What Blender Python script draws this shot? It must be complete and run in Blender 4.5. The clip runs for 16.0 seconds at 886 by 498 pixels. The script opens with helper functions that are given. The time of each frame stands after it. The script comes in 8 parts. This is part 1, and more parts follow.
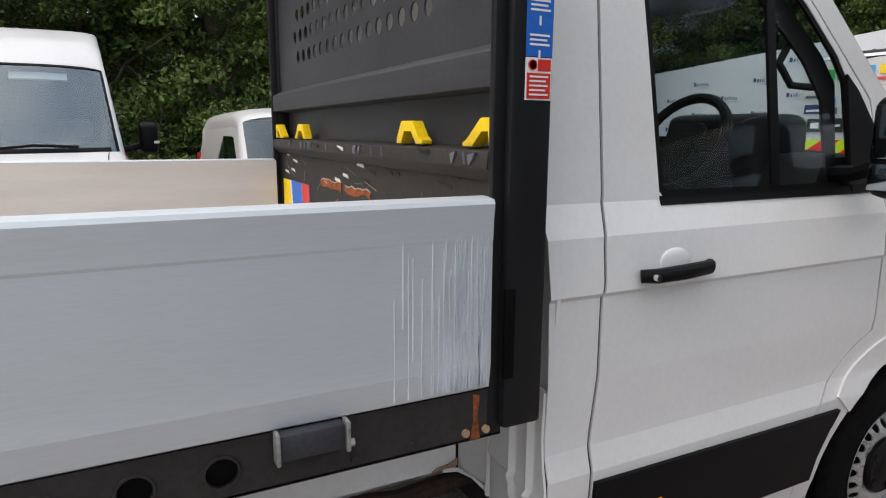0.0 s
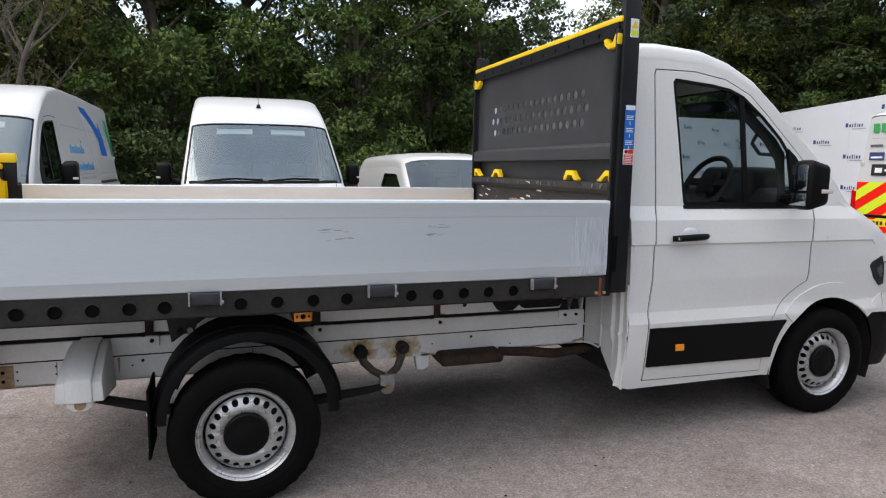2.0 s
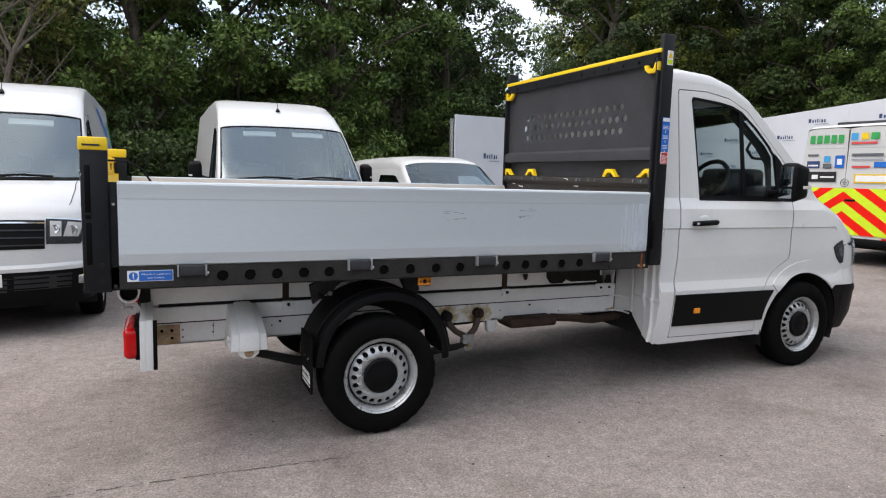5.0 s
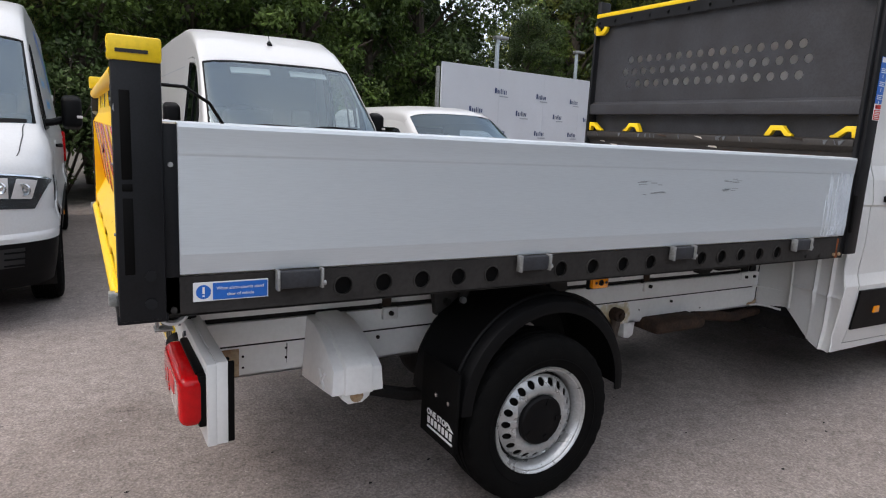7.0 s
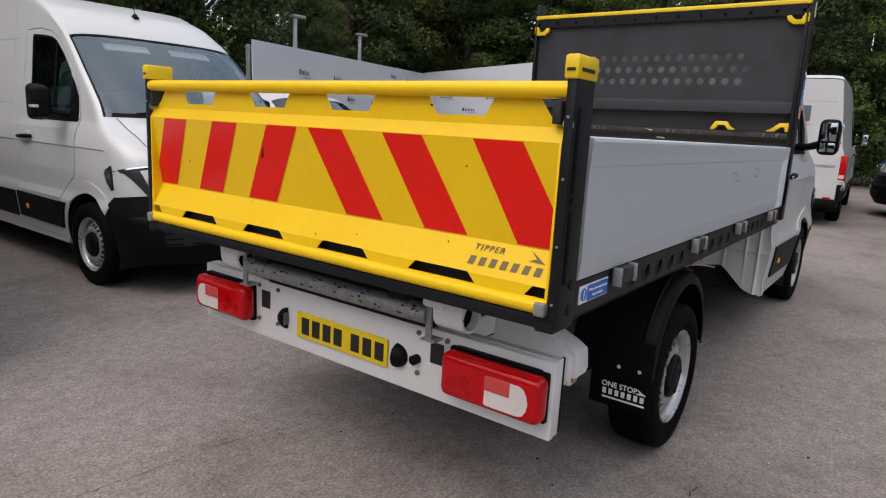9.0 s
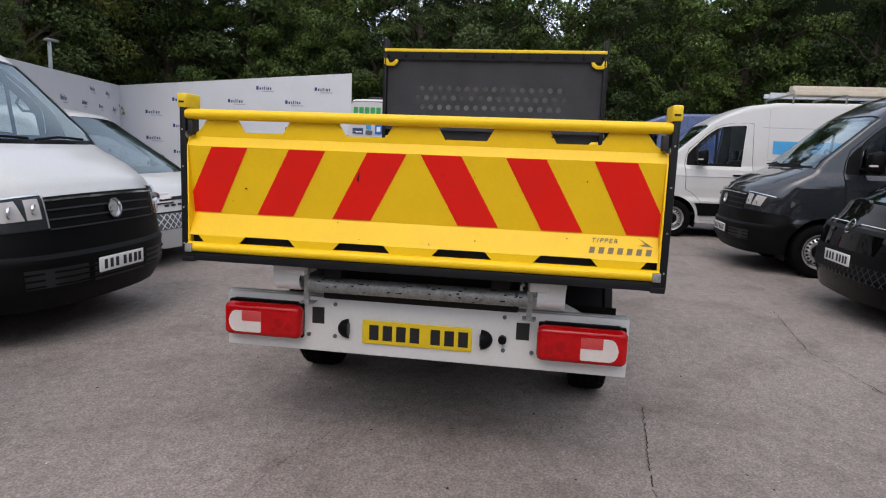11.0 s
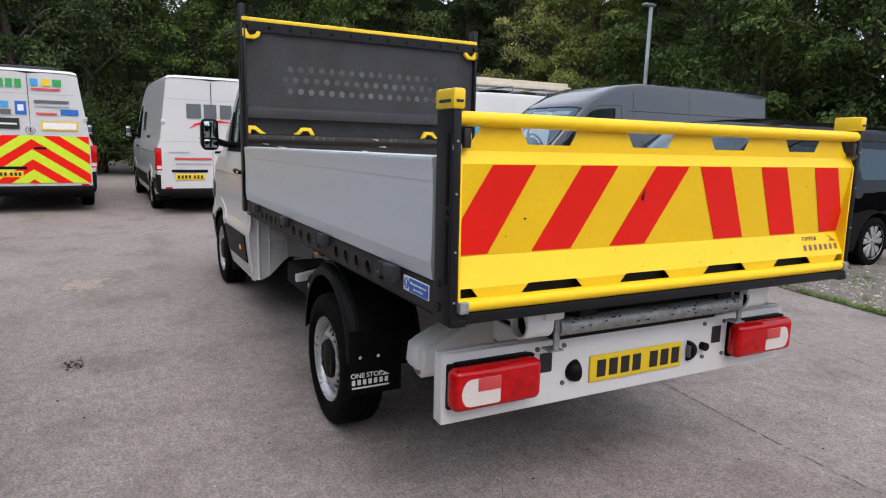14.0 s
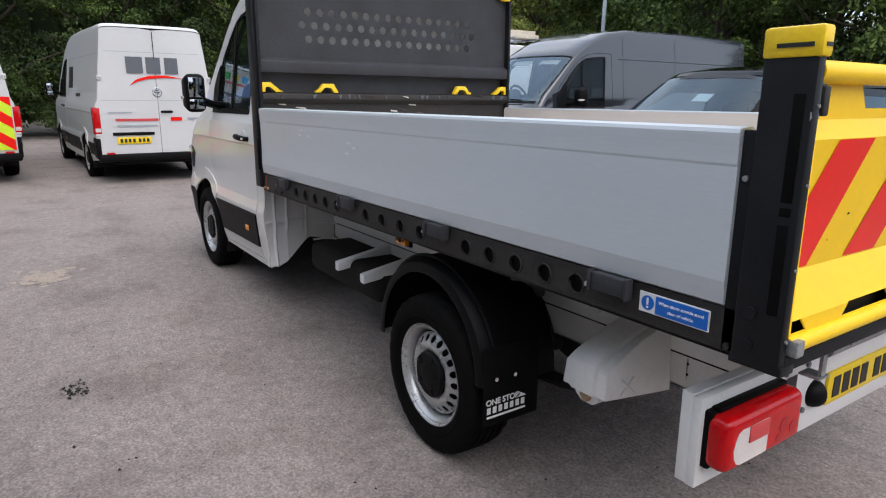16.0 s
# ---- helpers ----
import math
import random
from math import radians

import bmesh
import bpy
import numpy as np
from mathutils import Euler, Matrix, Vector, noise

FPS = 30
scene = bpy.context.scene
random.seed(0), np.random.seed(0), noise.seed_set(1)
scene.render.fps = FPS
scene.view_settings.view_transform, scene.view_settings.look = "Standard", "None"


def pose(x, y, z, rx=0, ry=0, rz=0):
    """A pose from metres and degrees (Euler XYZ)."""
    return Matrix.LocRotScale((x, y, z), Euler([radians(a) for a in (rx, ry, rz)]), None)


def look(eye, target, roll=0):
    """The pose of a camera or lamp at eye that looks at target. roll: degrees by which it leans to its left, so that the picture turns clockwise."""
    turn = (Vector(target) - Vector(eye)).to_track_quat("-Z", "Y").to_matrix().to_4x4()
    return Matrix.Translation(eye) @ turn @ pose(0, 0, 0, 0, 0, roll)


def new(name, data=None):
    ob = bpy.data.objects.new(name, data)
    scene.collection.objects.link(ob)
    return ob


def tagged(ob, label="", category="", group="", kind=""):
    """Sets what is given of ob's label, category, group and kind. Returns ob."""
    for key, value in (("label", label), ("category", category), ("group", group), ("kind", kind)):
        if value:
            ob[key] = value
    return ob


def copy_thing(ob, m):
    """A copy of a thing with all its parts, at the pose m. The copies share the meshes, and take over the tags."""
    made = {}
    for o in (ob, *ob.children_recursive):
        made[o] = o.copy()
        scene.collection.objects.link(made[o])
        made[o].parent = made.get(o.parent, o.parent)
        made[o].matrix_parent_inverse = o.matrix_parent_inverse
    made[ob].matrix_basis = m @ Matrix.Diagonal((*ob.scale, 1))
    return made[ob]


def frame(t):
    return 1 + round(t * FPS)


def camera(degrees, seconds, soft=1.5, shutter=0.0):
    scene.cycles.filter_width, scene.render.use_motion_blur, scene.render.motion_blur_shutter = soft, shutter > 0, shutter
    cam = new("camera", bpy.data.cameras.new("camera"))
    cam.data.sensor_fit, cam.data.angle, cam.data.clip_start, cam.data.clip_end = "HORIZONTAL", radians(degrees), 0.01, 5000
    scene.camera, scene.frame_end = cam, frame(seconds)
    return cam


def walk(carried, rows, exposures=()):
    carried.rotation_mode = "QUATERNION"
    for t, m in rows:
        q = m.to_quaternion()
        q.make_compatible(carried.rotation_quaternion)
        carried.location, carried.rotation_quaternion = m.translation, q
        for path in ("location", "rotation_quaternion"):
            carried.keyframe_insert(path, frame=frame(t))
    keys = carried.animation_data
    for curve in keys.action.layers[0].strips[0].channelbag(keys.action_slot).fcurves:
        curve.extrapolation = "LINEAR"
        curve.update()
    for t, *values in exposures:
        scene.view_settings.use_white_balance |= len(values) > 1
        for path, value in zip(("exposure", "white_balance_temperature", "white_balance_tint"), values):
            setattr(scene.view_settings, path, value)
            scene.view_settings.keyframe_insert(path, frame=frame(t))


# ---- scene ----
cam = camera(70.1, 16.0, 1.15)
PATH = [
    (0, (1.224, -2.121, 1.588), (2.116, -0.371, 1.213), -0.3),
    (0.5, (0.798, -2.643, 1.563), (1.58, -0.837, 1.209), -0.3),
    (1, (0.515, -3.149, 1.575), (1.217, -1.304, 1.252), -0.1),
    (1.5, (0.251, -3.577, 1.615), (0.909, -1.709, 1.332), 0.2),
    (2, (-0.07, -3.977, 1.629), (0.574, -2.101, 1.369), 0.3),
    (2.5, (-0.353, -4.359, 1.588), (0.311, -2.486, 1.357), 0.5),
    (3, (-0.646, -4.643, 1.609), (0.049, -2.779, 1.402), 0.6),
    (5.3, (-1.206, -4.304, 1.555), (-0.373, -2.502, 1.302), 1.0),
    (5.5, (-1.209, -4.127, 1.560), (-0.369, -2.332, 1.291), 1.1),
    (6, (-1.316, -3.645, 1.532), (-0.443, -1.874, 1.213), 1.5),
    (6.5, (-1.45, -3.225, 1.517), (-0.538, -1.478, 1.174), 1.8),
    (7, (-1.602, -2.824, 1.504), (-0.613, -1.125, 1.133), 2.4),
    (7.5, (-1.864, -2.444, 1.496), (-0.737, -0.836, 1.115), 2.9),
    (8, (-2.187, -2.144, 1.465), (-0.9, -0.663, 1.074), 3.1),
    (8.5, (-2.582, -1.915, 1.485), (-1.147, -0.582, 1.081), 3.0),
    (9, (-3.033, -1.758, 1.521), (-1.458, -0.593, 1.122), 2.7),
    (11.3, (-4.125, -0.248, 1.503), (-2.157, -0.083, 1.189), 2.1),
    (11.5, (-4.125, -0.049, 1.519), (-2.151, 0.024, 1.202), 2.1),
    (12, (-4.05, 0.411, 1.511), (-2.08, 0.26, 1.196), 2.0),
    (12.5, (-3.895, 0.874, 1.542), (-1.954, 0.512, 1.224), 1.7),
    (13, (-3.717, 1.33, 1.554), (-1.825, 0.767, 1.232), 1.6),
    (13.5, (-3.455, 1.696, 1.539), (-1.634, 0.936, 1.214), 1.9),
    (14, (-3.209, 1.965, 1.548), (-1.464, 1.049, 1.206), 1.7),
    (14.5, (-2.938, 2.192, 1.562), (-1.254, 1.178, 1.194), 1.5),
    (15, (-2.653, 2.248, 1.554), (-1.008, 1.185, 1.147), 1.3),
    (15.5, (-2.41, 2.28, 1.558), (-0.785, 1.2, 1.118), 1.3),
    (16, (-2.173, 2.378, 1.561), (-0.567, 1.288, 1.08), 0.8),
]
walk(cam, [(t, look(eye, target, roll)) for t, eye, target, roll in PATH],
     [(0.0, 1.50, 6900, 11), (1.0, 1.55, 6750, 11), (3.0, 1.66, 6650, 10), (6.0, 1.62, 6650, 10), (7.5, 1.50, 6650, 12), (8.0, 1.46, 6700, 12), (9.0, 1.12, 6700, 13), (11.5, 1.14, 6500, 12), (12.5, 1.37, 6400, 12), (13.0, 1.34, 6400, 12), (14.0, 1.48, 6400, 12), (16.0, 1.54, 6350, 11)])

# ---- light ----
SUN_UP, SUN_ROUND = radians(55), radians(275)
world = bpy.data.worlds.new("sky")
scene.world = world
world.use_nodes = True
wn = world.node_tree
sky = wn.nodes.new("ShaderNodeTexSky")
sky.sky_type, sky.sun_disc = "NISHITA", False
sky.sun_elevation, sky.sun_rotation = SUN_UP, SUN_ROUND
sky.air_density, sky.dust_density, sky.ozone_density = 1.0, 3.0, 1.0
clear = wn.nodes["Background"]
wn.links.new(sky.outputs[0], clear.inputs[0])
clear.inputs[1].default_value = 0.06
cloud = wn.nodes.new("ShaderNodeBackground")  # a layer of thin bright cloud
puffs = wn.nodes.new("ShaderNodeTexNoise")   # broken cloud: white masses and blue-grey between
puffs.inputs["Scale"].default_value, puffs.inputs["Detail"].default_value, puffs.inputs["Roughness"].default_value = 2.2, 5.0, 0.55
tone = wn.nodes.new("ShaderNodeValToRGB")
tone.color_ramp.elements[0].position, tone.color_ramp.elements[1].position = 0.36, 0.62
tone.color_ramp.elements[0].color, tone.color_ramp.elements[1].color = (0.52, 0.60, 0.70, 1), (1.22, 1.19, 1.13, 1)
wn.links.new(puffs.outputs["Fac"], tone.inputs[0])
wn.links.new(tone.outputs[0], cloud.inputs[0])
way = wn.nodes.new("ShaderNodeTexCoord")   # brighter overhead than at the horizon, as under cloud
split = wn.nodes.new("ShaderNodeSeparateXYZ")
rise = wn.nodes.new("ShaderNodeMapRange")
rise.inputs["To Min"].default_value, rise.inputs["To Max"].default_value = 0.20, 0.43
wn.links.new(way.outputs["Generated"], split.inputs[0])
wn.links.new(split.outputs[2], rise.inputs[0])
wn.links.new(rise.outputs[0], cloud.inputs[1])
both = wn.nodes.new("ShaderNodeAddShader")
wn.links.new(clear.outputs[0], both.inputs[0])
wn.links.new(cloud.outputs[0], both.inputs[1])
wn.links.new(both.outputs[0], wn.nodes["World Output"].inputs[0])
sun_data = bpy.data.lights.new("sun", "SUN")
sun_data.energy, sun_data.angle, sun_data.color = 0.26, radians(40), (1.0, 0.98, 0.95)
sun = new("sun", sun_data)
sun_way = Vector((math.sin(SUN_ROUND) * math.cos(SUN_UP), math.cos(SUN_ROUND) * math.cos(SUN_UP), math.sin(SUN_UP)))
sun.matrix_world = look(sun_way * 60, (0, 0, 0))


# ---- materials ----
def surface(name, color, rough=0.5, metal=0.0, vary=0.08, scale=6.0, fine=90.0, bump=0.05, coat=0.0, second=None,
            spots=0.0, stretch=(1, 1, 1), island=False, shine=0.5):
    """A painted, plastic, stone or metal surface: two scales of colour and roughness variation and a fine relief."""
    m = bpy.data.materials.new(name)
    m.use_nodes = True
    nt, b = m.node_tree, m.node_tree.nodes["Principled BSDF"]

    def add(kind, **k):
        n = nt.nodes.new(kind)
        for key, v in k.items():
            n.inputs[key].default_value = v
        return n
    co = nt.nodes.new("ShaderNodeTexCoord")
    mp = add("ShaderNodeMapping", Scale=stretch)
    nt.links.new(co.outputs["Object"], mp.inputs[0])
    big = add("ShaderNodeTexNoise", Scale=scale, Detail=5.0, Roughness=0.6)
    small = add("ShaderNodeTexNoise", Scale=fine, Detail=3.0, Roughness=0.6)
    for n in (big, small):
        nt.links.new(mp.outputs[0], n.inputs["Vector"])
    second = second or tuple(c * (1 - 3 * vary) for c in color)
    ramp = nt.nodes.new("ShaderNodeValToRGB")
    ramp.color_ramp.elements[0].position, ramp.color_ramp.elements[1].position = 0.32, 0.68
    ramp.color_ramp.elements[0].color, ramp.color_ramp.elements[1].color = (*second, 1), (*color, 1)
    nt.links.new(big.outputs["Fac"], ramp.inputs[0])
    mix = nt.nodes.new("ShaderNodeMix")
    mix.data_type, mix.blend_type = "RGBA", "MULTIPLY"
    mix.inputs[0].default_value = 1.0
    fine_ramp = nt.nodes.new("ShaderNodeValToRGB")
    lo = max(0.0, 1 - 2.5 * vary - spots)
    fine_ramp.color_ramp.elements[0].position, fine_ramp.color_ramp.elements[1].position = 0.35, 0.6
    fine_ramp.color_ramp.elements[0].color, fine_ramp.color_ramp.elements[1].color = (lo, lo, lo, 1), (1, 1, 1, 1)
    nt.links.new(small.outputs["Fac"], fine_ramp.inputs[0])
    nt.links.new(ramp.outputs[0], mix.inputs[6])
    nt.links.new(fine_ramp.outputs[0], mix.inputs[7])
    last = mix.outputs[2]
    if island:
        geo = nt.nodes.new("ShaderNodeNewGeometry")
        hue = nt.nodes.new("ShaderNodeHueSaturation")
        ma = add("ShaderNodeMapRange")
        ma.inputs["To Min"].default_value, ma.inputs["To Max"].default_value = 0.55, 1.45
        nt.links.new(geo.outputs["Random Per Island"], ma.inputs[0])
        nt.links.new(ma.outputs[0], hue.inputs["Value"])
        nt.links.new(last, hue.inputs["Color"])
        last = hue.outputs[0]
    nt.links.new(last, b.inputs["Base Color"])
    rr = add("ShaderNodeMapRange")
    rr.inputs["To Min"].default_value, rr.inputs["To Max"].default_value = max(0.02, rough - 0.08), min(1, rough + 0.1)
    nt.links.new(big.outputs["Fac"], rr.inputs[0])
    nt.links.new(rr.outputs[0], b.inputs["Roughness"])
    b.inputs["Metallic"].default_value = metal
    b.inputs["Coat Weight"].default_value = coat
    b.inputs["Specular IOR Level"].default_value = shine
    b.inputs["Coat Roughness"].default_value = 0.06
    if bump:
        bp = add("ShaderNodeBump", Strength=bump, Distance=0.01)
        nt.links.new(small.outputs["Fac"], bp.inputs["Height"])
        nt.links.new(bp.outputs[0], b.inputs["Normal"])
    return m


def pane(name, tint, mirror=0.05, gloss=0.01):
    """Thin window glass: clear, tinted, glossier towards the edge of view."""
    m = bpy.data.materials.new(name)
    m.use_nodes = True
    nt = m.node_tree
    out = nt.nodes["Material Output"]
    nt.nodes.remove(nt.nodes["Principled BSDF"])
    clear, shine, mix = (nt.nodes.new("ShaderNode" + k) for k in ("BsdfTransparent", "BsdfGlossy", "MixShader"))
    face, power, scale = nt.nodes.new("ShaderNodeLayerWeight"), nt.nodes.new("ShaderNodeMath"), nt.nodes.new("ShaderNodeMath")
    face.inputs[0].default_value = 0.5
    power.operation, power.inputs[1].default_value = "POWER", 4.0
    scale.operation, scale.inputs[1].default_value, scale.inputs[2].default_value = "MULTIPLY_ADD", 0.9 - mirror, mirror
    clear.inputs[0].default_value = (*tint, 1)
    shine.inputs["Roughness"].default_value, shine.inputs["Color"].default_value = gloss, (0.78, 0.92, 1.0, 1)
    nt.links.new(face.outputs["Facing"], power.inputs[0])
    nt.links.new(power.outputs[0], scale.inputs[0])
    nt.links.new(scale.outputs[0], mix.inputs[0])
    nt.links.new(clear.outputs[0], mix.inputs[1])
    nt.links.new(shine.outputs[0], mix.inputs[2])
    nt.links.new(mix.outputs[0], out.inputs[0])
    return m


def leaf_surface(name, color, second):
    m = surface(name, color, 0.5, 0, 0.1, 0.9, 7.0, 0.0, second=second, island=True, shine=0.22)
    nt = m.node_tree
    b = nt.nodes["Principled BSDF"]
    tl = nt.nodes.new("ShaderNodeBsdfTranslucent")
    mx = nt.nodes.new("ShaderNodeMixShader")
    mx.inputs[0].default_value = 0.2
    nt.links.new(b.inputs["Base Color"].links[0].from_socket, tl.inputs[0])
    nt.links.new(b.outputs[0], mx.inputs[1])
    nt.links.new(tl.outputs[0], mx.inputs[2])
    nt.links.new(mx.outputs[0], nt.nodes["Material Output"].inputs[0])
    return m


WHITE = surface("white_paint", (0.685, 0.682, 0.67), 0.3, 0, 0.015, 2.0, 60, 0.004, coat=0.5)
VANWHITE = surface("weathered_white_paint", (0.57, 0.572, 0.57), 0.32, 0, 0.02, 1.5, 60, 0.004, coat=0.4)
CHASSIS = surface("chassis_white", (0.80, 0.80, 0.79), 0.45, 0, 0.02, 5.0, 50, 0.02, second=(0.74, 0.735, 0.72))
ALU = surface("brushed_aluminium", (0.645, 0.69, 0.725), 0.42, 0.45, 0.02, 1.5, 120, 0.02, stretch=(0.15, 1, 3))
ALU_IN = surface("dusty_aluminium", (0.66, 0.62, 0.58), 0.6, 0.1, 0.015, 3.0, 80, 0.02, second=(0.57, 0.53, 0.49), stretch=(0.3, 1, 3))
BLACK = surface("black_powder_coat", (0.013, 0.0138, 0.016), 0.42, 0, 0.08, 8, 160, 0.03, second=(0.0095, 0.010, 0.0115), shine=0.18)
BOARD = surface("dark_grey_steel", (0.044, 0.046, 0.053), 0.5, 0, 0.08, 5, 90, 0.03, second=(0.031, 0.031, 0.034), shine=0.25)
DIRTY = surface("dusty_dark_steel", (0.036, 0.033, 0.031), 0.6, 0.1, 0.1, 7, 60, 0.08, second=(0.024, 0.022, 0.021), shine=0.3)
RUSTY = surface("rusty_steel", (0.075, 0.044, 0.030), 0.8, 0.1, 0.12, 14, 70, 0.2, second=(0.035, 0.026, 0.022), shine=0.2)
RUNMARK = surface("dried_water_film", (0.62, 0.665, 0.72), 0.6, 0.0, 0.02, 9, 90, 0.0)
BUFF = surface("rust_stained_paint", (0.46, 0.36, 0.24), 0.7, 0, 0.1, 18, 80, 0.08, second=(0.30, 0.17, 0.08))
# underbody dirt; also colours strips and plates that stand for shade
UNDER = surface("underbody_dirt_and_shade", (0.022, 0.020, 0.019), 0.8, 0, 0.12, 10, 60, 0.15, shine=0.2)
PLASTIC = surface("black_plastic", (0.0042, 0.0042, 0.0046), 0.5, 0, 0.06, 9, 220, 0.06, shine=0.12)
RUBBER = surface("tyre_rubber", (0.0038, 0.0038, 0.0040), 0.75, 0, 0.12, 9, 140, 0.12, second=(0.006, 0.0058, 0.0055), shine=0.06)
SILVER = surface("silver_wheel_paint", (0.50, 0.51, 0.52), 0.28, 0.55, 0.06, 12, 90, 0.03, second=(0.40, 0.40, 0.39))
CHROME = surface("chrome", (0.75, 0.76, 0.78), 0.15, 1.0, 0.02, 12, 90, 0.0)
GALV = surface("galvanised_steel", (0.42, 0.43, 0.43), 0.5, 0.6, 0.1, 25, 90, 0.06, second=(0.27, 0.27, 0.26))
YELLOW = surface("yellow_paint", (0.88, 0.565, 0.009), 0.4, 0, 0.012, 4, 70, 0.006, second=(0.83, 0.525, 0.009), shine=0.3)
HOOK = surface("yellow_hook_paint", (0.85, 0.58, 0.01), 0.4, 0, 0.04, 9, 90, 0.03)
RED = surface("red_reflective_film", (0.80, 0.014, 0.008), 0.22, 0, 0.008, 5, 120, 0.005, second=(0.73, 0.016, 0.010), shine=0.22)
REDLENS = surface("red_lamp_lens", (0.52, 0.004, 0.006), 0.10, 0, 0.06, 22, 60, 0.01, coat=0.1, shine=0.25)
CLEARLENS = surface("clear_lamp_lens", (0.66, 0.60, 0.57), 0.12, 0, 0.02, 20, 90, 0.01, coat=0.5)
AMBER = surface("amber_lens", (0.92, 0.31, 0.01), 0.2, 0, 0.05, 20, 90, 0.02, coat=0.6)
PLATE_Y = surface("yellow_plate", (0.80, 0.56, 0.01), 0.35, 0, 0.02, 9, 90, 0.0)
PLATE_W = surface("white_plate", (0.78, 0.78, 0.76), 0.35, 0, 0.02, 9, 90, 0.0)
BLUE = surface("blue_label", (0.012, 0.13, 0.52), 0.35, 0, 0.03, 9, 90, 0.0)
REDLABEL = surface("red_label", (0.62, 0.03, 0.02), 0.35, 0, 0.03, 9, 90, 0.0)
LABELW = surface("white_label", (0.78, 0.78, 0.78), 0.4, 0, 0.02, 9, 90, 0.0)
INK = surface("dark_ink", (0.010, 0.010, 0.011), 0.5, 0, 0.03, 9, 90, 0.0)
NAVY = surface("navy_print", (0.025, 0.05, 0.15), 0.5, 0, 0.04, 9, 90, 0.0)
GREYPRINT = surface("grey_print", (0.35, 0.38, 0.42), 0.5, 0, 0.04, 9, 90, 0.0)
GREEN = surface("green_print", (0.03, 0.34, 0.08), 0.45, 0, 0.04, 9, 90, 0.0)
LIME = surface("yellow_reflective_film", (0.60, 0.80, 0.02), 0.4, 0, 0.03, 9, 90, 0.0)
SKYBLUE = surface("sky_blue_print", (0.05, 0.34, 0.68), 0.4, 0, 0.04, 9, 90, 0.0)
GREYPAINT = surface("dark_grey_metallic_paint", (0.040, 0.045, 0.054), 0.12, 0.45, 0.03, 3, 90, 0.0, coat=0.6)
BLACKPAINT = surface("gloss_black_paint", (0.003, 0.003, 0.0035), -0.06, 0, 0.03, 3, 90, 0.0, shine=0.13)
BLUEPAINT = surface("dark_blue_paint", (0.015, 0.045, 0.17), 0.25, 0.1, 0.03, 3, 90, 0.0, coat=0.8)
TRIM = surface("cab_trim", (0.014, 0.014, 0.0155), 0.65, 0, 0.06, 9, 120, 0.04, shine=0.25)
SEAT = surface("seat_cloth", (0.05, 0.05, 0.055), 0.85, 0, 0.08, 9, 160, 0.1)
GLASS = pane("window_glass", (0.91, 0.95, 0.94), 0.014)
SCREEN = pane("windscreen_glass", (0.60, 0.69, 0.71), 0.15, 0.035)
TINTED = pane("tinted_glass", (0.12, 0.13, 0.13), 0.05)
MIRRORGLASS = surface("mirror_glass", (0.38, 0.41, 0.43), 0.04, 1.0, 0.01, 3, 60, 0.0)
HOARDING = surface("white_hoarding", (0.61, 0.63, 0.67), 0.5, 0, 0.02, 0.8, 40, 0.01)
# darker second tones of LEAF and LEAF_D stand for shaded gaps in crowns
LEAF = leaf_surface("leaves", (0.130, 0.192, 0.042), (0.029, 0.056, 0.013))
LEAF_Y = leaf_surface("yellowish_leaves", (0.27, 0.295, 0.063), (0.11, 0.15, 0.034))
LEAF_D = leaf_surface("dark_leaves", (0.086, 0.128, 0.038), (0.017, 0.033, 0.010))
BARK = surface("bark", (0.13, 0.10, 0.075), 0.9, 0, 0.12, 5, 30, 0.5, second=(0.06, 0.05, 0.04))
LEAF_B = leaf_surface("olive_leaves", (0.37, 0.37, 0.115), (0.16, 0.17, 0.055))
GRASS = leaf_surface("grass", (0.14, 0.24, 0.03), (0.08, 0.13, 0.025))
DEADWOOD = surface("pale_dry_wood", (0.22, 0.18, 0.14), 0.9, 0, 0.1, 4, 25, 0.4, second=(0.11, 0.09, 0.07))
MIDGREY = surface("mid_grey_print", (0.10, 0.11, 0.125), 0.5, 0, 0.04, 9, 90, 0.0)
PINK = surface("faded_red_print", (0.60, 0.06, 0.06), 0.5, 0, 0.04, 9, 90, 0.0)
# near-black, for the shade seen through gaps between the trees
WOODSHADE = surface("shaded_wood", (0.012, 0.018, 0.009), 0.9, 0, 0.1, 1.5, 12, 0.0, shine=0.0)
CRACK = surface("crack_dirt", (0.040, 0.035, 0.031), 0.95, 0, 0.1, 8, 60, 0.0, shine=0.1)
HOLE = surface("deep_black", (0.002, 0.002, 0.002), 0.6, 0, 0.05, 9, 90, 0.0, shine=0.1)
DUST = surface("pale_dust", (0.35, 0.29, 0.245), 0.95, 0, 0.08, 5, 40, 0.2, second=(0.33, 0.28, 0.23), shine=0.1)
REDDARK = surface("dark_red_lens", (0.40, 0.003, 0.005), 0.08, 0, 0.05, 14, 60, 0.01, coat=0.1, shine=0.3)
DARKSCREEN = pane("dark_windscreen_glass", (0.50, 0.60, 0.64), 0.08)
BROWNPRINT = surface("brown_print", (0.17, 0.12, 0.04), 0.5, 0, 0.04, 9, 90, 0.0)
PALEBLUE = surface("pale_blue_print", (0.50, 0.57, 0.76), 0.45, 0, 0.04, 9, 90, 0.0)
TEAL = surface("teal_print", (0.01, 0.25, 0.13), 0.45, 0, 0.04, 9, 90, 0.0)
POLEGREY = surface("pale_grey_paint", (0.46, 0.52, 0.56), 0.4, 0.1, 0.04, 6, 60, 0.02)
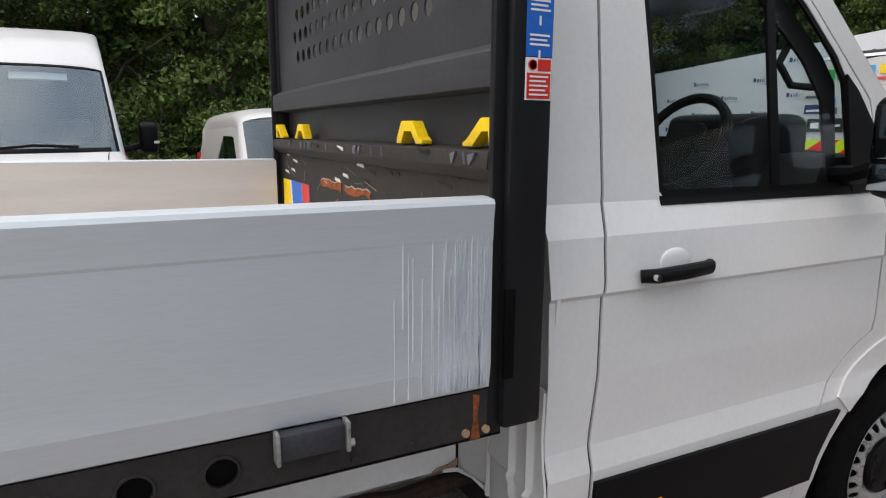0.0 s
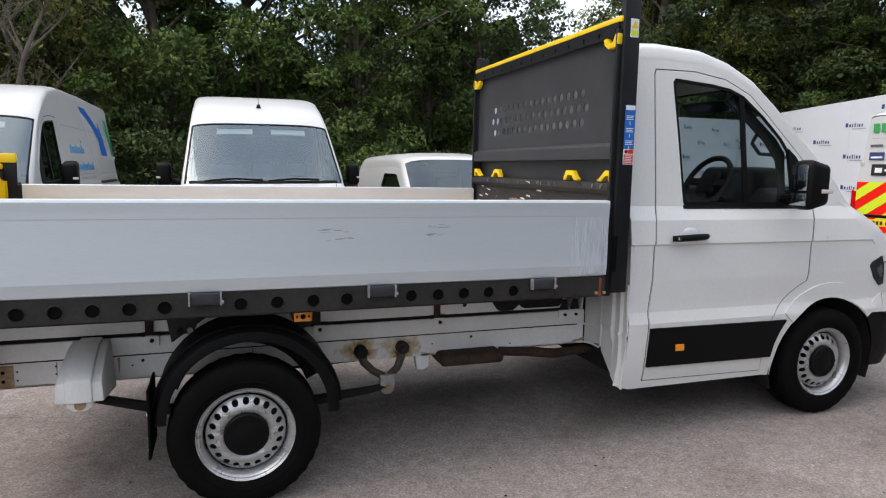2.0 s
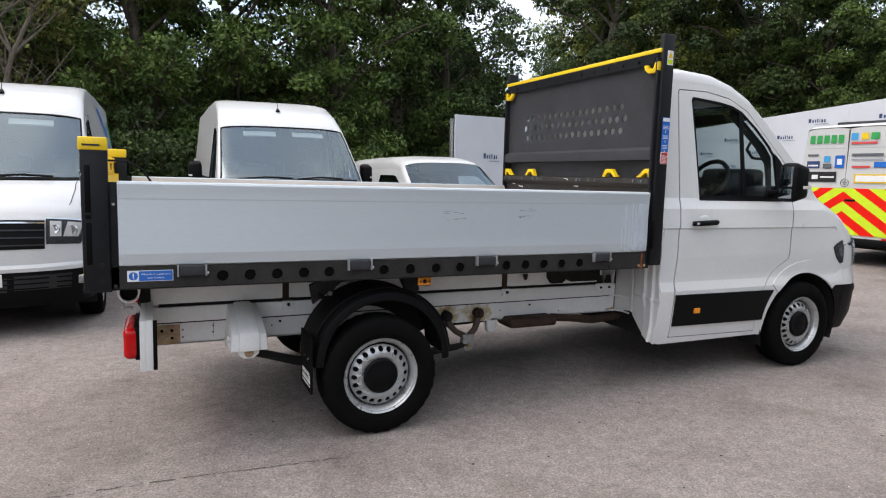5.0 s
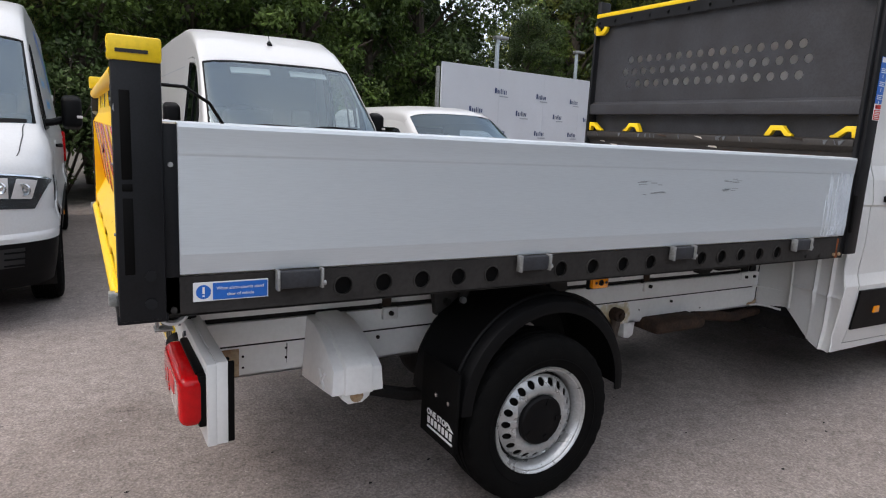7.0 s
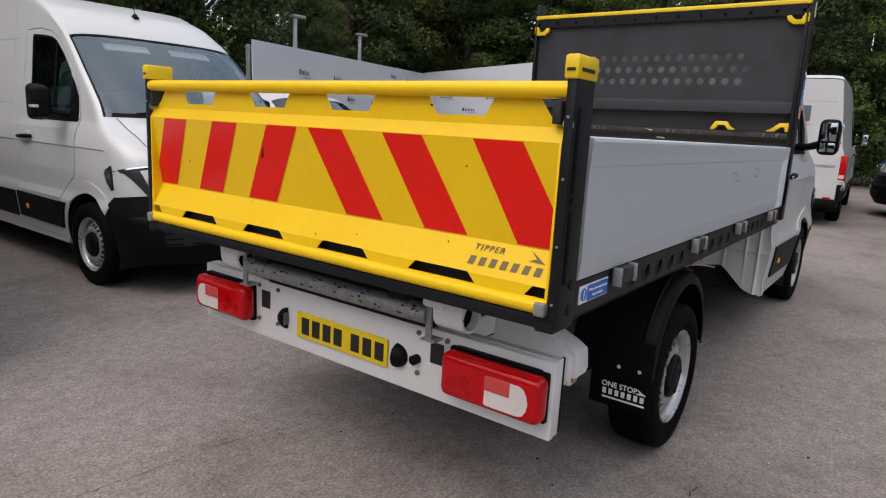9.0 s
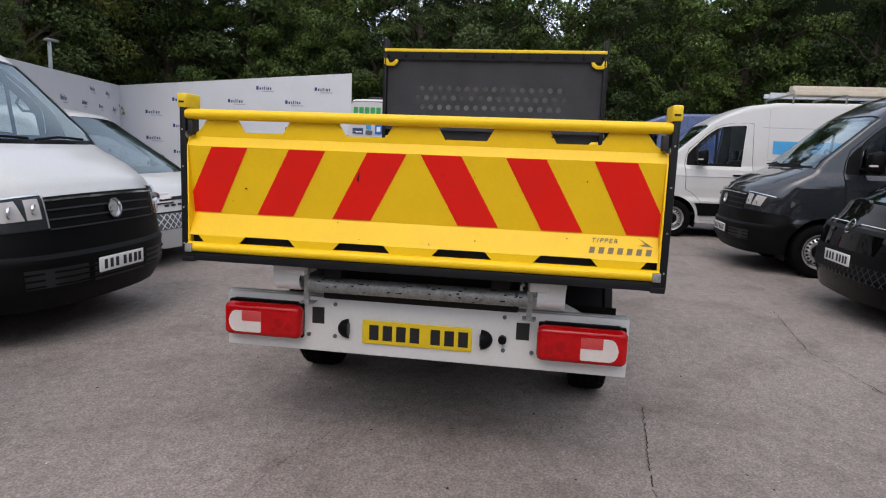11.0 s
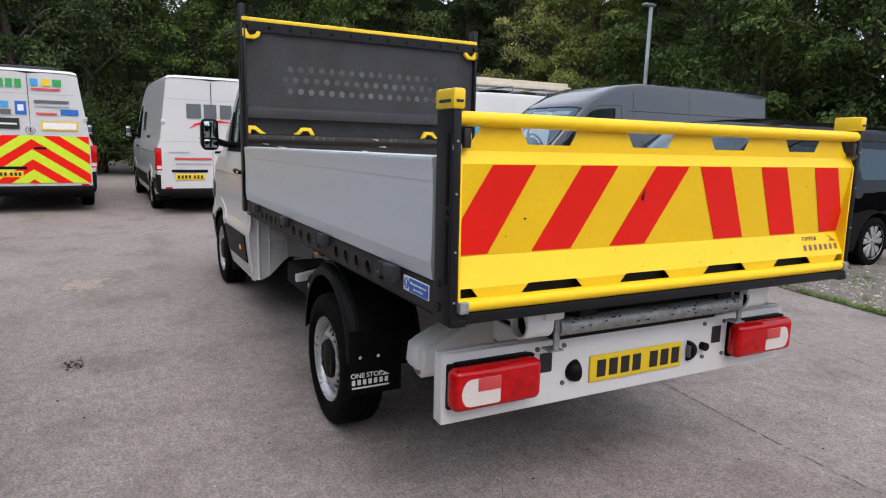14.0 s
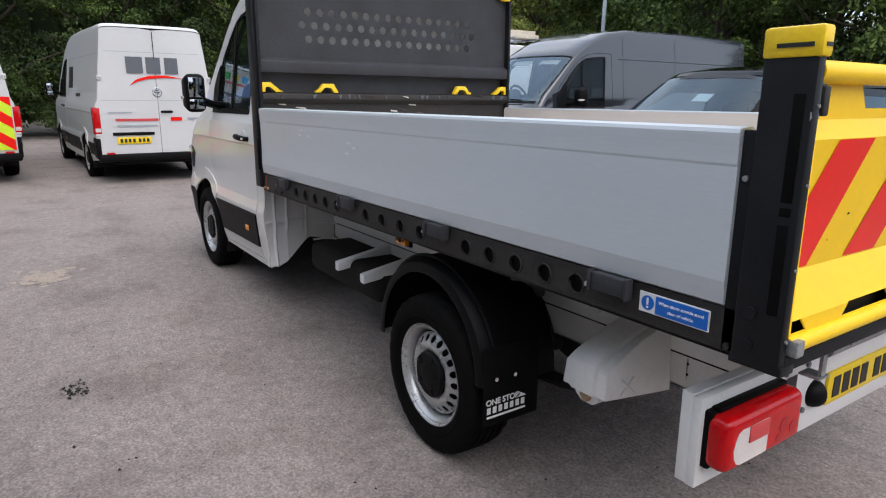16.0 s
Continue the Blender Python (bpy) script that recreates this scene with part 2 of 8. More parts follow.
PLANK = surface("pale_planks", (0.62, 0.56, 0.46), 0.8, 0, 0.05, 6, 60, 0.1)
LINKSTEEL = surface("rusty_brown_steel", (0.085, 0.066, 0.052), 0.6, 0.2, 0.1, 22, 90, 0.1, second=(0.09, 0.06, 0.045))
GRIT = surface("pale_grit", (0.50, 0.46, 0.42), 0.9, 0, 0.1, 3, 20, 0.0, shine=0.2, island=True)
LAMPGLASS = pane("lamp_glass", (0.92, 0.94, 0.95), 0.015)
ORANGERUST = surface("orange_rust", (0.34, 0.10, 0.035), 0.85, 0, 0.12, 30, 90, 0.2, second=(0.16, 0.05, 0.02), shine=0.2)
EARTH = surface("gravelly_earth", (0.20, 0.18, 0.155), 0.95, 0, 0.12, 5, 70, 0.25, second=(0.12, 0.105, 0.085))


def asphalt():
    """Worn asphalt: stone chips, broad paler and darker patches, fine cracks."""
    m = surface("asphalt", (0.313, 0.274, 0.255), 0.9, 0, 0.05, 0.45, 64, 0.6, second=(0.256, 0.222, 0.205), spots=0.20, shine=0.25)
    nt = m.node_tree
    b = nt.nodes["Principled BSDF"]
    co = nt.nodes["Texture Coordinate"]
    chips = nt.nodes.new("ShaderNodeTexVoronoi")
    chips.inputs["Scale"].default_value = 92
    nt.links.new(co.outputs["Object"], chips.inputs["Vector"])
    cr = nt.nodes.new("ShaderNodeValToRGB")
    cr.color_ramp.elements[0].color, cr.color_ramp.elements[1].color = (1.25, 1.235, 1.21, 1), (0.84, 0.84, 0.84, 1)
    cr.color_ramp.elements[0].position, cr.color_ramp.elements[1].position = 0.1, 0.75
    nt.links.new(chips.outputs["Distance"], cr.inputs[0])
    stain = nt.nodes.new("ShaderNodeTexNoise")
    stain.inputs["Scale"].default_value, stain.inputs["Detail"].default_value = 1.7, 8
    nt.links.new(co.outputs["Object"], stain.inputs["Vector"])
    sr = nt.nodes.new("ShaderNodeValToRGB")
    sr.color_ramp.elements[0].position, sr.color_ramp.elements[1].position = 0.28, 0.5
    sr.color_ramp.elements[0].color, sr.color_ramp.elements[1].color = (0.74, 0.72, 0.71, 1), (1, 1, 1, 1)
    nt.links.new(stain.outputs["Fac"], sr.inputs[0])
    last = b.inputs["Base Color"].links[0].from_socket
    mottle = nt.nodes.new("ShaderNodeTexNoise")
    mottle.inputs["Scale"].default_value, mottle.inputs["Detail"].default_value, mottle.inputs["Roughness"].default_value = 13, 9, 0.75
    nt.links.new(co.outputs["Object"], mottle.inputs["Vector"])
    mr = nt.nodes.new("ShaderNodeValToRGB")
    mr.color_ramp.elements[0].position, mr.color_ramp.elements[1].position = 0.34, 0.62
    mr.color_ramp.elements[0].color, mr.color_ramp.elements[1].color = (0.75, 0.745, 0.74, 1), (1.13, 1.13, 1.13, 1)
    nt.links.new(mottle.outputs["Fac"], mr.inputs[0])
    for ramp in (cr, sr, mr):
        mx = nt.nodes.new("ShaderNodeMix")
        mx.data_type, mx.blend_type = "RGBA", "MULTIPLY"
        mx.inputs[0].default_value = 1.0
        nt.links.new(last, mx.inputs[6])
        nt.links.new(ramp.outputs[0], mx.inputs[7])
        last = mx.outputs[2]
    nt.links.new(last, b.inputs["Base Color"])
    return m


ASPHALT = asphalt()


def stained_paint():
    """Chassis paint with soft-edged rust blooms round two bolt bosses."""
    m = surface("rust_bloomed_paint", (0.80, 0.80, 0.79), 0.5, 0, 0.02, 5.0, 50, 0.02, second=(0.74, 0.735, 0.72))
    nt = m.node_tree
    b = nt.nodes["Principled BSDF"]
    co = nt.nodes["Texture Coordinate"]
    flat = nt.nodes.new("ShaderNodeVectorMath")
    flat.operation = "MULTIPLY"
    flat.inputs[1].default_value = (1, 0, 1.5)
    nt.links.new(co.outputs["Object"], flat.inputs[0])
    far = []
    for x in (0.655, 0.905):
        d = nt.nodes.new("ShaderNodeVectorMath")
        d.operation = "DISTANCE"
        d.inputs[1].default_value = (x, 0, 0.555 * 1.5)
        nt.links.new(flat.outputs[0], d.inputs[0])
        far.append(d.outputs["Value"])
    near = nt.nodes.new("ShaderNodeMath")
    near.operation = "MINIMUM"
    nt.links.new(far[0], near.inputs[0])
    nt.links.new(far[1], near.inputs[1])
    cloud = nt.nodes.new("ShaderNodeTexNoise")
    cloud.inputs["Scale"].default_value, cloud.inputs["Detail"].default_value = 24, 6
    nt.links.new(co.outputs["Object"], cloud.inputs["Vector"])
    add = nt.nodes.new("ShaderNodeMath")
    add.operation = "MULTIPLY_ADD"
    add.inputs[1].default_value = 0.22
    nt.links.new(cloud.outputs["Fac"], add.inputs[0])
    nt.links.new(near.outputs[0], add.inputs[2])
    tone = nt.nodes.new("ShaderNodeValToRGB")
    el = tone.color_ramp.elements
    el[0].position, el[0].color = 0.13, (0.20, 0.11, 0.045, 1)
    el[1].position, el[1].color = 0.24, (1, 1, 1, 1)
    e = el.new(0.17)
    e.color = (0.62, 0.47, 0.27, 1)
    e = el.new(0.21)
    e.color = (0.80, 0.72, 0.55, 1)
    nt.links.new(add.outputs[0], tone.inputs[0])
    mx = nt.nodes.new("ShaderNodeMix")
    mx.data_type, mx.blend_type = "RGBA", "MULTIPLY"
    mx.inputs[0].default_value = 1.0
    nt.links.new(b.inputs["Base Color"].links[0].from_socket, mx.inputs[6])
    nt.links.new(tone.outputs[0], mx.inputs[7])
    nt.links.new(mx.outputs[2], b.inputs["Base Color"])
    return m


BLOOMED = stained_paint()


# ---- building blocks ----
def part(name, bm, material, parent=None, label="", sharp=35.0):
    """Links a bmesh as one mesh object, under a thing or a part."""
    bmesh.ops.remove_doubles(bm, verts=bm.verts, dist=1e-5)
    bmesh.ops.recalc_face_normals(bm, faces=bm.faces)
    for f in bm.faces:
        f.smooth = True
    limit = radians(sharp)
    for e in bm.edges:
        e.smooth = len(e.link_faces) == 2 and e.calc_face_angle(0) < limit
    me = bpy.data.meshes.new(name)
    bm.to_mesh(me)
    bm.free()
    me.materials.append(material)
    ob = new(name, me)
    ob.parent = parent
    if label:
        ob["label"] = label
    return ob


def thing(name, label, category, x=0, y=0, z=0, rz=0, group="", kind=""):
    ob = new(name)
    ob.empty_display_size = 0.2
    ob.matrix_basis = pose(x, y, z, 0, 0, rz)
    return tagged(ob, label, category, group, kind)


def box(x0, x1, y0, y1, z0, z1, bevel=0.0, bm=None, seg=2):
    b = bmesh.new()
    bmesh.ops.create_cube(b, size=1, matrix=Matrix.LocRotScale(((x0 + x1) / 2, (y0 + y1) / 2, (z0 + z1) / 2), None, (x1 - x0, y1 - y0, z1 - z0)))
    if bevel:
        bmesh.ops.bevel(b, geom=b.edges, offset=bevel, segments=seg, affect="EDGES", profile=0.5)
    return merge(bm, b)


def merge(bm, b):
    """Adds b to bm and returns it."""
    if bm is None:
        return b
    me = bpy.data.meshes.new("t")
    b.to_mesh(me)
    b.free()
    bm.from_mesh(me)
    bpy.data.meshes.remove(me)
    return bm


def prism(poly, axis, lo, hi, bevel=0.0, bm=None):
    """A polygon of two coordinates pulled along the third axis."""
    b = bmesh.new()
    place = {"x": lambda a, c, h: (h, a, c), "y": lambda a, c, h: (a, h, c), "z": lambda a, c, h: (a, c, h)}[axis]
    v0 = [b.verts.new(place(a, c, lo)) for a, c in poly]
    v1 = [b.verts.new(place(a, c, hi)) for a, c in poly]
    n = len(poly)
    b.faces.new(v0[::-1])
    b.faces.new(v1)
    for i in range(n):
        b.faces.new((v0[i], v0[(i + 1) % n], v1[(i + 1) % n], v1[i]))
    if bevel:
        bmesh.ops.bevel(b, geom=b.edges, offset=bevel, segments=2, affect="EDGES", profile=0.5)
    return merge(bm, b)


def tube(points, radii, n=10, bm=None, cap=True):
    """A round tube along a line of points."""
    b = bmesh.new()
    pts = [Vector(p) for p in points]
    if not hasattr(radii, "__len__"):
        radii = [radii] * len(pts)
    rings, side = [], None
    for i, p in enumerate(pts):
        way = (pts[min(i + 1, len(pts) - 1)] - pts[max(i - 1, 0)]).normalized()
        if side is None:
            side = way.orthogonal().normalized()
        side = (side - way * side.dot(way)).normalized()
        up = way.cross(side)
        rings.append([b.verts.new(p + radii[i] * (math.cos(2 * math.pi * k / n) * side + math.sin(2 * math.pi * k / n) * up)) for k in range(n)])
    for r0, r1 in zip(rings, rings[1:]):
        for k in range(n):
            b.faces.new((r0[k], r0[(k + 1) % n], r1[(k + 1) % n], r1[k]))
    if cap:
        b.faces.new(rings[0][::-1])
        b.faces.new(rings[-1])
    return merge(bm, b)


def lathe(profile, n=40, bm=None, axis="y"):
    """Turns a line of (distance along the axis, radius) about the axis y."""
    b = bmesh.new()
    rings = []
    for h, r in profile:
        rings.append([b.verts.new((r * math.cos(2 * math.pi * k / n), h, r * math.sin(2 * math.pi * k / n))) for k in range(n)])
    for r0, r1 in zip(rings, rings[1:]):
        for k in range(n):
            b.faces.new((r0[k], r0[(k + 1) % n], r1[(k + 1) % n], r1[k]))
    for ring, (h, r) in ((rings[0], profile[0]), (rings[-1], profile[-1])):
        if 1e-4 < r < 0.03:
            b.faces.new(ring)
    return merge(bm, b)


def panel(poly, fn, holes=(), cuts_a=(), cuts_b=(), thick=0.0, bm=None):
    """A sheet cut to a polygon with holes in two coordinates, sliced, then laid on a surface by fn, with a thickness."""
    from mathutils.geometry import tessellate_polygon
    loops = [[Vector((a, c, 0)) for a, c in loop] for loop in (poly, *holes)]
    flat = [v for loop in loops for v in loop]
    away = fn.away if hasattr(fn, "away") else None
    b = bmesh.new()
    vs = [b.verts.new(v) for v in flat]
    for tri in tessellate_polygon(loops):
        if len(set(tri)) == 3:
            try:
                b.faces.new([vs[i] for i in tri])
            except ValueError:
                pass
    for k, cuts in ((0, cuts_a), (1, cuts_b)):
        for c in cuts:
            no = (1, 0, 0) if k == 0 else (0, 1, 0)
            bmesh.ops.bisect_plane(b, geom=b.verts[:] + b.edges[:] + b.faces[:], plane_co=(c, c, 0), plane_no=no, dist=1e-5)
    for v in b.verts:
        v.co = Vector(fn(v.co.x, v.co.y))
    bmesh.ops.recalc_face_normals(b, faces=b.faces)
    if thick and away is not None:
        b.normal_update()
        if sum((f.normal * f.calc_area() for f in b.faces), Vector()).dot(away) < 0:
            bmesh.ops.reverse_faces(b, faces=b.faces)
            b.normal_update()
        twin = {v: b.verts.new(v.co - v.normal * thick) for v in b.verts[:]}
        rim = [e for e in b.edges if e.is_boundary]
        for f in b.faces[:]:
            b.faces.new([twin[v] for v in reversed(f.verts)])
        for e in rim:
            p, q = e.verts
            b.faces.new((p, q, twin[q], twin[p]))
    elif thick:
        bmesh.ops.solidify(b, geom=b.faces[:], thickness=thick)
    return merge(bm, b)


def circle(ca, cb, r, n=12, squash=1.0):
    return [(ca + r * math.cos(2 * math.pi * k / n), cb + squash * r * math.sin(2 * math.pi * k / n)) for k in range(n)]


def arc(ca, cb, r, a0, a1, n=12):
    return [(ca + r * math.cos(radians(a0 + (a1 - a0) * k / n)), cb + r * math.sin(radians(a0 + (a1 - a0) * k / n))) for k in range(n + 1)]


def rect(a0, a1, c0, c1):
    return [(a0, c0), (a1, c0), (a1, c1), (a0, c1)]


def rounded(a0, a1, c0, c1, r, n=4):
    return (arc(a1 - r, c1 - r, r, 0, 90, n) + arc(a0 + r, c1 - r, r, 90, 180, n) + arc(a0 + r, c0 + r, r, 180, 270, n) + arc(a1 - r, c0 + r, r, 270, 360, n))


def lettering(text, size, m, material, parent, name="lettering", shear=0.0, bold=0.0, apart=1.0):
    """Raised flat letters, lying in the plane of the pose m (x along the line, y up)."""
    cu = bpy.data.curves.new(name, "FONT")
    cu.body, cu.size, cu.extrude, cu.shear, cu.offset = text, size, 0.0008, shear, bold
    cu.space_character = apart
    cu.align_x, cu.align_y = "CENTER", "CENTER"
    tmp = bpy.data.objects.new("t", cu)
    me = bpy.data.meshes.new_from_object(tmp)
    bpy.data.objects.remove(tmp)
    me.materials.clear()
    me.materials.append(material)
    ob = new(name, me)
    ob.parent = parent
    ob.matrix_basis = m
    return ob


def lerp_table(table, v):
    if v <= table[0][0]:
        return table[0][1]
    for (a, x), (b, y) in zip(table, table[1:]):
        if v <= b:
            return x + (y - x) * (v - a) / (b - a)
    return table[-1][1]


# ---- vehicles ----
SHARED = {}


def share(key, build, material, name, parent, m, label=""):
    """An object on a mesh that is built once and shared by all its repeats."""
    if key not in SHARED:
        ob = part(name, build(), material, parent, label)
        SHARED[key] = ob.data
    else:
        ob = new(name, SHARED[key])
        ob.parent = parent
        if label:
            ob["label"] = label
    ob.matrix_basis = m
    return ob


def tyre_mesh():
    w, r = 0.112, 0.356
    pr = [(-0.08, 0.222), (-0.098, 0.232), (-0.112, 0.27), (-0.113, 0.30), (-0.104, 0.335), (-0.092, 0.350)]
    for g in (-0.052, -0.018, 0.018, 0.052):
        pr += [(g - 0.006, r), (g - 0.005, r - 0.009), (g + 0.005, r - 0.009), (g + 0.006, r)]
    pr += [(-a, b) for a, b in [(-0.092, 0.350), (-0.104, 0.335), (-0.113, 0.30), (-0.112, 0.27), (-0.098, 0.232), (-0.08, 0.222)]]
    bm = lathe(pr, 128)
    ring = 128
    for k, v in enumerate(list(bm.verts)):   # tread blocks cut in at the shoulders
        r = math.hypot(v.co.x, v.co.z)
        if abs(r - 0.350) < 0.002 and abs(abs(v.co.y) - 0.092) < 0.002 or abs(r - 0.335) < 0.002:
            a = round(math.atan2(v.co.z, v.co.x) / (2 * math.pi) * ring)
            if a % 4 < 2:
                v.co.x *= 0.988
                v.co.z *= 0.988
    bm = lathe([(-0.1136, 0.262), (-0.1150, 0.266), (-0.1136, 0.270)], 56, bm)
    return bm


def steel_rim_mesh():
    """Pressed steel disc with a ring of round openings, on a dished rim; the outer face looks to -y."""
    def dish(a, c):
        r = math.hypot(a, c)
        return (a, lerp_table([(0.09, -0.066), (0.112, -0.082), (0.128, -0.088), (0.142, -0.084), (0.182, -0.056), (0.186, -0.052)], r), c)
    holes = []
    for k in range(20):
        t = 2 * math.pi * k / 20
        holes.append([(math.cos(t) * (0.161 + 0.0165 * math.cos(u)) - math.sin(t) * 0.0158 * math.sin(u),
                       math.sin(t) * (0.161 + 0.0165 * math.cos(u)) + math.cos(t) * 0.0158 * math.sin(u)) for u in [math.pi * j / 6 for j in range(12)]])
    holes.append(circle(0, 0, 0.06, 24))
    bm = panel(circle(0, 0, 0.185, 60), dish, holes, [x / 100 for x in range(-20, 21, 4)], [x / 100 for x in range(-20, 21, 4)], 0.005)
    return lathe([(0.0, 0.186), (-0.004, 0.194), (-0.058, 0.197), (-0.080, 0.204), (-0.090, 0.214), (-0.090, 0.219), (-0.098, 0.224), (-0.100, 0.228), (-0.094, 0.230), (-0.086, 0.222), (0.02, 0.205), (0.09, 0.225)], 56, bm)


def cap_mesh():
    bm = lathe([(-0.06, 0.106), (-0.091, 0.104), (-0.099, 0.096), (-0.097, 0.07), (-0.102, 0.05), (-0.106, 0.028), (-0.106, 0.0005)], 36)
    for k in range(5):
        a = 2 * math.pi * k / 5
        b = bmesh.new()
        bmesh.ops.create_cube(b, size=1, matrix=Matrix.Rotation(a, 4, "Y") @ pose(0.082, -0.098, 0) @ Matrix.Diagonal((0.03, 0.008, 0.02, 1)))
        merge(bm, b)
    return bm


def barrel_mesh():
    return lathe([(-0.03, 0.0005), (-0.03, 0.19), (0.09, 0.215)], 32)


def alloy_mesh():
    """Silver alloy face with five pairs of flat blades; the outer face looks to -y."""
    bm = lathe([(-0.085, 0.232), (-0.10, 0.242), (-0.106, 0.25), (-0.098, 0.254), (-0.085, 0.248), (0.06, 0.23)], 48)
    for k in range(10):
        a = 2 * math.pi * k / 10 + (0.05 if k % 2 else -0.05)
        b = prism([(0.03, -0.012), (0.10, -0.026), (0.19, -0.046), (0.236, -0.040), (0.238, 0.036), (0.19, 0.040), (0.10, 0.018), (0.03, 0.010)], "y", -0.095, -0.075, 0.004)
        bmesh.ops.rotate(b, verts=b.verts, cent=(0, 0, 0), matrix=Matrix.Rotation(a, 3, "Y"))
        merge(bm, b)
    return lathe([(-0.08, 0.05), (-0.10, 0.045), (-0.104, 0.03), (-0.104, 0.0005)], 28, bm)


def wheel(parent, x, y, z, alloy=False, r=0.356):
    """A wheel whose outer face looks away from the middle line."""
    turn = 0 if y < 0 else 180
    k = r / 0.356
    m = pose(x, y, z, 0, 0, turn) @ Matrix.Diagonal((k, 1, k, 1))
    if alloy:
        rim = share("alloy", alloy_mesh, SILVER, "wheel", parent, m, "silver alloy wheel with flat blades")
    else:
        rim = share("steel", steel_rim_mesh, SILVER, "wheel", parent, m, "silver steel wheel with a ring of round holes")
        share("cap", cap_mesh, PLASTIC, "hub_cap", rim, Matrix(), "black plastic hub cap")
    share("tyre", tyre_mesh, RUBBER, "tyre", rim, Matrix(), "black rubber tyre")
    share("barrel", barrel_mesh, UNDER, "brake_drum", rim, Matrix())


class Shape:
    """A vehicle's skin: stations from the rear of the roof over the windscreen to the foot of the nose. Each has a point on the
    middle line and one at the flank; between them the section is a superellipse. x forward from the front axle, z up."""

    def __init__(self, stations, flank, screen, bumper, xr):
        self.st, self.flank, self.screen, self.bumper, self.xr = stations, flank, screen, bumper, xr

    def side(self, z):
        return lerp_table(self.flank, z)

    def at(self, u, s):
        i = min(int(u), len(self.st) - 2)
        f = u - i
        (cx, cz, ex, ez, n), (dx, dz, fx, fz, k) = self.st[i], self.st[i + 1]
        cx, cz, ex, ez, n = cx + (dx - cx) * f, cz + (dz - cz) * f, ex + (fx - ex) * f, ez + (fz - ez) * f, n + (k - n) * f
        q = min(abs(s), 1.0)
        d = 1 - (1 - q ** n) ** (1 / n)
        return Vector((cx + (ex - cx) * d, s * self.side(ez), cz + (ez - cz) * d))

    def patch(self, us, ss, lift=0.0, bm=None, thick=0.0):
        b = bmesh.new()
        rows = []
        for u in us:
            row = []
            for s in (ss(u) if callable(ss) else ss):
                p = self.at(u, s)
                if lift:
                    e = 1e-3
                    du = self.at(min(u + e, len(self.st) - 1), s) - self.at(max(u - e, 0), s)
                    q = max(-0.99, min(0.99, s))
                    ds = self.at(u, q + e) - self.at(u, q - e)
                    no = du.cross(ds).normalized()
                    if no.dot(p - Vector((p.x - 1.0, 0, 0.6))) < 0:
                        no = -no
                    p = p + no * lift
                row.append(b.verts.new(p))
            rows.append(row)
        for r0, r1 in zip(rows, rows[1:]):
            for k in range(len(r0) - 1):
                b.faces.new((r0[k], r0[k + 1], r1[k + 1], r1[k]))
        if thick:
            bmesh.ops.recalc_face_normals(b, faces=b.faces)
            bmesh.ops.solidify(b, geom=b.faces[:], thickness=thick)
        return merge(bm, b)

    def edge(self, u0, u1):
        """The line along the flank between two whole stations."""
        return [(self.st[i][2], self.st[i][3]) for i in range(u0, u1 + 1)]

    def flankwise(self, sg, lift=0.0):
        def laid(a, c):
            return (a, sg * (self.side(c) + lift), c)
        laid.away = Vector((0, sg, 0))
        return laid


SS = [-1, -0.995, -0.98, -0.95, -0.9, -0.8, -0.65, -0.45, -0.2, 0, 0.2, 0.45, 0.65, 0.8, 0.9, 0.95, 0.98, 0.995, 1]
VAN_FLANK = [(0.25, 0.93), (0.42, 0.965), (0.62, 0.986), (0.70, 0.990), (0.765, 0.971), (0.80, 0.969), (0.95, 0.974), (1.152, 0.9655), (1.163, 0.9730), (1.30, 0.951), (1.38, 0.916), (2.0, 0.835), (2.15, 0.815), (2.45, 0.775), (2.6, 0.75)]
FRONT = [(-0.62, 2.20, -0.62, 2.10, 3.4), (-0.44, 2.05, -0.455, 1.965, 3.4), (0.16, 1.53, 0.0, 1.53, 3.0), (0.28, 1.42, 0.07, 1.42, 2.6),
         (0.36, 1.385, 0.14, 1.34, 2.6), (0.62, 1.29, 0.28, 1.22, 2.5), (0.84, 1.17, 0.40, 1.08, 2.4), (0.925, 1.06, 0.44, 0.96, 2.4),
         (0.965, 0.86, 0.46, 0.80, 2.4), (0.98, 0.67, 0.47, 0.67, 2.4), (1.01, 0.64, 0.49, 0.64, 2.4), (1.01, 0.42, 0.49, 0.40, 2.4), (0.92, 0.27, 0.46, 0.28, 2.4)]
LOW = [(-1.50, 2.345, -1.62, 2.205, 4.5), (-1.3, 2.36, -1.3, 2.225, 4.5), (-1.0, 2.345, -1.0, 2.22, 4.2), (-0.80, 2.29, -0.80, 2.18, 3.8)]
HIGH = [(-4.95, 2.52, -4.95, 2.40, 7), (-4.86, 2.57, -4.86, 2.44, 7), (-3.0, 2.59, -3.0, 2.46, 7), (-1.75, 2.57, -1.75, 2.45, 6.5), (-1.3, 2.51, -1.3, 2.38, 5.5), (-0.95, 2.38, -0.9, 2.25, 4.5)]
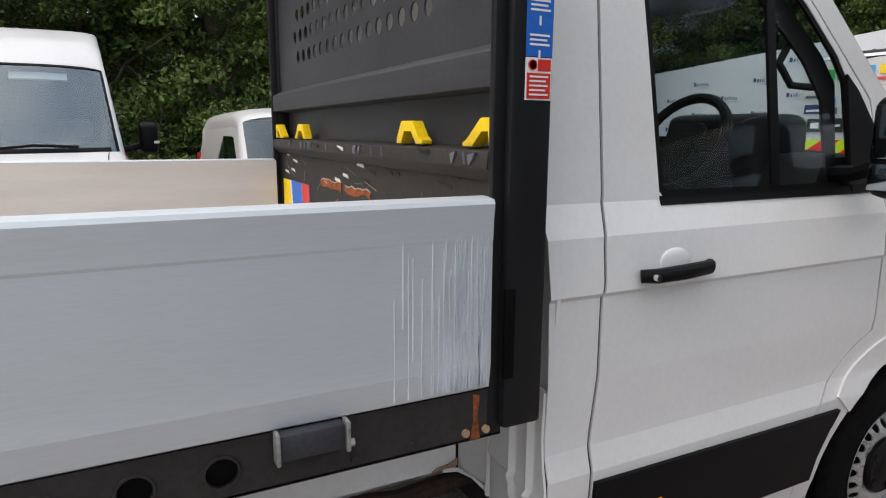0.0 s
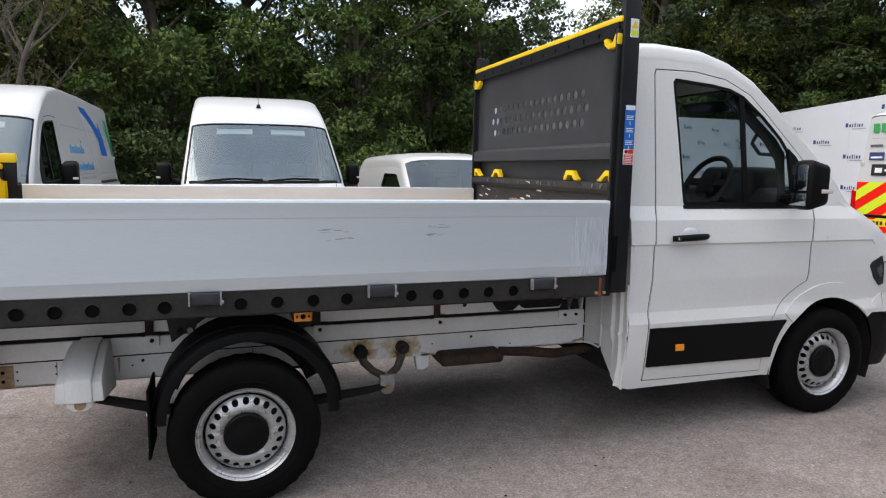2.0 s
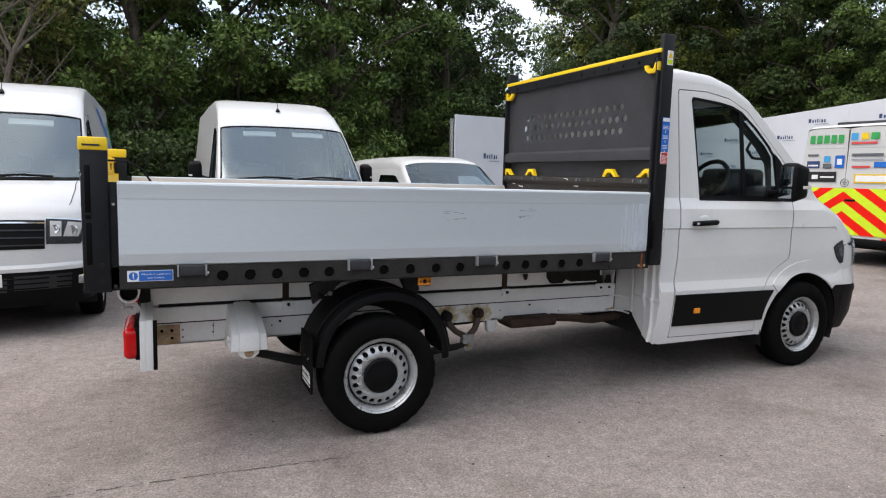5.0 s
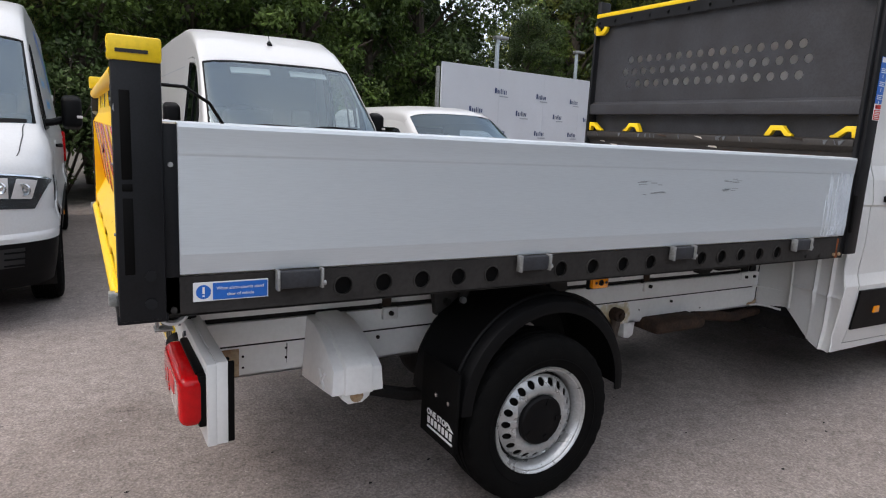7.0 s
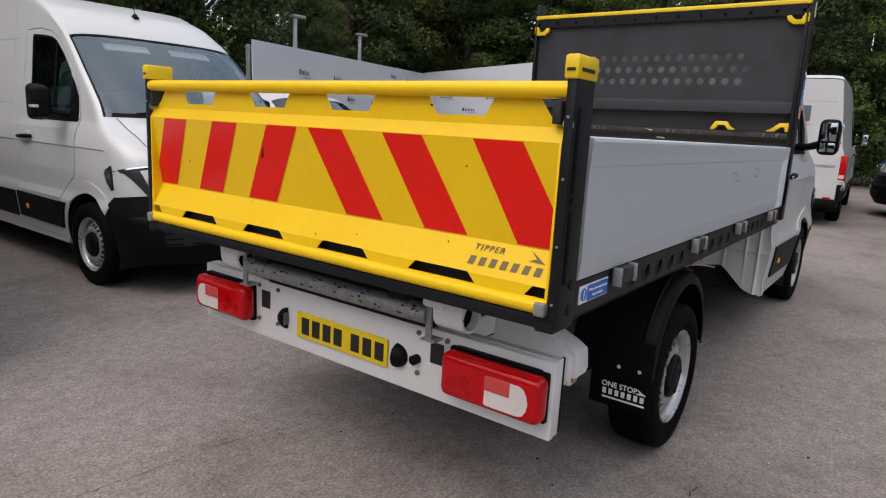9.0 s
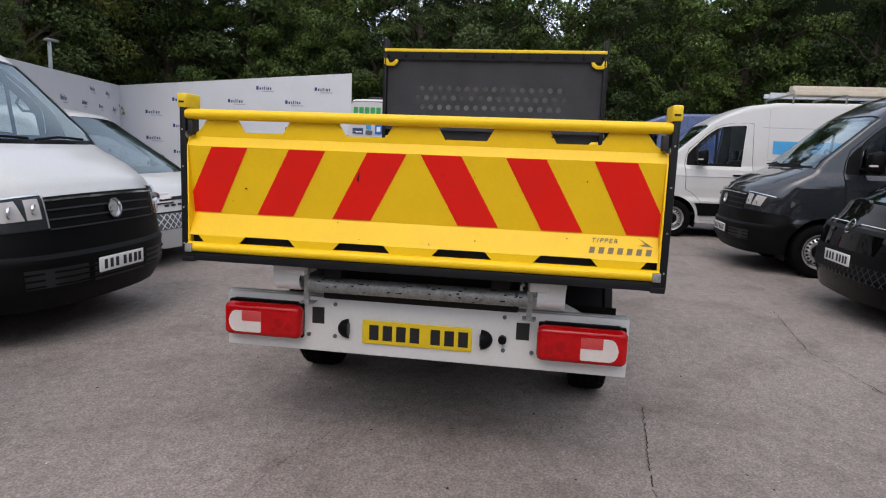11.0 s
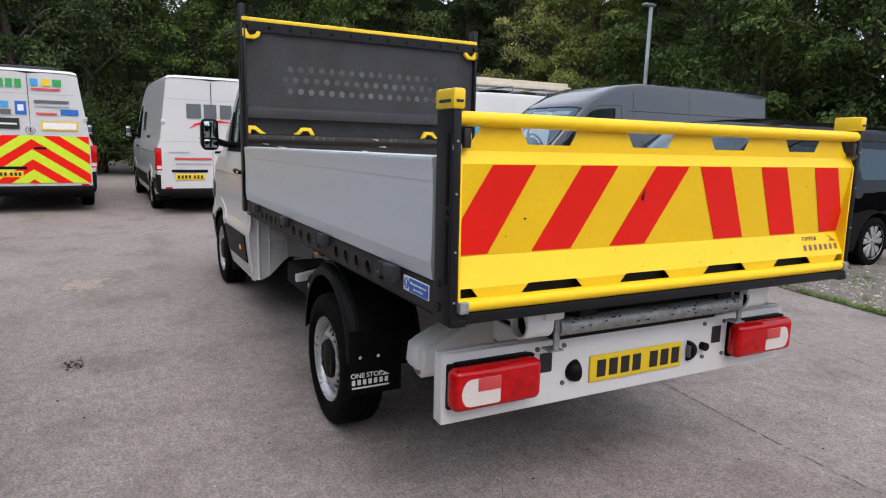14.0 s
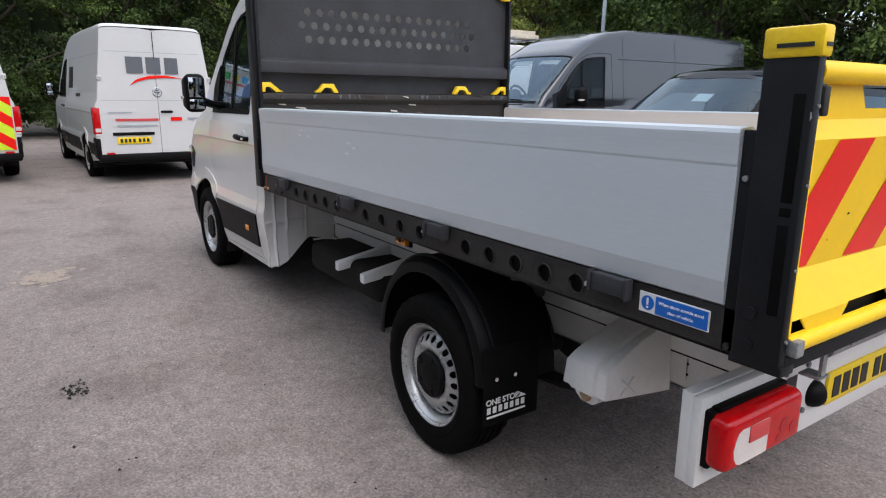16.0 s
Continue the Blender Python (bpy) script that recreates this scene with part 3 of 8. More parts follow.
DOOR = ([(-1.415, 0.35), (-1.415, 0.75), (-1.398, 0.95), (-1.392, 1.15), (-1.384, 1.19), (-1.380, 1.28), (-1.362, 1.40), (-1.354, 1.80), (-1.347, 2.14), (-1.335, 2.168), (-1.068, 2.172), (-0.834, 2.138), (-0.65, 2.055), (-0.505, 1.925), (-0.36, 1.785), (-0.235, 1.665),
         (-0.185, 1.50), (-0.172, 1.365), (-0.205, 1.17), (-0.215, 0.96)] + arc(0, 0.35, 0.60, 112, 155, 7) + [(-0.545, 0.55), (-0.53, 0.335)])
SIDE_WINDOW = [(-1.16, 1.386), (-1.175, 1.40), (-1.198, 1.769), (-1.224, 2.105), (-1.205, 2.128), (-0.931, 2.108), (-0.80, 2.088), (-0.70, 2.05), (-0.548, 1.935), (-0.40, 1.795), (-0.345, 1.715), (-0.315, 1.386)]


def grown(poly, fx, fz, c=(-0.80, 1.72)):
    return [(c[0] + (a - c[0]) * fx, c[1] + (z - c[1]) * fz) for a, z in poly]


CUTS_Z = [0.42, 0.62, 0.70, 0.765, 0.80, 0.95, 1.152, 1.163, 1.30, 1.38, 1.55, 1.75, 2.0, 2.15]


def cab_front(root, sh, paint, k, side_rear, painted_bumper="none"):
    """Everything of a panel van's front half: skin, screen, doors, lamps, grille, bumper, mirrors, dash and seats. k is the station of the screen's top."""
    top, n = k, len(sh.st) - 1
    foot, belt = k + 3, k + 9
    # roof and forehead, pillars, bonnet and nose
    bm = sh.patch([i / 3 for i in range(0, top * 3 + 1)] + [top + 0.4], SS)
    pil = [-1, -0.998, -0.99, -0.975, -0.955]
    for ss in (pil, [-s for s in pil]):
        sh.patch([top + 0.4] + [top + i / 2 for i in range(1, 7)], ss, 0, bm)
    sh.patch([foot + i / 3 for i in range(0, (belt - 1 - foot) * 3 + 1)], SS, 0, bm)
    part("roof_and_bonnet", bm, paint, root)
    part("windscreen", sh.patch([top + 0.4] + [top + i / 3 for i in range(2, 10)], [-0.955, -0.93, -0.88, -0.8, -0.6, -0.4, -0.2, 0, 0.2, 0.4, 0.6, 0.8, 0.88, 0.93, 0.955], -0.004), SCREEN, root, "clear curved windscreen")
    for a, b in ((-0.62, -0.12), (0.14, 0.64)):
        part("sun_visor", sh.patch([top + 0.55, top + 0.75, top + 0.95], [a, a + (b - a) / 3, b - (b - a) / 3, b], -0.06, thick=0.012), TRIM if painted_bumper == "wing" else ALU_IN, root, "folded sun visor")
    part("scuttle", sh.patch([foot - 0.3, foot - 0.05], [-0.9, -0.7, -0.4, 0, 0.4, 0.7, 0.9], 0.003), PLASTIC, root)
    upper = PLASTIC if painted_bumper == "none" else paint
    lower = paint if painted_bumper == "full" else PLASTIC
    part("upper_bumper", sh.patch([belt - 1, belt - 0.7, belt - 0.4, belt], SS, 0.004), upper, root)
    part("bumper_skin", sh.patch([belt, belt + 0.5, belt + 1.0, belt + 1.15], SS, 0.004), lower, root)
    part("front_bumper", sh.patch([belt + 1 + i / 3 for i in range(0, (n - belt - 1) * 3 + 1)], SS), PLASTIC, root, "black plastic front bumper")
    for sg in (-1, 1):
        part("bumper_wing", panel([(0.458, 0.805), (0.40, 0.765), (0.345, 0.72), (0.30, 0.672), (0.47, 0.67)], sh.flankwise(sg, 0.004), [], [], CUTS_Z, 0.004), upper, root)
    # dark edge round the screen
    bm = sh.patch([top + 0.42, top + 0.50], [-0.955, -0.9, -0.8, -0.6, -0.3, 0, 0.3, 0.6, 0.8, 0.9, 0.955], 0.002)
    for a, b in ((-0.962, -0.945), (0.945, 0.962)):
        sh.patch([top + 0.42] + [top + i / 2 for i in range(1, 7)], [a, b], 0.002, bm)
    part("screen_seal", bm, PLASTIC, root)
    for a, b in ((-0.72, -0.04), (0.02, 0.66)):
        p0, p1, p2 = sh.at(foot - 0.12, a), sh.at(foot - 0.35, (a + b) / 2), sh.at(foot - 0.22, b)
        part("wiper", tube([p0 + Vector((0.03, 0, 0.02)), p1 + Vector((0.02, 0, 0.02)), p2 + Vector((0.02, 0, 0.02))], 0.011, 6), PLASTIC, root, "black windscreen wiper")
    for sg in (-1, 1):
        part("bonnet_seam", sh.patch([foot + 0.1 + i * 0.25 for i in range(0, 11)], lambda u: [sg * (0.88 - 0.035 * (u - foot)), sg * (0.888 - 0.035 * (u - foot))], 0.002), INK, root)
    # grille, badge, lamps
    part("grille", sh.patch([belt - 2.15 + i * 0.2 for i in range(8)], [s / 10 for s in range(-6, 7)], 0.006), PLASTIC, root, "black slatted radiator grille")
    for j in range(4):
        part("grille_bar", sh.patch([belt - 2.0 + j * 0.34, belt - 1.94 + j * 0.34], [s / 10 for s in range(-6, 7)], 0.016, thick=0.006), CHROME if j == 0 else BOARD, root)
    c = sh.at(belt - 1.45, 0)
    bm = lathe([(-0.012, 0.075), (-0.022, 0.078), (-0.024, 0.066), (-0.012, 0.064)], 28)
    lathe([(-0.010, 0.064), (-0.012, 0.0005)], 28, bm)
    for zz, w in ((0.03, 0.05), (-0.028, 0.06), (0.0, 0.09)):
        box(-w / 2, w / 2, -0.02, -0.012, zz - 0.006, zz + 0.006, 0, bm)
    badge = part("badge", bm, CHROME, root, "round chrome maker's badge")
    badge.matrix_basis = Matrix.Translation((c.x + 0.012, 0, c.z)) @ pose(0, 0, 0, 0, 0, 90) @ pose(0, 0, 0, -8, 0, 0)
    for sg in (-1, 1):
        us = [belt - 2.35, belt - 2.05, belt - 1.7, belt - 1.35, belt - 0.98]

        def wedge(u, lo=0.61, hi=1.0, sg=sg):
            """Rows of the lamp: its rear edge runs down and forward."""
            f = (u - belt + 2.35) / 1.37
            top = lo + (hi - 0.12 * f - lo)
            return [sg * (lo + (top - lo) * q) for q in (0, 0.2, 0.4, 0.6, 0.75, 0.87, 0.95, 1)]
        lamp = part("headlamp", sh.patch(us, wedge, 0.005), INK, root, "dark headlamp with clear reflectors")
        part("reflector", sh.patch([belt - 2.1, belt - 1.85, belt - 1.6, belt - 1.35], lambda u: [sg * q for q in (0.64, 0.67, 0.70, 0.73)], 0.010), CLEARLENS, lamp)
        part("reflector", sh.patch([belt - 2.1, belt - 1.85, belt - 1.6, belt - 1.35], lambda u: [sg * (q - 0.05 * (u - belt + 1.7)) for q in (0.76, 0.80, 0.84, 0.88)], 0.010), CLEARLENS, lamp)
        for (u, q, r) in ((belt - 1.72, 0.685, 0.04), (belt - 1.70, 0.82, 0.045)):
            p = sh.at(u, sg * q)
            b = lathe([(0, r), (-0.012, r * 0.95), (-0.004, r * 0.5), (-0.008, 0.0005)], 20)
            bmesh.ops.transform(b, matrix=Matrix.Translation(p + Vector((0.014, sg * 0.006, 0))) @ pose(0, 0, 0, 0, 0, 90 - sg * 25), verts=b.verts)
            part("reflector", b, CHROME, lamp)
        part("lamp_trim", sh.patch([belt - 2.33, belt - 2.24], lambda u: [sg * q for q in (0.61, 0.70, 0.78, 0.86, 0.93, 0.96)], 0.016), CHROME, lamp, "chrome lamp edge")
        part("lamp_glass", sh.patch(us, wedge, 0.022), LAMPGLASS, lamp, "clear lamp cover")
        wing = [(0.450, 0.985), (0.459, 0.86), (0.425, 0.85), (0.37, 0.90), (0.325, 0.985), (0.345, 1.012), (0.43, 1.05)]
        part("lamp_side", panel(wing, sh.flankwise(sg, 0.007), [], [0.3], CUTS_Z, 0.008), INK, lamp, "dark side of the headlamp")
        part("reflector", panel(grown(wing, 0.42, 0.42, (0.42, 0.95)), sh.flankwise(sg, 0.010), [], [], CUTS_Z), MIDGREY, lamp)
        part("lamp_glass", panel(wing, sh.flankwise(sg, 0.018), [], [0.3], CUTS_Z), LAMPGLASS, lamp, "clear lamp cover")
        part("bumper_intake", sh.patch([belt + 1.3, belt + 1.6, belt + 1.9], [sg * q for q in (0.35, 0.5, 0.65, 0.8)], 0.005), INK, root)
    part("lower_intake", sh.patch([belt + 1.35, belt + 1.6, belt + 1.95], [-0.3, -0.15, 0, 0.15, 0.3], 0.006), INK, root)
    for j in range(3):
        part("intake_slat", sh.patch([belt + 1.4 + j * 0.2, belt + 1.46 + j * 0.2], [-0.8, -0.5, -0.2, 0, 0.2, 0.5, 0.8], 0.016, thick=0.008), PLASTIC, root)
    c = sh.at(belt + 1.45, 0)
    plate = part("number_plate", box(c.x + 0.005, c.x + 0.018, -0.26, 0.26, c.z - 0.056, c.z + 0.056, 0.004), PLATE_W, root, "white number plate with dark bars")
    for y0 in (-0.215, -0.15, -0.085, 0.005, 0.07, 0.135, 0.19):
        part("plate_bar", box(c.x + 0.018, c.x + 0.0195, y0, y0 + 0.036, c.z - 0.036, c.z + 0.036), INK, plate)
    # flanks
    rear_x = side_rear
    door, win = DOOR, SIDE_WINDOW
    for sg in (-1, 1):
        fn = sh.flankwise(sg)
        body = (sh.edge(0, belt) + [(0.40, 0.67)] + arc(0, 0.35, 0.435, 47, 188, 16) + [(-0.50, 0.298), (rear_x + 0.05, 0.298), (rear_x - 0.005, 0.315), (rear_x - 0.01, 0.36), (rear_x, 0.46), (rear_x, 1.50)])
        if rear_x > -2:
            part("flank", panel(body, fn, [grown(DOOR, 1.017, 1.007, (-0.86, 1.24))], [-1.2, -0.8, -0.4, 0.1], CUTS_Z, 0.004), paint, root, "", 9)
        dr = part("cab_door", panel(door, sh.flankwise(sg, 0.001), [win], [-1.2, -0.8, -0.4], CUTS_Z, 0.008), paint, root, "", 9)
        part("door_jamb", panel([(-1.45, 0.32), (-1.42, 1.3), (-1.38, 2.19), (-0.84, 2.155), (-0.50, 1.945), (-0.22, 1.68), (-0.15, 1.5), (-0.16, 0.9), (-0.48, 0.75), (-0.48, 0.32)], sh.flankwise(sg, -0.03), [grown(win, 1.015, 1.02)], [], CUTS_Z), INK, root)
        part("door_glass", panel(win, sh.flankwise(sg, -0.014), [], [], CUTS_Z), GLASS, dr, "clear side window")
        part("window_seal", panel(win, sh.flankwise(sg, -0.002), [grown(win, 0.955, 0.95)], [], CUTS_Z, 0.008), PLASTIC, dr, "black rubber window seal")
        part("window_divider", panel([(-0.718, 1.39), (-0.682, 1.39), (-0.695, 2.03), (-0.731, 2.05)], sh.flankwise(sg, -0.002), [], [], CUTS_Z, 0.01), PLASTIC, dr)
        part("pillar_trim", panel([(-0.73, 2.075), (-0.40, 1.800), (-0.335, 1.715), (-0.335, 1.40), (-0.385, 1.40), (-0.405, 1.66), (-0.49, 1.775), (-0.78, 2.02)], sh.flankwise(sg, -0.05), [], [], CUTS_Z, 0.01), TRIM, root, "dark inner trim of the screen pillar")
        part("grab_handle", tube([(-0.53, sg * (sh.side(1.83) - 0.07), 1.835), (-0.555, sg * (sh.side(1.77) - 0.09), 1.77), (-0.50, sg * (sh.side(1.70) - 0.09), 1.705), (-0.42, sg * (sh.side(1.68) - 0.07), 1.70)], 0.012, 8), TRIM, root)
        part("waist_strip", panel(rect(-1.175, -0.30, 1.366, 1.390), sh.flankwise(sg, 0.006), [], [], CUTS_Z, 0.006), PLASTIC, dr)
        part("mirror_triangle", panel([(-0.345, 1.368), (-0.36, 1.74), (-0.30, 1.69), (-0.215, 1.58), (-0.20, 1.50), (-0.195, 1.368)], sh.flankwise(sg, 0.008), [], [], CUTS_Z, 0.012), PLASTIC, dr)
        # handle in its cup
        cup = bmesh.new()
        bmesh.ops.create_uvsphere(cup, u_segments=20, v_segments=10, radius=1.0, matrix=Matrix.Translation((-1.15, sg * (sh.side(1.22) - 0.004), 1.212)) @ Matrix.Diagonal((0.062, 0.014, 0.045, 1)))
        part("handle_cup", cup, paint, dr)
        yy = sh.side(1.2)
        b = tube([(-1.282, sg * (yy + 0.010), 1.195), (-1.25, sg * (yy + 0.035), 1.198), (-1.16, sg * (yy + 0.042), 1.202), (-1.07, sg * (yy + 0.035), 1.205), (-1.035, sg * (yy + 0.010), 1.206)], [0.017, 0.019, 0.02, 0.019, 0.015], 10)
        part("door_handle", b, PLASTIC, dr, "black plastic door handle")
        part("key_lock", tube([(-1.262, sg * (yy + 0.030), 1.197), (-1.262, sg * (yy + 0.054), 1.197)], 0.009, 10), CHROME, dr)
        part("rubbing_strip", panel([(-1.412, 0.435), (-1.412, 0.672), (-0.385, 0.664), (-0.425, 0.60), (-0.46, 0.51), (-0.475, 0.425)], sh.flankwise(sg, 0.013), [], [-1, -0.8], CUTS_Z, 0.016), PLASTIC, dr, "black plastic lower door strip")
        part("side_marker", box(-1.225, -1.165, sg * (sh.side(0.54) + 0.010) - 0.012, sg * (sh.side(0.54) + 0.010) + 0.012, 0.525, 0.565, 0.004), AMBER, dr, "amber side marker")
        # wheel arch lip and liner
        part("wheel_arch", panel(arc(0, 0.35, 0.535, 138, 42, 16) + arc(0, 0.35, 0.437, 42, 138, 16), sh.flankwise(sg, 0.008), [], [-0.2, 0, 0.2], CUTS_Z, 0.010), paint, root)
        bl = bmesh.new()
        ring0 = [(bl.verts.new((a, sg * 0.95, c)), bl.verts.new((a, sg * 0.60, c))) for a, c in arc(0, 0.35, 0.45, 200, -20, 18)]
        for (a0, a1), (b0, b1) in zip(ring0, ring0[1:]):
            bl.faces.new((a0, a1, b1, b0))
        bl.faces.new([p[1] for p in ring0])
        part("arch_liner", bl, UNDER, root)
        part("bumper_corner", panel([(0.395, 0.67), (0.47, 0.67), (0.49, 0.64), (0.49, 0.40), (0.46, 0.28), (0.44, 0.27)] + arc(0, 0.35, 0.435, -8, 46, 8), fn, [], [], CUTS_Z, 0.004), PLASTIC, root)
        # mirror
        my = sg * 1.12
        hd = box(-0.515, -0.345, my - 0.078, my + 0.078, 1.37, 1.665, 0.045, None, 3)
        for v in hd.verts:
            if v.co.x > -0.42:
                v.co.z = 1.52 + (v.co.z - 1.52) * 0.86
        mir = part("door_mirror", hd, PLASTIC, root, "tall black door mirror")
        part("mirror_arm", tube([(-0.36, sg * 0.88, 1.42), (-0.40, sg * 0.97, 1.43), (-0.44, sg * 1.07, 1.46)], [0.035, 0.03, 0.035], 8), PLASTIC, mir)
        part("mirror_glass", box(-0.522, -0.515, my - 0.056, my + 0.056, 1.485, 1.635, 0.003), MIRRORGLASS, mir, "silver mirror glass")
        part("mirror_glass", box(-0.522, -0.515, my - 0.056, my + 0.056, 1.395, 1.47, 0.003), MIRRORGLASS, mir, "silver mirror glass")
        part("mirror_lamp", box(-0.43, -0.339, my + sg * 0.059 - 0.022, my + sg * 0.059 + 0.022, 1.470, 1.494, 0.004), CLEARLENS, mir, "clear mirror indicator")
        wheel(root, 0, sg * 0.872, 0.35)
    # inside
    part("dashboard", prism([(0.15, 1.36), (-0.05, 1.43), (-0.20, 1.49), (-0.36, 1.48), (-0.43, 1.34), (-0.42, 1.20), (-0.38, 0.80), (0.2, 0.8)], "y", -0.84, 0.84, 0.03), TRIM, root)
    part("instrument_hood", box(-0.42, -0.14, -0.64, -0.18, 1.36, 1.625, 0.05, None, 3), TRIM, root)
    part("cab_floor", box(-1.46, 0.3, -0.88, 0.88, 0.42, 0.47), TRIM, root)
    for y0, y1 in ((-0.75, -0.25), (-0.18, 0.26), (0.30, 0.76)):
        seat = part("seat", box(-1.30, -0.80, y0, y1, 0.72, 0.90, 0.05, None, 3), SEAT, root, "dark cloth cab seat")
        b = box(-0.07, 0.07, y0 + 0.02, y1 - 0.02, 0, 0.62, 0.05, None, 3)
        bmesh.ops.transform(b, matrix=pose(-1.28, 0, 0.86, 0, -12, 0), verts=b.verts)
        part("backrest", b, SEAT, seat)
        b = box(-0.045, 0.045, (y0 + y1) / 2 - 0.13, (y0 + y1) / 2 + 0.13, 0, 0.2, 0.04, None, 3)
        bmesh.ops.transform(b, matrix=pose(-1.42, 0, 1.48, 0, -10, 0), verts=b.verts)
        part("headrest", b, SEAT, seat)
    # steering wheel on the right-hand seat
    tilt = pose(-0.555, -0.40, 1.515, 0, -62, 0)
    b = tube([tilt @ Vector((0.19 * math.cos(2 * math.pi * i / 28), 0.19 * math.sin(2 * math.pi * i / 28), 0)) for i in range(29)], 0.019, 8)
    st = part("steering_wheel", b, TRIM, root, "black three-spoke steering wheel")
    b = box(-0.07, 0.07, -0.07, 0.07, -0.03, 0.015, 0.02)
    box(-0.02, 0.02, 0.06, 0.185, -0.012, 0.008, 0, b)
    box(-0.02, 0.02, -0.185, -0.06, -0.012, 0.008, 0, b)
    box(-0.185, -0.06, -0.03, 0.03, -0.012, 0.008, 0, b)
    bmesh.ops.transform(b, matrix=tilt @ Matrix.Diagonal((1.25, 1.15, 1.0, 1)), verts=b.verts)
    part("wheel_boss", b, TRIM, st)
    part("steering_column", tube([tilt @ Vector((0, 0, -0.02)), tilt @ Vector((0, 0, -0.25))], 0.05, 8), TRIM, st)


def flank_decal(root, sh, sg, poly, material, name="print", lift=0.004):
    return part(name, panel(poly, sh.flankwise(sg, lift), [], [-4, -3, -2], CUTS_Z), material, root)


def big_van(label, paint, x, y, rz, wheelbase=3.64, plate=PLATE_Y, group="", antenna=True, painted_bumper="none"):
    """A long high-roofed panel van, front axle at x, y, facing along its own x."""
    xr = -wheelbase - 1.31
    k = len(HIGH)
    st = HIGH + FRONT
    sh = Shape(st, VAN_FLANK, k, k + 9, xr)
    root = thing("panel_van", label, "van", x, y, 0, rz, group)
    cab_front(root, sh, paint, k, xr, painted_bumper)
    wr = -wheelbase
    for sg in (-1, 1):
        fn = sh.flankwise(sg)
        door = grown(DOOR, 1.017, 1.007, (-0.86, 1.24))
        body = (sh.edge(0, k + 9) + [(0.40, 0.67)] + arc(0, 0.35, 0.435, 47, 188, 16) + [(-0.50, 0.285), (wr + 0.50, 0.285)] + arc(wr, 0.35, 0.435, -8, 188, 20) + [(wr - 0.5, 0.33), (xr, 0.40)])
        part("flank", panel(body, fn, [door], [-4, -3, -2, -1, -0.4, 0.1], CUTS_Z, 0.004), paint, root)
        strip = [(-1.47, 0.415), (-1.47, 0.665), (wr + 0.47, 0.665), (wr + 0.56, 0.415)]
        part("rubbing_strip", panel(strip, sh.flankwise(sg, 0.010), [], [-2, -2.6], CUTS_Z, 0.014), PLASTIC, root, "black plastic side strip")
        part("rubbing_strip", panel([(wr - 0.47, 0.665), (xr + 0.02, 0.665), (xr + 0.02, 0.46), (wr - 0.52, 0.46)], sh.flankwise(sg, 0.010), [], [], CUTS_Z, 0.014), PLASTIC, root, "black plastic side strip")
        part("wheel_arch", panel(arc(wr, 0.35, 0.53, 150, 30, 16) + arc(wr, 0.35, 0.437, 30, 150, 16), sh.flankwise(sg, 0.014), [], [wr], CUTS_Z, 0.016), paint, root)
        # shade below the flank's shoulder, drawn as a thin darker line
        part("crease_shade", panel(rect(-4.86, -1.5, 1.150, 1.156), sh.flankwise(sg, 0.001), [], [-3], []), GREYPRINT if paint in (WHITE, VANWHITE) else INK, root)
        for seam in ([(-1.62, 0.70), (-1.615, 0.70), (-1.615, 2.1), (-1.62, 2.1)], [(-2.92, 0.70), (-2.915, 0.70), (-2.915, 2.1), (-2.92, 2.1)], [(-4.86, 1.50), (-1.62, 1.50), (-1.62, 1.506), (-4.86, 1.506)], [(-4.86, 2.094), (-1.5, 2.094), (-1.5, 2.106), (-4.86, 2.106)], [(-1.62, 2.12), (-1.614, 2.12), (-1.614, 2.44), (-1.62, 2.44)], [(-2.92, 2.12), (-2.914, 2.12), (-2.914, 2.44), (-2.92, 2.44)]):
            flank_decal(root, sh, sg, seam, GREYPRINT if paint in (WHITE, VANWHITE) else INK, "panel_seam", 0.002)
        wheel(root, wr, sg * 0.872, 0.35)
        bl = bmesh.new()
        ring0 = [(bl.verts.new((a, sg * 0.95, c)), bl.verts.new((a, sg * 0.60, c))) for a, c in arc(wr, 0.35, 0.45, 200, -20, 18)]
        for (a0, a1), (b0, b1) in zip(ring0, ring0[1:]):
            bl.faces.new((a0, a1, b1, b0))
        bl.faces.new([p[1] for p in ring0])
        part("arch_liner", bl, UNDER, root)
    part("underbody", box(xr + 0.25, 0.75, -0.72, 0.72, 0.29, 0.45, 0.03), UNDER, root)
    part("bulkhead", panel([(-0.90, 0.45), (0.90, 0.45), (0.86, 1.3), (0.78, 2.2), (-0.78, 2.2), (-0.86, 1.3)], lambda a, c: (-1.66, a, c)), TRIM, root)
    # rear
    edge = [(sh.side(z) * 0.995, z) for z in (0.50, 0.62, 0.95, 1.165, 1.3, 1.38, 1.75, 2.0, 2.15)]
    roof = [(sh.at(0, s).y, sh.at(0, s).z - 0.012) for s in (0.995, 0.95, 0.8, 0.5, 0.25)]
    for sg in (-1, 1):
        half = [(sg * 0.004, 0.50)] + [(sg * a, c) for a, c in edge] + [(sg * a, c) for a, c in roof] + [(sg * 0.004, 2.485)]
        d = part("rear_door", panel(half, lambda a, c: (xr - 0.012 + 0.035 * max(0, c - 1.3), a, c), [], [], [1.3, 1.75], 0.02), paint, root)
        for z in (0.80, 1.72):
            y1 = sg * (sh.side(z) - 0.015)
            hinge = part("door_hinge", box(xr - 0.034, xr + 0.03, y1 - 0.04, y1 + 0.03, z - 0.04, z + 0.04, 0.006), paint, d)
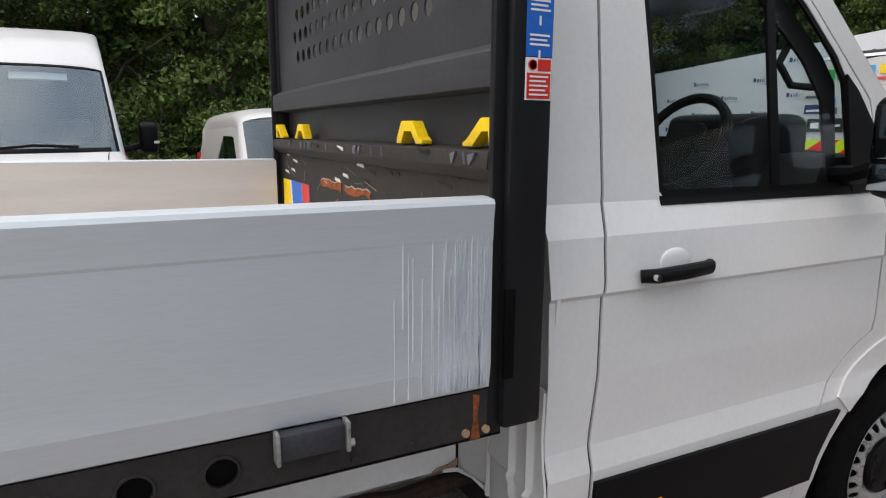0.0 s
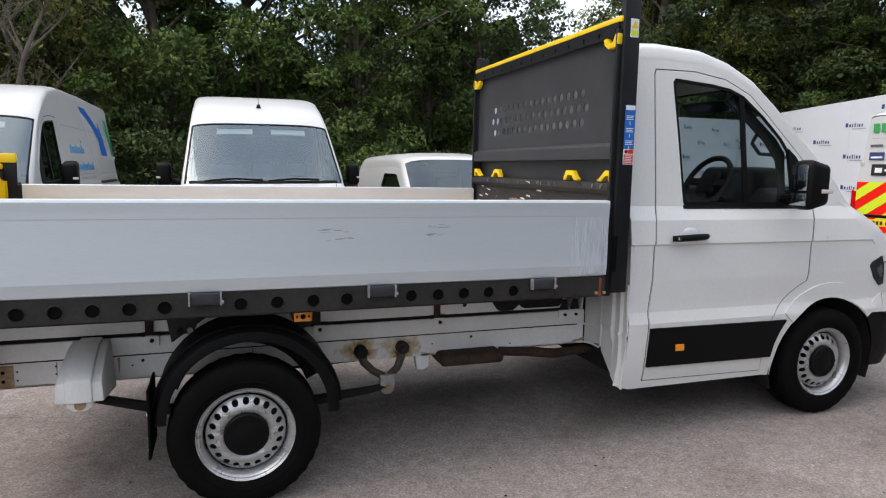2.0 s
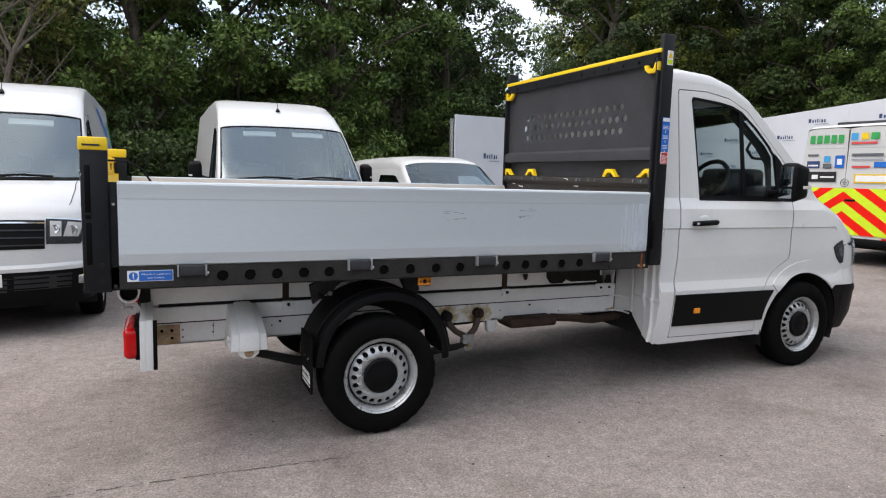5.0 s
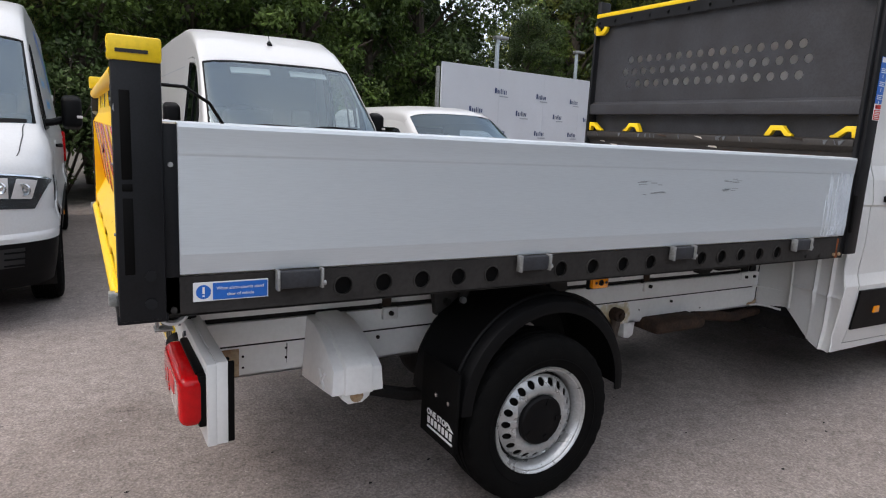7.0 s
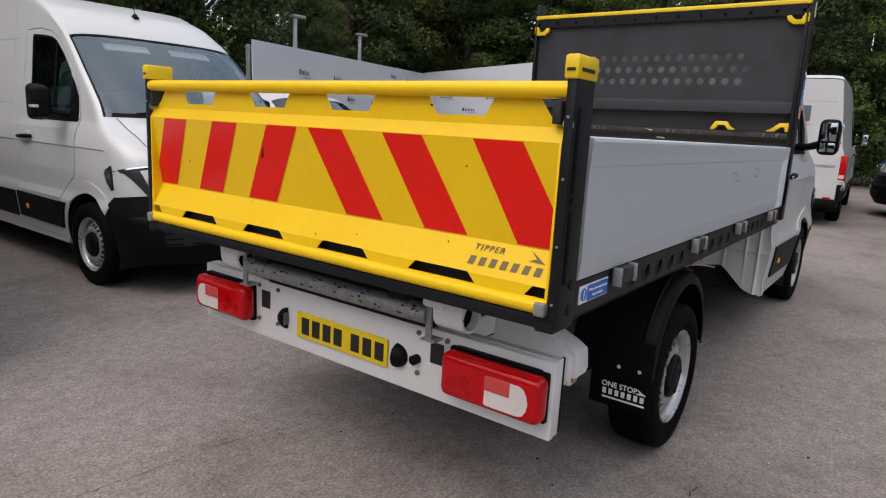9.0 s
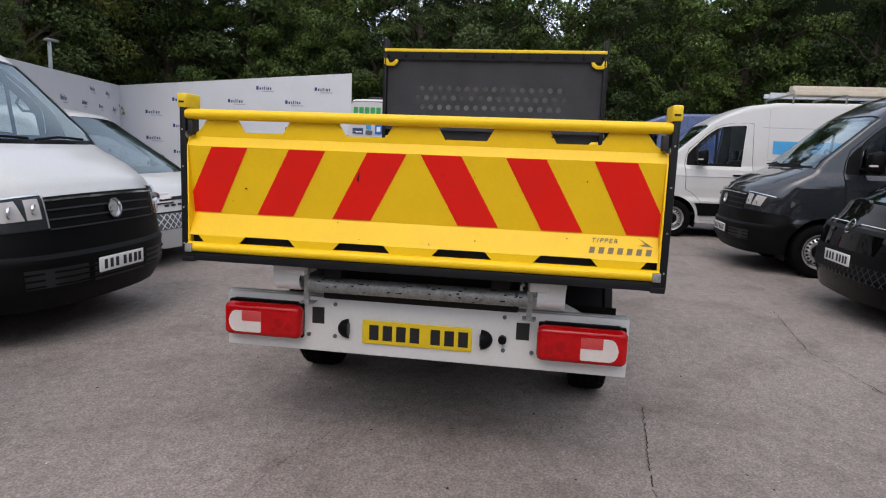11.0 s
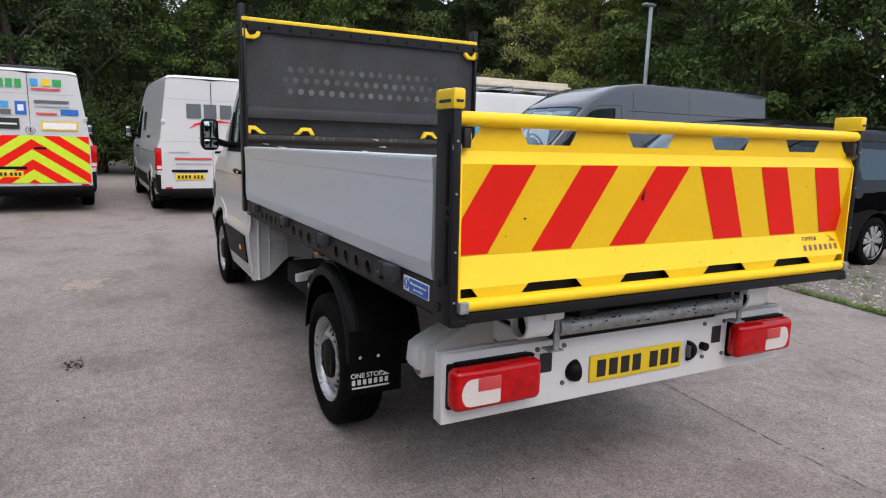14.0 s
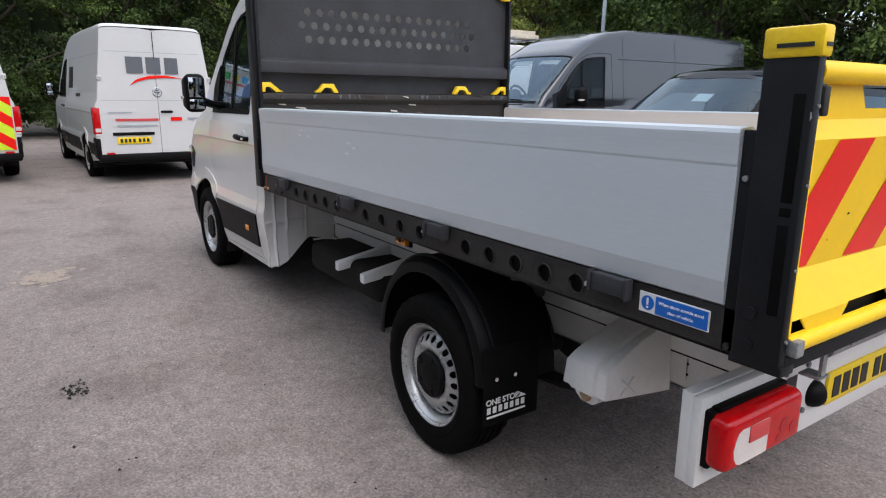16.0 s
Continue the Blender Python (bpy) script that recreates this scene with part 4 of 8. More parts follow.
            for q in (-0.02, 0.01):
                part("hinge_bolt", tube([(xr - 0.034, y1 + q, z), (xr - 0.040, y1 + q, z)], 0.008, 8), MIDGREY, hinge)
        for z, w in ((2.13, 0.74), (1.36, 0.86)):
            # flat grey line for the shade along a pressed crease
            part("door_crease_shade", panel(rect(min(sg * 0.03, sg * w), max(sg * 0.03, sg * w), z, z + 0.008), lambda a, c: (xr - 0.034 + 0.035 * max(0, c - 1.3), a, c)), GREYPRINT, d)
        part("bumper_corner", box(xr - 0.05, xr + 0.30, sg * 0.955 - 0.03, sg * 0.955 + 0.035, 0.42, 0.76, 0.02), PLASTIC, root, "dark plastic rear corner")
        lamp = part("tail_lamp", box(xr - 0.035, xr + 0.14, sg * 0.955 - 0.065, sg * 0.955 + 0.045, 0.82, 1.25, 0.015), REDLENS, root, "tall red tail lamp")
        part("lamp_window", box(xr - 0.038, xr - 0.030, sg * 0.955 - 0.05, sg * 0.955 + 0.03, 0.86, 0.92), CLEARLENS, lamp)
        part("reflector", box(xr - 0.075, xr - 0.06, sg * 0.8 - 0.06, sg * 0.8 + 0.06, 0.50, 0.53), REDLENS, root)
    b = lathe([(-0.004, 0.075), (-0.016, 0.078), (-0.018, 0.066), (-0.006, 0.064)], 24)
    for zz, w in ((0.03, 0.05), (-0.028, 0.06), (0.0, 0.09)):
        box(-w / 2, w / 2, -0.014, -0.006, zz - 0.006, zz + 0.006, 0, b)
    bd = part("badge", b, CHROME, root, "round chrome maker's badge")
    bd.matrix_basis = pose(xr - 0.022, 0, 1.50, 0, 0, -90)
    part("rear_seam", box(xr - 0.02, xr + 0.02, -0.004, 0.004, 0.5, 2.46), INK, root)
    part("rear_bumper", box(xr - 0.06, xr + 0.12, -0.97, 0.97, 0.37, 0.50, 0.03), PLASTIC, root, "dark plastic rear bumper step")
    part("rear_bumper_wall", box(xr - 0.01, xr + 0.2, -0.95, 0.95, 0.36, 0.60), PLASTIC, root)
    part("plate_lamp_bar", box(xr - 0.055, xr, 0.10, 0.74, 0.80, 0.85, 0.01), PLASTIC, root)
    np = part("number_plate", box(xr - 0.048, xr - 0.030, 0.16, 0.68, 0.66, 0.77, 0.003), plate, root, "yellow number plate with dark bars")
    for y0 in (0.195, 0.258, 0.321, 0.41, 0.473, 0.536, 0.60):
        part("plate_bar", box(xr - 0.0495, xr - 0.048, y0, y0 + 0.04, 0.685, 0.745), INK, np)
    part("rear_handle", box(xr - 0.055, xr, -0.22, -0.03, 1.16, 1.20, 0.01), PLASTIC, root)
    if antenna:
        c = sh.at(k - 0.9, 0)
        b = tube([c + Vector((-0.05, 0, 0)), c + Vector((-0.01, 0, 0.03)), c + Vector((0.01, 0, 0.0))], [0.03, 0.022, 0.03], 8)
        ae = part("antenna", b, PLASTIC, root, "black roof aerial")
        part("rod", tube([c + Vector((0, 0, 0.02)), c + Vector((-0.06, 0, 0.16))], 0.004, 5), PLASTIC, ae)
    return root, sh, xr


def small_vehicle(name, label, category, paint, x, y, rz, length, width, height, wheelbase, overhang, nose, screen, glassy, alloy, group=""):
    """A smaller van or people carrier. nose: bonnet height and length; screen: x of the screen's foot and top."""
    hw, h = width / 2, height
    xr = overhang - length
    bz, (sx0, sx1) = nose, screen
    st = [(xr, h - 0.12, xr, h - 0.42, 4), (xr + 0.12, h - 0.02, xr + 0.10, h - 0.26, 4), (xr + 1.2, h, xr + 1.2, h - 0.24, 4), (sx1 - 0.5, h, sx1 - 0.5, h - 0.22, 4), (sx1 - 0.1, h - 0.06, sx1 - 0.15, h - 0.25, 3.6),
          (sx1, h - 0.11, sx1 - 0.05, h - 0.30, 3.4), (sx0, bz + 0.02, sx0 - 0.28, bz + 0.02, 2.6), (sx0 + 0.08, bz, sx0 - 0.20, bz - 0.04, 2.6),
          (overhang - 0.22, bz - 0.12, overhang - 0.52, bz - 0.16, 2.4), (overhang - 0.07, bz - 0.26, overhang - 0.44, bz - 0.32, 2.4),
          (overhang - 0.02, 0.62, overhang - 0.40, 0.60, 2.4), (overhang, 0.45, overhang - 0.40, 0.42, 2.4), (overhang - 0.06, 0.22, overhang - 0.42, 0.24, 2.4)]
    belt = bz + 0.02
    flank = [(0.2, hw * 0.95), (0.4, hw * 0.985), (0.75, hw), (belt - 0.05, hw * 0.97), (belt + 0.02, hw * 0.94), (h - 0.25, hw * 0.80), (h, hw * 0.72)]
    sh = Shape(st, flank, 5, 9, xr)
    root = thing(name, label, category, x, y, 0, rz, group)
    bm = sh.patch([i / 3 for i in range(0, 16)], SS)
    pil = [-1, -0.99, -0.96, -0.92]
    for ss in (pil, [-s for s in pil]):
        sh.patch([5, 5.33, 5.66, 6], ss, 0, bm)
    sh.patch([6 + i / 4 for i in range(0, 13)], SS, 0, bm)
    part("roof_and_bonnet", bm, paint, root)
    part("windscreen", sh.patch([5 + i / 5 for i in range(0, 6)], [-0.92, -0.8, -0.5, -0.2, 0, 0.2, 0.5, 0.8, 0.92], -0.004), DARKSCREEN, root, "clear curved windscreen")
    part("front_bumper", sh.patch([9 + i / 4 for i in range(0, 13)], SS), paint, root)
    part("grille", sh.patch([9.75 + i * 0.2 for i in range(7)], [s / 10 for s in range(-8, 9)], 0.006), PLASTIC, root, "black lower grille")
    c = sh.at(8.75, 0)
    b = lathe([(-0.012, 0.075), (-0.022, 0.078), (-0.024, 0.066), (-0.012, 0.064)], 28)
    for zz, w in ((0.03, 0.05), (-0.028, 0.06), (0.0, 0.09)):
        box(-w / 2, w / 2, -0.02, -0.012, zz - 0.006, zz + 0.006, 0, b)
    bd = part("badge", b, CHROME, root, "round chrome maker's badge")
    bd.matrix_basis = Matrix.Translation((c.x, 0, c.z)) @ pose(0, 0, 0, 0, 0, 90) @ pose(0, 0, 0, -25, 0, 0)
    part("upper_grille", sh.patch([8.75, 8.9, 9.0], [s / 10 for s in range(-7, 8)], 0.005), PLASTIC, root)
    c = sh.at(10.2, 0)
    plate = part("number_plate", box(c.x + 0.005, c.x + 0.02, -0.26, 0.26, c.z - 0.056, c.z + 0.056, 0.003), PLATE_W, root, "white number plate with dark bars")
    for y0 in (-0.215, -0.15, -0.085, 0.005, 0.07, 0.135, 0.19):
        part("plate_bar", box(c.x + 0.02, c.x + 0.0215, y0, y0 + 0.036, c.z - 0.036, c.z + 0.036), INK, plate)
    wr = -wheelbase
    for sg in (-1, 1):
        fn = sh.flankwise(sg)
        rr = 0.40
        body = (sh.edge(0, 9) + [(overhang - 0.40, 0.60), (overhang - 0.40, 0.42), (overhang - 0.42, 0.24)] + arc(0, 0.34, rr, -14, 194, 18) + [(-0.5, 0.22), (wr + 0.5, 0.22)] + arc(wr, 0.34, rr, -14, 194, 18) + [(xr + 0.1, 0.28), (xr, 0.5)])
        zt, zb = h - 0.33, belt + 0.04
        front = [(sx0 - 0.62, zb), (sx0 - 0.50, zb + 0.02), (sx1 - 0.22, zt - 0.02), (sx1 - 0.36, zt)]
        win1 = front + [(sx1 - 1.05, zt), (sx1 - 1.12, zb)]
        wins = [win1]
        if glassy:
            wins.append([(sx1 - 1.20, zb), (sx1 - 1.14, zt), (wr + 0.55, zt), (wr + 0.45, zb)])
            wins.append([(wr + 0.37, zb), (wr + 0.47, zt), (xr + 0.28, zt - 0.02), (xr + 0.16, zb)])
        part("flank", panel(body, fn, wins, [-3, -2, -1, 0], [0.4, 0.75, belt - 0.05, belt + 0.02, h - 0.45], 0.004), paint, root)
        for w in wins:
            part("side_window", panel(w, sh.flankwise(sg, -0.006), [], [], [h - 0.45]), GLASS if w is win1 else TINTED, root, "side window")
        for seam in ([(sx0 - 0.72, 0.35), (sx0 - 0.715, 0.35), (sx0 - 0.715, belt), (sx0 - 0.72, belt)], [(sx1 - 1.16, 0.3), (sx1 - 1.155, 0.3), (sx1 - 1.155, h - 0.3), (sx1 - 1.16, h - 0.3)]):
            flank_decal(root, sh, sg, seam, INK, "panel_seam", 0.002)
        part("sill", panel(rect(wr + 0.5, -0.5, 0.22, 0.36), sh.flankwise(sg, 0.008), [], [], [], 0.01), PLASTIC, root)
        part("door_handle", box(sx1 - 1.05, sx1 - 0.85, sg * (hw * 0.985) - 0.02, sg * (hw * 0.985) + 0.02, belt - 0.12, belt - 0.085, 0.01), paint, root)
        hs = [sg * q for q in ((0.60, 0.70, 0.80, 0.89, 0.96) if glassy else (0.50, 0.62, 0.74, 0.84, 0.91))]
        lamp = part("headlamp", sh.patch([8.35, 8.6, 8.85, 9.1], hs, 0.006), CLEARLENS if paint in (WHITE, VANWHITE) else INK, root, "slim headlamp")
        part("lamp_strip", sh.patch([8.52, 8.56] if glassy else [8.45, 8.58], [sg * q for q in (0.12, 0.3, 0.50, 0.62, 0.74, 0.84, 0.91, 0.97)] if glassy else hs, 0.010), LABELW if glassy else CHROME, lamp)
        if glassy:
            part("reflector", sh.patch([8.62, 8.75, 8.92], [sg * q for q in (0.70, 0.78, 0.86, 0.94)], 0.011), CLEARLENS, lamp, "pale lamp reflector")
        part("lamp_trim", sh.patch([9.1, 9.2], hs, 0.008), INK, lamp)
        my = sg * hw * 0.96
        mir = part("door_mirror", box(sx0 - 0.72, sx0 - 0.60, min(my, my + sg * 0.22), max(my, my + sg * 0.22), belt + 0.02, belt + 0.20, 0.04, None, 3), PLASTIC if paint in (WHITE, VANWHITE) else paint, root, "door mirror")
        part("mirror_glass", box(sx0 - 0.727, sx0 - 0.72, min(my + sg * 0.03, my + sg * 0.20), max(my + sg * 0.03, my + sg * 0.20), belt + 0.05, belt + 0.17), MIRRORGLASS, mir)
        wheel(root, 0, sg * (hw - 0.125), 0.335, alloy, 0.34)
        wheel(root, wr, sg * (hw - 0.125), 0.335, alloy, 0.34)
        for wx in (0, wr):
            bl = bmesh.new()
            ring0 = [(bl.verts.new((a, sg * hw * 0.96, c)), bl.verts.new((a, sg * 0.5, c))) for a, c in arc(wx, 0.34, rr + 0.01, 200, -20, 16)]
            for (a0, a1), (b0, b1) in zip(ring0, ring0[1:]):
                bl.faces.new((a0, a1, b1, b0))
            bl.faces.new([p[1] for p in ring0])
            part("arch_liner", bl, UNDER, root)
        part("tail_lamp", box(xr - 0.01, xr + 0.10, sg * hw * 0.9 - 0.05, sg * hw * 0.9 + 0.05, 0.9, 1.25, 0.01), REDLENS, root, "red tail lamp")
    tail = [(sh.side(z) * 0.995, z) for z in (0.35, 0.6, 0.9, 1.2, h - 0.5)] + [(sh.at(0, s).y, sh.at(0, s).z - 0.01) for s in (0.99, 0.9, 0.5)]
    part("tailgate", panel([(a, c) for a, c in tail] + [(-a, c) for a, c in tail[::-1]], lambda a, c: (xr, a, c)), paint, root)
    part("underbody", box(xr + 0.1, overhang - 0.5, -0.6, 0.6, 0.20, 0.34, 0.03), UNDER, root)
    part("dashboard", box(sx0 - 0.55, sx0 - 0.1, -hw * 0.85, hw * 0.85, belt - 0.3, belt - 0.02, 0.05), TRIM, root)
    part("bulkhead", panel([(-hw * 0.8, 0.4), (hw * 0.8, 0.4), (hw * 0.75, h - 0.3), (-hw * 0.75, h - 0.3)], lambda a, c: (sx1 - 1.5, a, c)), TRIM, root)
    for y0, y1 in ((-0.7, -0.2), (0.2, 0.7)):
        seat = part("seat", box(sx1 - 1.1, sx1 - 0.6, y0, y1, 0.55, 0.75, 0.05, None, 3), SEAT, root, "dark seat")
        b = box(-0.07, 0.07, y0 + 0.02, y1 - 0.02, 0, 0.75, 0.05, None, 3)
        bmesh.ops.transform(b, matrix=pose(sx1 - 1.1, 0, 0.72, 0, -14, 0), verts=b.verts)
        part("backrest", b, SEAT, seat)
    return root, sh, xr


# ---- the tipper truck ----
RAKE = 0.0143  # the body sits a little nose-down
AXLE = 3.66


def corner_pressing(sg):
    """The cab's lower rear corner: a rounded vertical edge, two thin ribs, a cross crease and a swept lower edge."""
    low = [(0.43, 0.505), (0.55, 0.530), (0.64, 0.545), (0.685, 0.525), (0.72, 0.490), (0.775, 0.435), (0.825, 0.392), (0.885, 0.370), (0.95, 0.370), (0.976, 0.376)]
    back = [(0.43, 2.166), (0.60, 2.166), (0.640, 2.162), (0.668, 2.142), (0.69, 2.132), (0.80, 2.127), (0.92, 2.119), (0.950, 2.114), (0.965, 2.108), (0.976, 2.099)]
    ys = sorted([0.43, 0.52, 0.60, 0.63, 0.645, 0.66, 0.672, 0.69, 0.72, 0.745, 0.77, 0.86, 0.88, 0.935, 0.95, 0.96, 0.968, 0.976] + [c + d for c in (0.815, 0.905) for d in (-0.014, -0.008, -0.004, 0, 0.004, 0.008, 0.014)])
    b = bmesh.new()
    grid = []
    for y in ys:
        z0 = lerp_table(low, y)
        col = []
        for z in [z0 + (0.60 - z0) * k / 5 for k in range(6)] + [0.64, 0.675, 0.685, 0.695, 0.705, 0.74, 0.80, 0.87, 0.93, 0.985]:
            x = lerp_table(back, y)
            x -= 0.014 * math.exp(-((y - 0.815) / 0.006) ** 2) * (1 if 0.60 < z < 0.97 else 0.3)
            x -= 0.014 * math.exp(-((y - 0.905) / 0.006) ** 2)
            if y > 0.67:
                x -= 0.010 * math.exp(-((z - 0.69 - 0.06 * (0.82 - y)) / 0.008) ** 2)
            if z < 0.50 and y > 0.80:
                x -= 0.022 * (0.50 - z) / 0.12 * min(1, (y - 0.80) / 0.1)
            out = 0.0
            if y > 0.96 and z > 0.45:
                out = (lerp_table(VAN_FLANK, z - 0.055) - 0.974) * (y - 0.96) / 0.016
            col.append(b.verts.new((x, sg * (y + out), z)))
        grid.append(col)
    for c0, c1 in zip(grid, grid[1:]):
        for k in range(len(c0) - 1):
            b.faces.new((c0[k], c1[k], c1[k + 1], c0[k + 1]))
    bmesh.ops.recalc_face_normals(b, faces=b.faces)
    bmesh.ops.solidify(b, geom=b.faces[:], thickness=0.006)
    return b


def tipper_truck():
    root = thing("tipper_truck", "white single-cab tipper truck with aluminium dropsides and yellow tailgate", "truck", 0, 0.02, 0)
    root.matrix_basis = pose(-0.024, 0.01, 0.003, 0, math.degrees(RAKE), 0)
    W = 1.035

    # cab
    cab = new("cab")
    cab.parent = root
    cab.matrix_basis = Matrix.Translation((AXLE, 0, 0.055))
    sh = Shape(LOW + FRONT, VAN_FLANK, 4, 13, -1.62)
    made = set(bpy.data.objects)
    cab_front(cab, sh, WHITE, 4, -1.555, "wing")
    for ob in set(bpy.data.objects) - made:
        if ob.parent is cab:
            ob.parent = root
            ob.matrix_basis = cab.matrix_basis @ ob.matrix_basis
    bpy.data.objects.remove(cab)
    T = Matrix.Translation((AXLE, 0, 0.055))
    outline = [(-0.42, 0.47), (-0.46, 0.90), (-0.955, 0.90), (-0.972, 1.16), (-0.91, 1.38), (-0.84, 2.0), (-0.81, 2.19)]
    roof = [(sh.at(0, s).y, sh.at(0, s).z) for s in (-0.98, -0.9, -0.7, -0.4, 0, 0.4, 0.7, 0.9, 0.98)]
    back = panel(outline + roof + [(-a, c) for a, c in outline[::-1]], lambda a, c: (2.133, a, c + 0.055), [], [], [0.62, 1.0, 1.3, 1.38], 0.01)
    part("cab_rear_wall", back, WHITE, root)
    for sg in (-1, 1):
        part("cab_corner", corner_pressing(sg), WHITE, root, "white ribbed pressing behind the door", 50)
        part("corner_lip", tube([(2.150, sg * 0.60, 0.93), (2.146, sg * 0.635, 0.885), (2.142, sg * 0.657, 0.81), (2.136, sg * 0.666, 0.70), (2.134, sg * 0.668, 0.545)], 0.012, 8), WHITE, root)
        part("corner_plug", lathe_at([(0, 0.010), (-0.012, 0.011), (-0.016, 0.001)], (2.10, sg * 0.94, 0.372), sg, 10), WHITE, root)
        for z in (0.632, 0.512):
            part("corner_weld", tube([(2.10, sg * 0.437, z), (2.145, sg * 0.455, z + 0.002), (2.165, sg * 0.52, z + 0.006), (2.166, sg * 0.60, z + 0.004)], 0.007, 6), CHASSIS, root)
        part("corner_grime", prism([(2.06, 0.515), (2.15, 0.520), (2.155, 0.545), (2.12, 0.530), (2.08, 0.526)], "y", min(sg * 0.434, sg * 0.44), max(sg * 0.434, sg * 0.44)), BUFF, root, "brown grime in the weld corner")
    part("cab_underside", box(2.22, 3.3, -0.85, 0.85, 0.36, 0.48), UNDER, root)
    part("engine_tray", box(3.0, 4.4, -0.55, 0.55, 0.28, 0.5, 0.05), UNDER, root)

    # chassis rails, with the tipping frame on top
    for sg in (-1, 1):
        y = sg * 0.43
        lo, hi = sorted((y, y - sg * 0.06))
        b = box(-1.26, 2.15, lo, hi, 0.500, 0.510)
        box(-1.26, 2.15, lo, hi, 0.715, 0.725, 0, b)
        box(-1.26, 2.15, min(y, y - sg * 0.006), max(y, y - sg * 0.006), 0.500, 0.725, 0, b)
        box(-1.26, 2.15, min(y, y + sg * 0.007), max(y, y + sg * 0.007), 0.634, 0.725, 0.002, b)
        rail = part("chassis_rail", b, CHASSIS, root, "white painted chassis rail")
        for x in (-0.5, 1.35):
            part("rail_bolt", tube([(x, y + sg * 0.004, 0.60), (x, y + sg * 0.014, 0.60)], 0.008, 6), UNDER, rail)
        # shadow below the lip where the pressings meet, painted as a dark strip
        part("rail_seam_shade", box(-1.26, 2.10, min(y, y + sg * 0.0045), max(y, y + sg * 0.0045), 0.627, 0.634), UNDER, rail, "dark strip for the shadow under the upper pressing's lip")
        part("rust_stain", box(0.50, 1.03, min(y, y + sg * 0.003), max(y, y + sg * 0.003), 0.502, 0.627), BLOOMED, rail, "rust stain round the spring bolts")
        plate = part("end_bracket", box(-1.235, -1.085, min(y, y + sg * 0.005), max(y, y + sg * 0.005), 0.505, 0.619, 0.001), BUFF, rail, "buff rust-stained end bracket")
        for x, z in ((-1.13, 0.585), (-1.13, 0.54), (-1.185, 0.585)):
            part("rail_hole", tube([(x, y + sg * 0.004, z), (x, y + sg * 0.0065, z)], 0.009, 10), HOLE, plate)
        for x, w in ((0.05, 0.02), (-0.62, 0.03), (-0.9, 0.015)):
            part("dirt_run", prism([(x, 0.62), (x + w * 0.4, 0.62), (x + w * 0.3, 0.55), (x + w * 0.15, 0.535)], "y", min(y, y + sg * 0.0028), max(y, y + sg * 0.0028)), GALV, rail, "grey dirt run")
        for x, z in ((-1.07, 0.585), (-1.07, 0.54), (-0.90, 0.60), (-0.90, 0.56), (-0.55, 0.575), (1.10, 0.57), (1.62, 0.535), (0.46, 0.53)):
            part("rail_hole", tube([(x, y + sg * 0.002, z), (x, y + sg * 0.0035, z)], 0.005, 8), HOLE, rail)
        b = box(-1.25, 2.02, min(y, y - sg * 0.05), max(y, y - sg * 0.05), 0.745, 0.885, 0.006)
        part("tipping_frame", b, CHASSIS, root, "pale tipping frame rail")
        # dark strip painted for the shadow band between rail and frame
        part("frame_gap_shade", box(-1.2, 1.98, min(y - sg * 0.01, y - sg * 0.05), max(y - sg * 0.01, y - sg * 0.05), 0.722, 0.768), UNDER, root)
        for x in (-0.45, 0.42, 1.14):
            part("frame_clamp", box(x - 0.036, x + 0.036, min(y, y + sg * 0.024), max(y, y + sg * 0.024), 0.678, 0.732, 0.006), CHASSIS, root)
            # dark strip for the shadow over each clamp
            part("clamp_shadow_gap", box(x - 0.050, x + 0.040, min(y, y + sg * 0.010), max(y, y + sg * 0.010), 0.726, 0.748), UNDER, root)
            part("clamp_bolt", tube([(x, y + sg * 0.020, 0.708), (x, y + sg * 0.036, 0.708)], 0.011, 6), UNDER, root)
            part("frame_stay", box(x - 0.034, x + 0.006, min(y, y + sg * 0.014), max(y, y + sg * 0.014), 0.735, 0.93, 0.003), RUSTY, root)
        part("frame_clamp", box(1.955, 2.115, min(y, y + sg * 0.022), max(y, y + sg * 0.022), 0.684, 0.734, 0.006), CHASSIS, root)
        for x in (1.995, 2.075):
            part("clamp_bolt", tube([(x, y + sg * 0.020, 0.704), (x, y + sg * 0.034, 0.704)], 0.010, 6), UNDER, root)
            part("clamp_gusset", prism([(x - 0.03, 0.735), (x + 0.03, 0.735), (x + 0.02, 0.80), (x - 0.01, 0.80)], "y", min(y, y + sg * 0.012), max(y, y + sg * 0.012)), UNDER, root)
        part("grease_nipple", prism([(1.285, 0.835), (1.315, 0.835), (1.308, 0.800), (1.296, 0.790)], "y", min(y, y + sg * 0.03), max(y, y + sg * 0.03), 0.002), RUSTY, root)
        # spring, shackle
        part("leaf_spring", tube([(-0.75, y * 1.3, 0.47), (-0.40, y * 1.25, 0.36), (0, y * 1.22, 0.32), (0.4, y * 1.22, 0.325), (0.70, y * 1.2, 0.35), (0.79, y * 1.18, 0.36)], [0.024, 0.03, 0.034, 0.03, 0.024, 0.018], 8), UNDER, root)
        part("spring_clamp", box(-0.09, 0.09, y * 1.22 - 0.05, y * 1.22 + 0.05, 0.29, 0.44, 0.01), UNDER, root)
        b = tube([(0.655, y + sg * 0.028, 0.560), (0.672, y + sg * 0.035, 0.500), (0.72, y + sg * 0.05, 0.450), (0.785, y + sg * 0.06, 0.415)], [0.026, 0.025, 0.022, 0.022], 10)
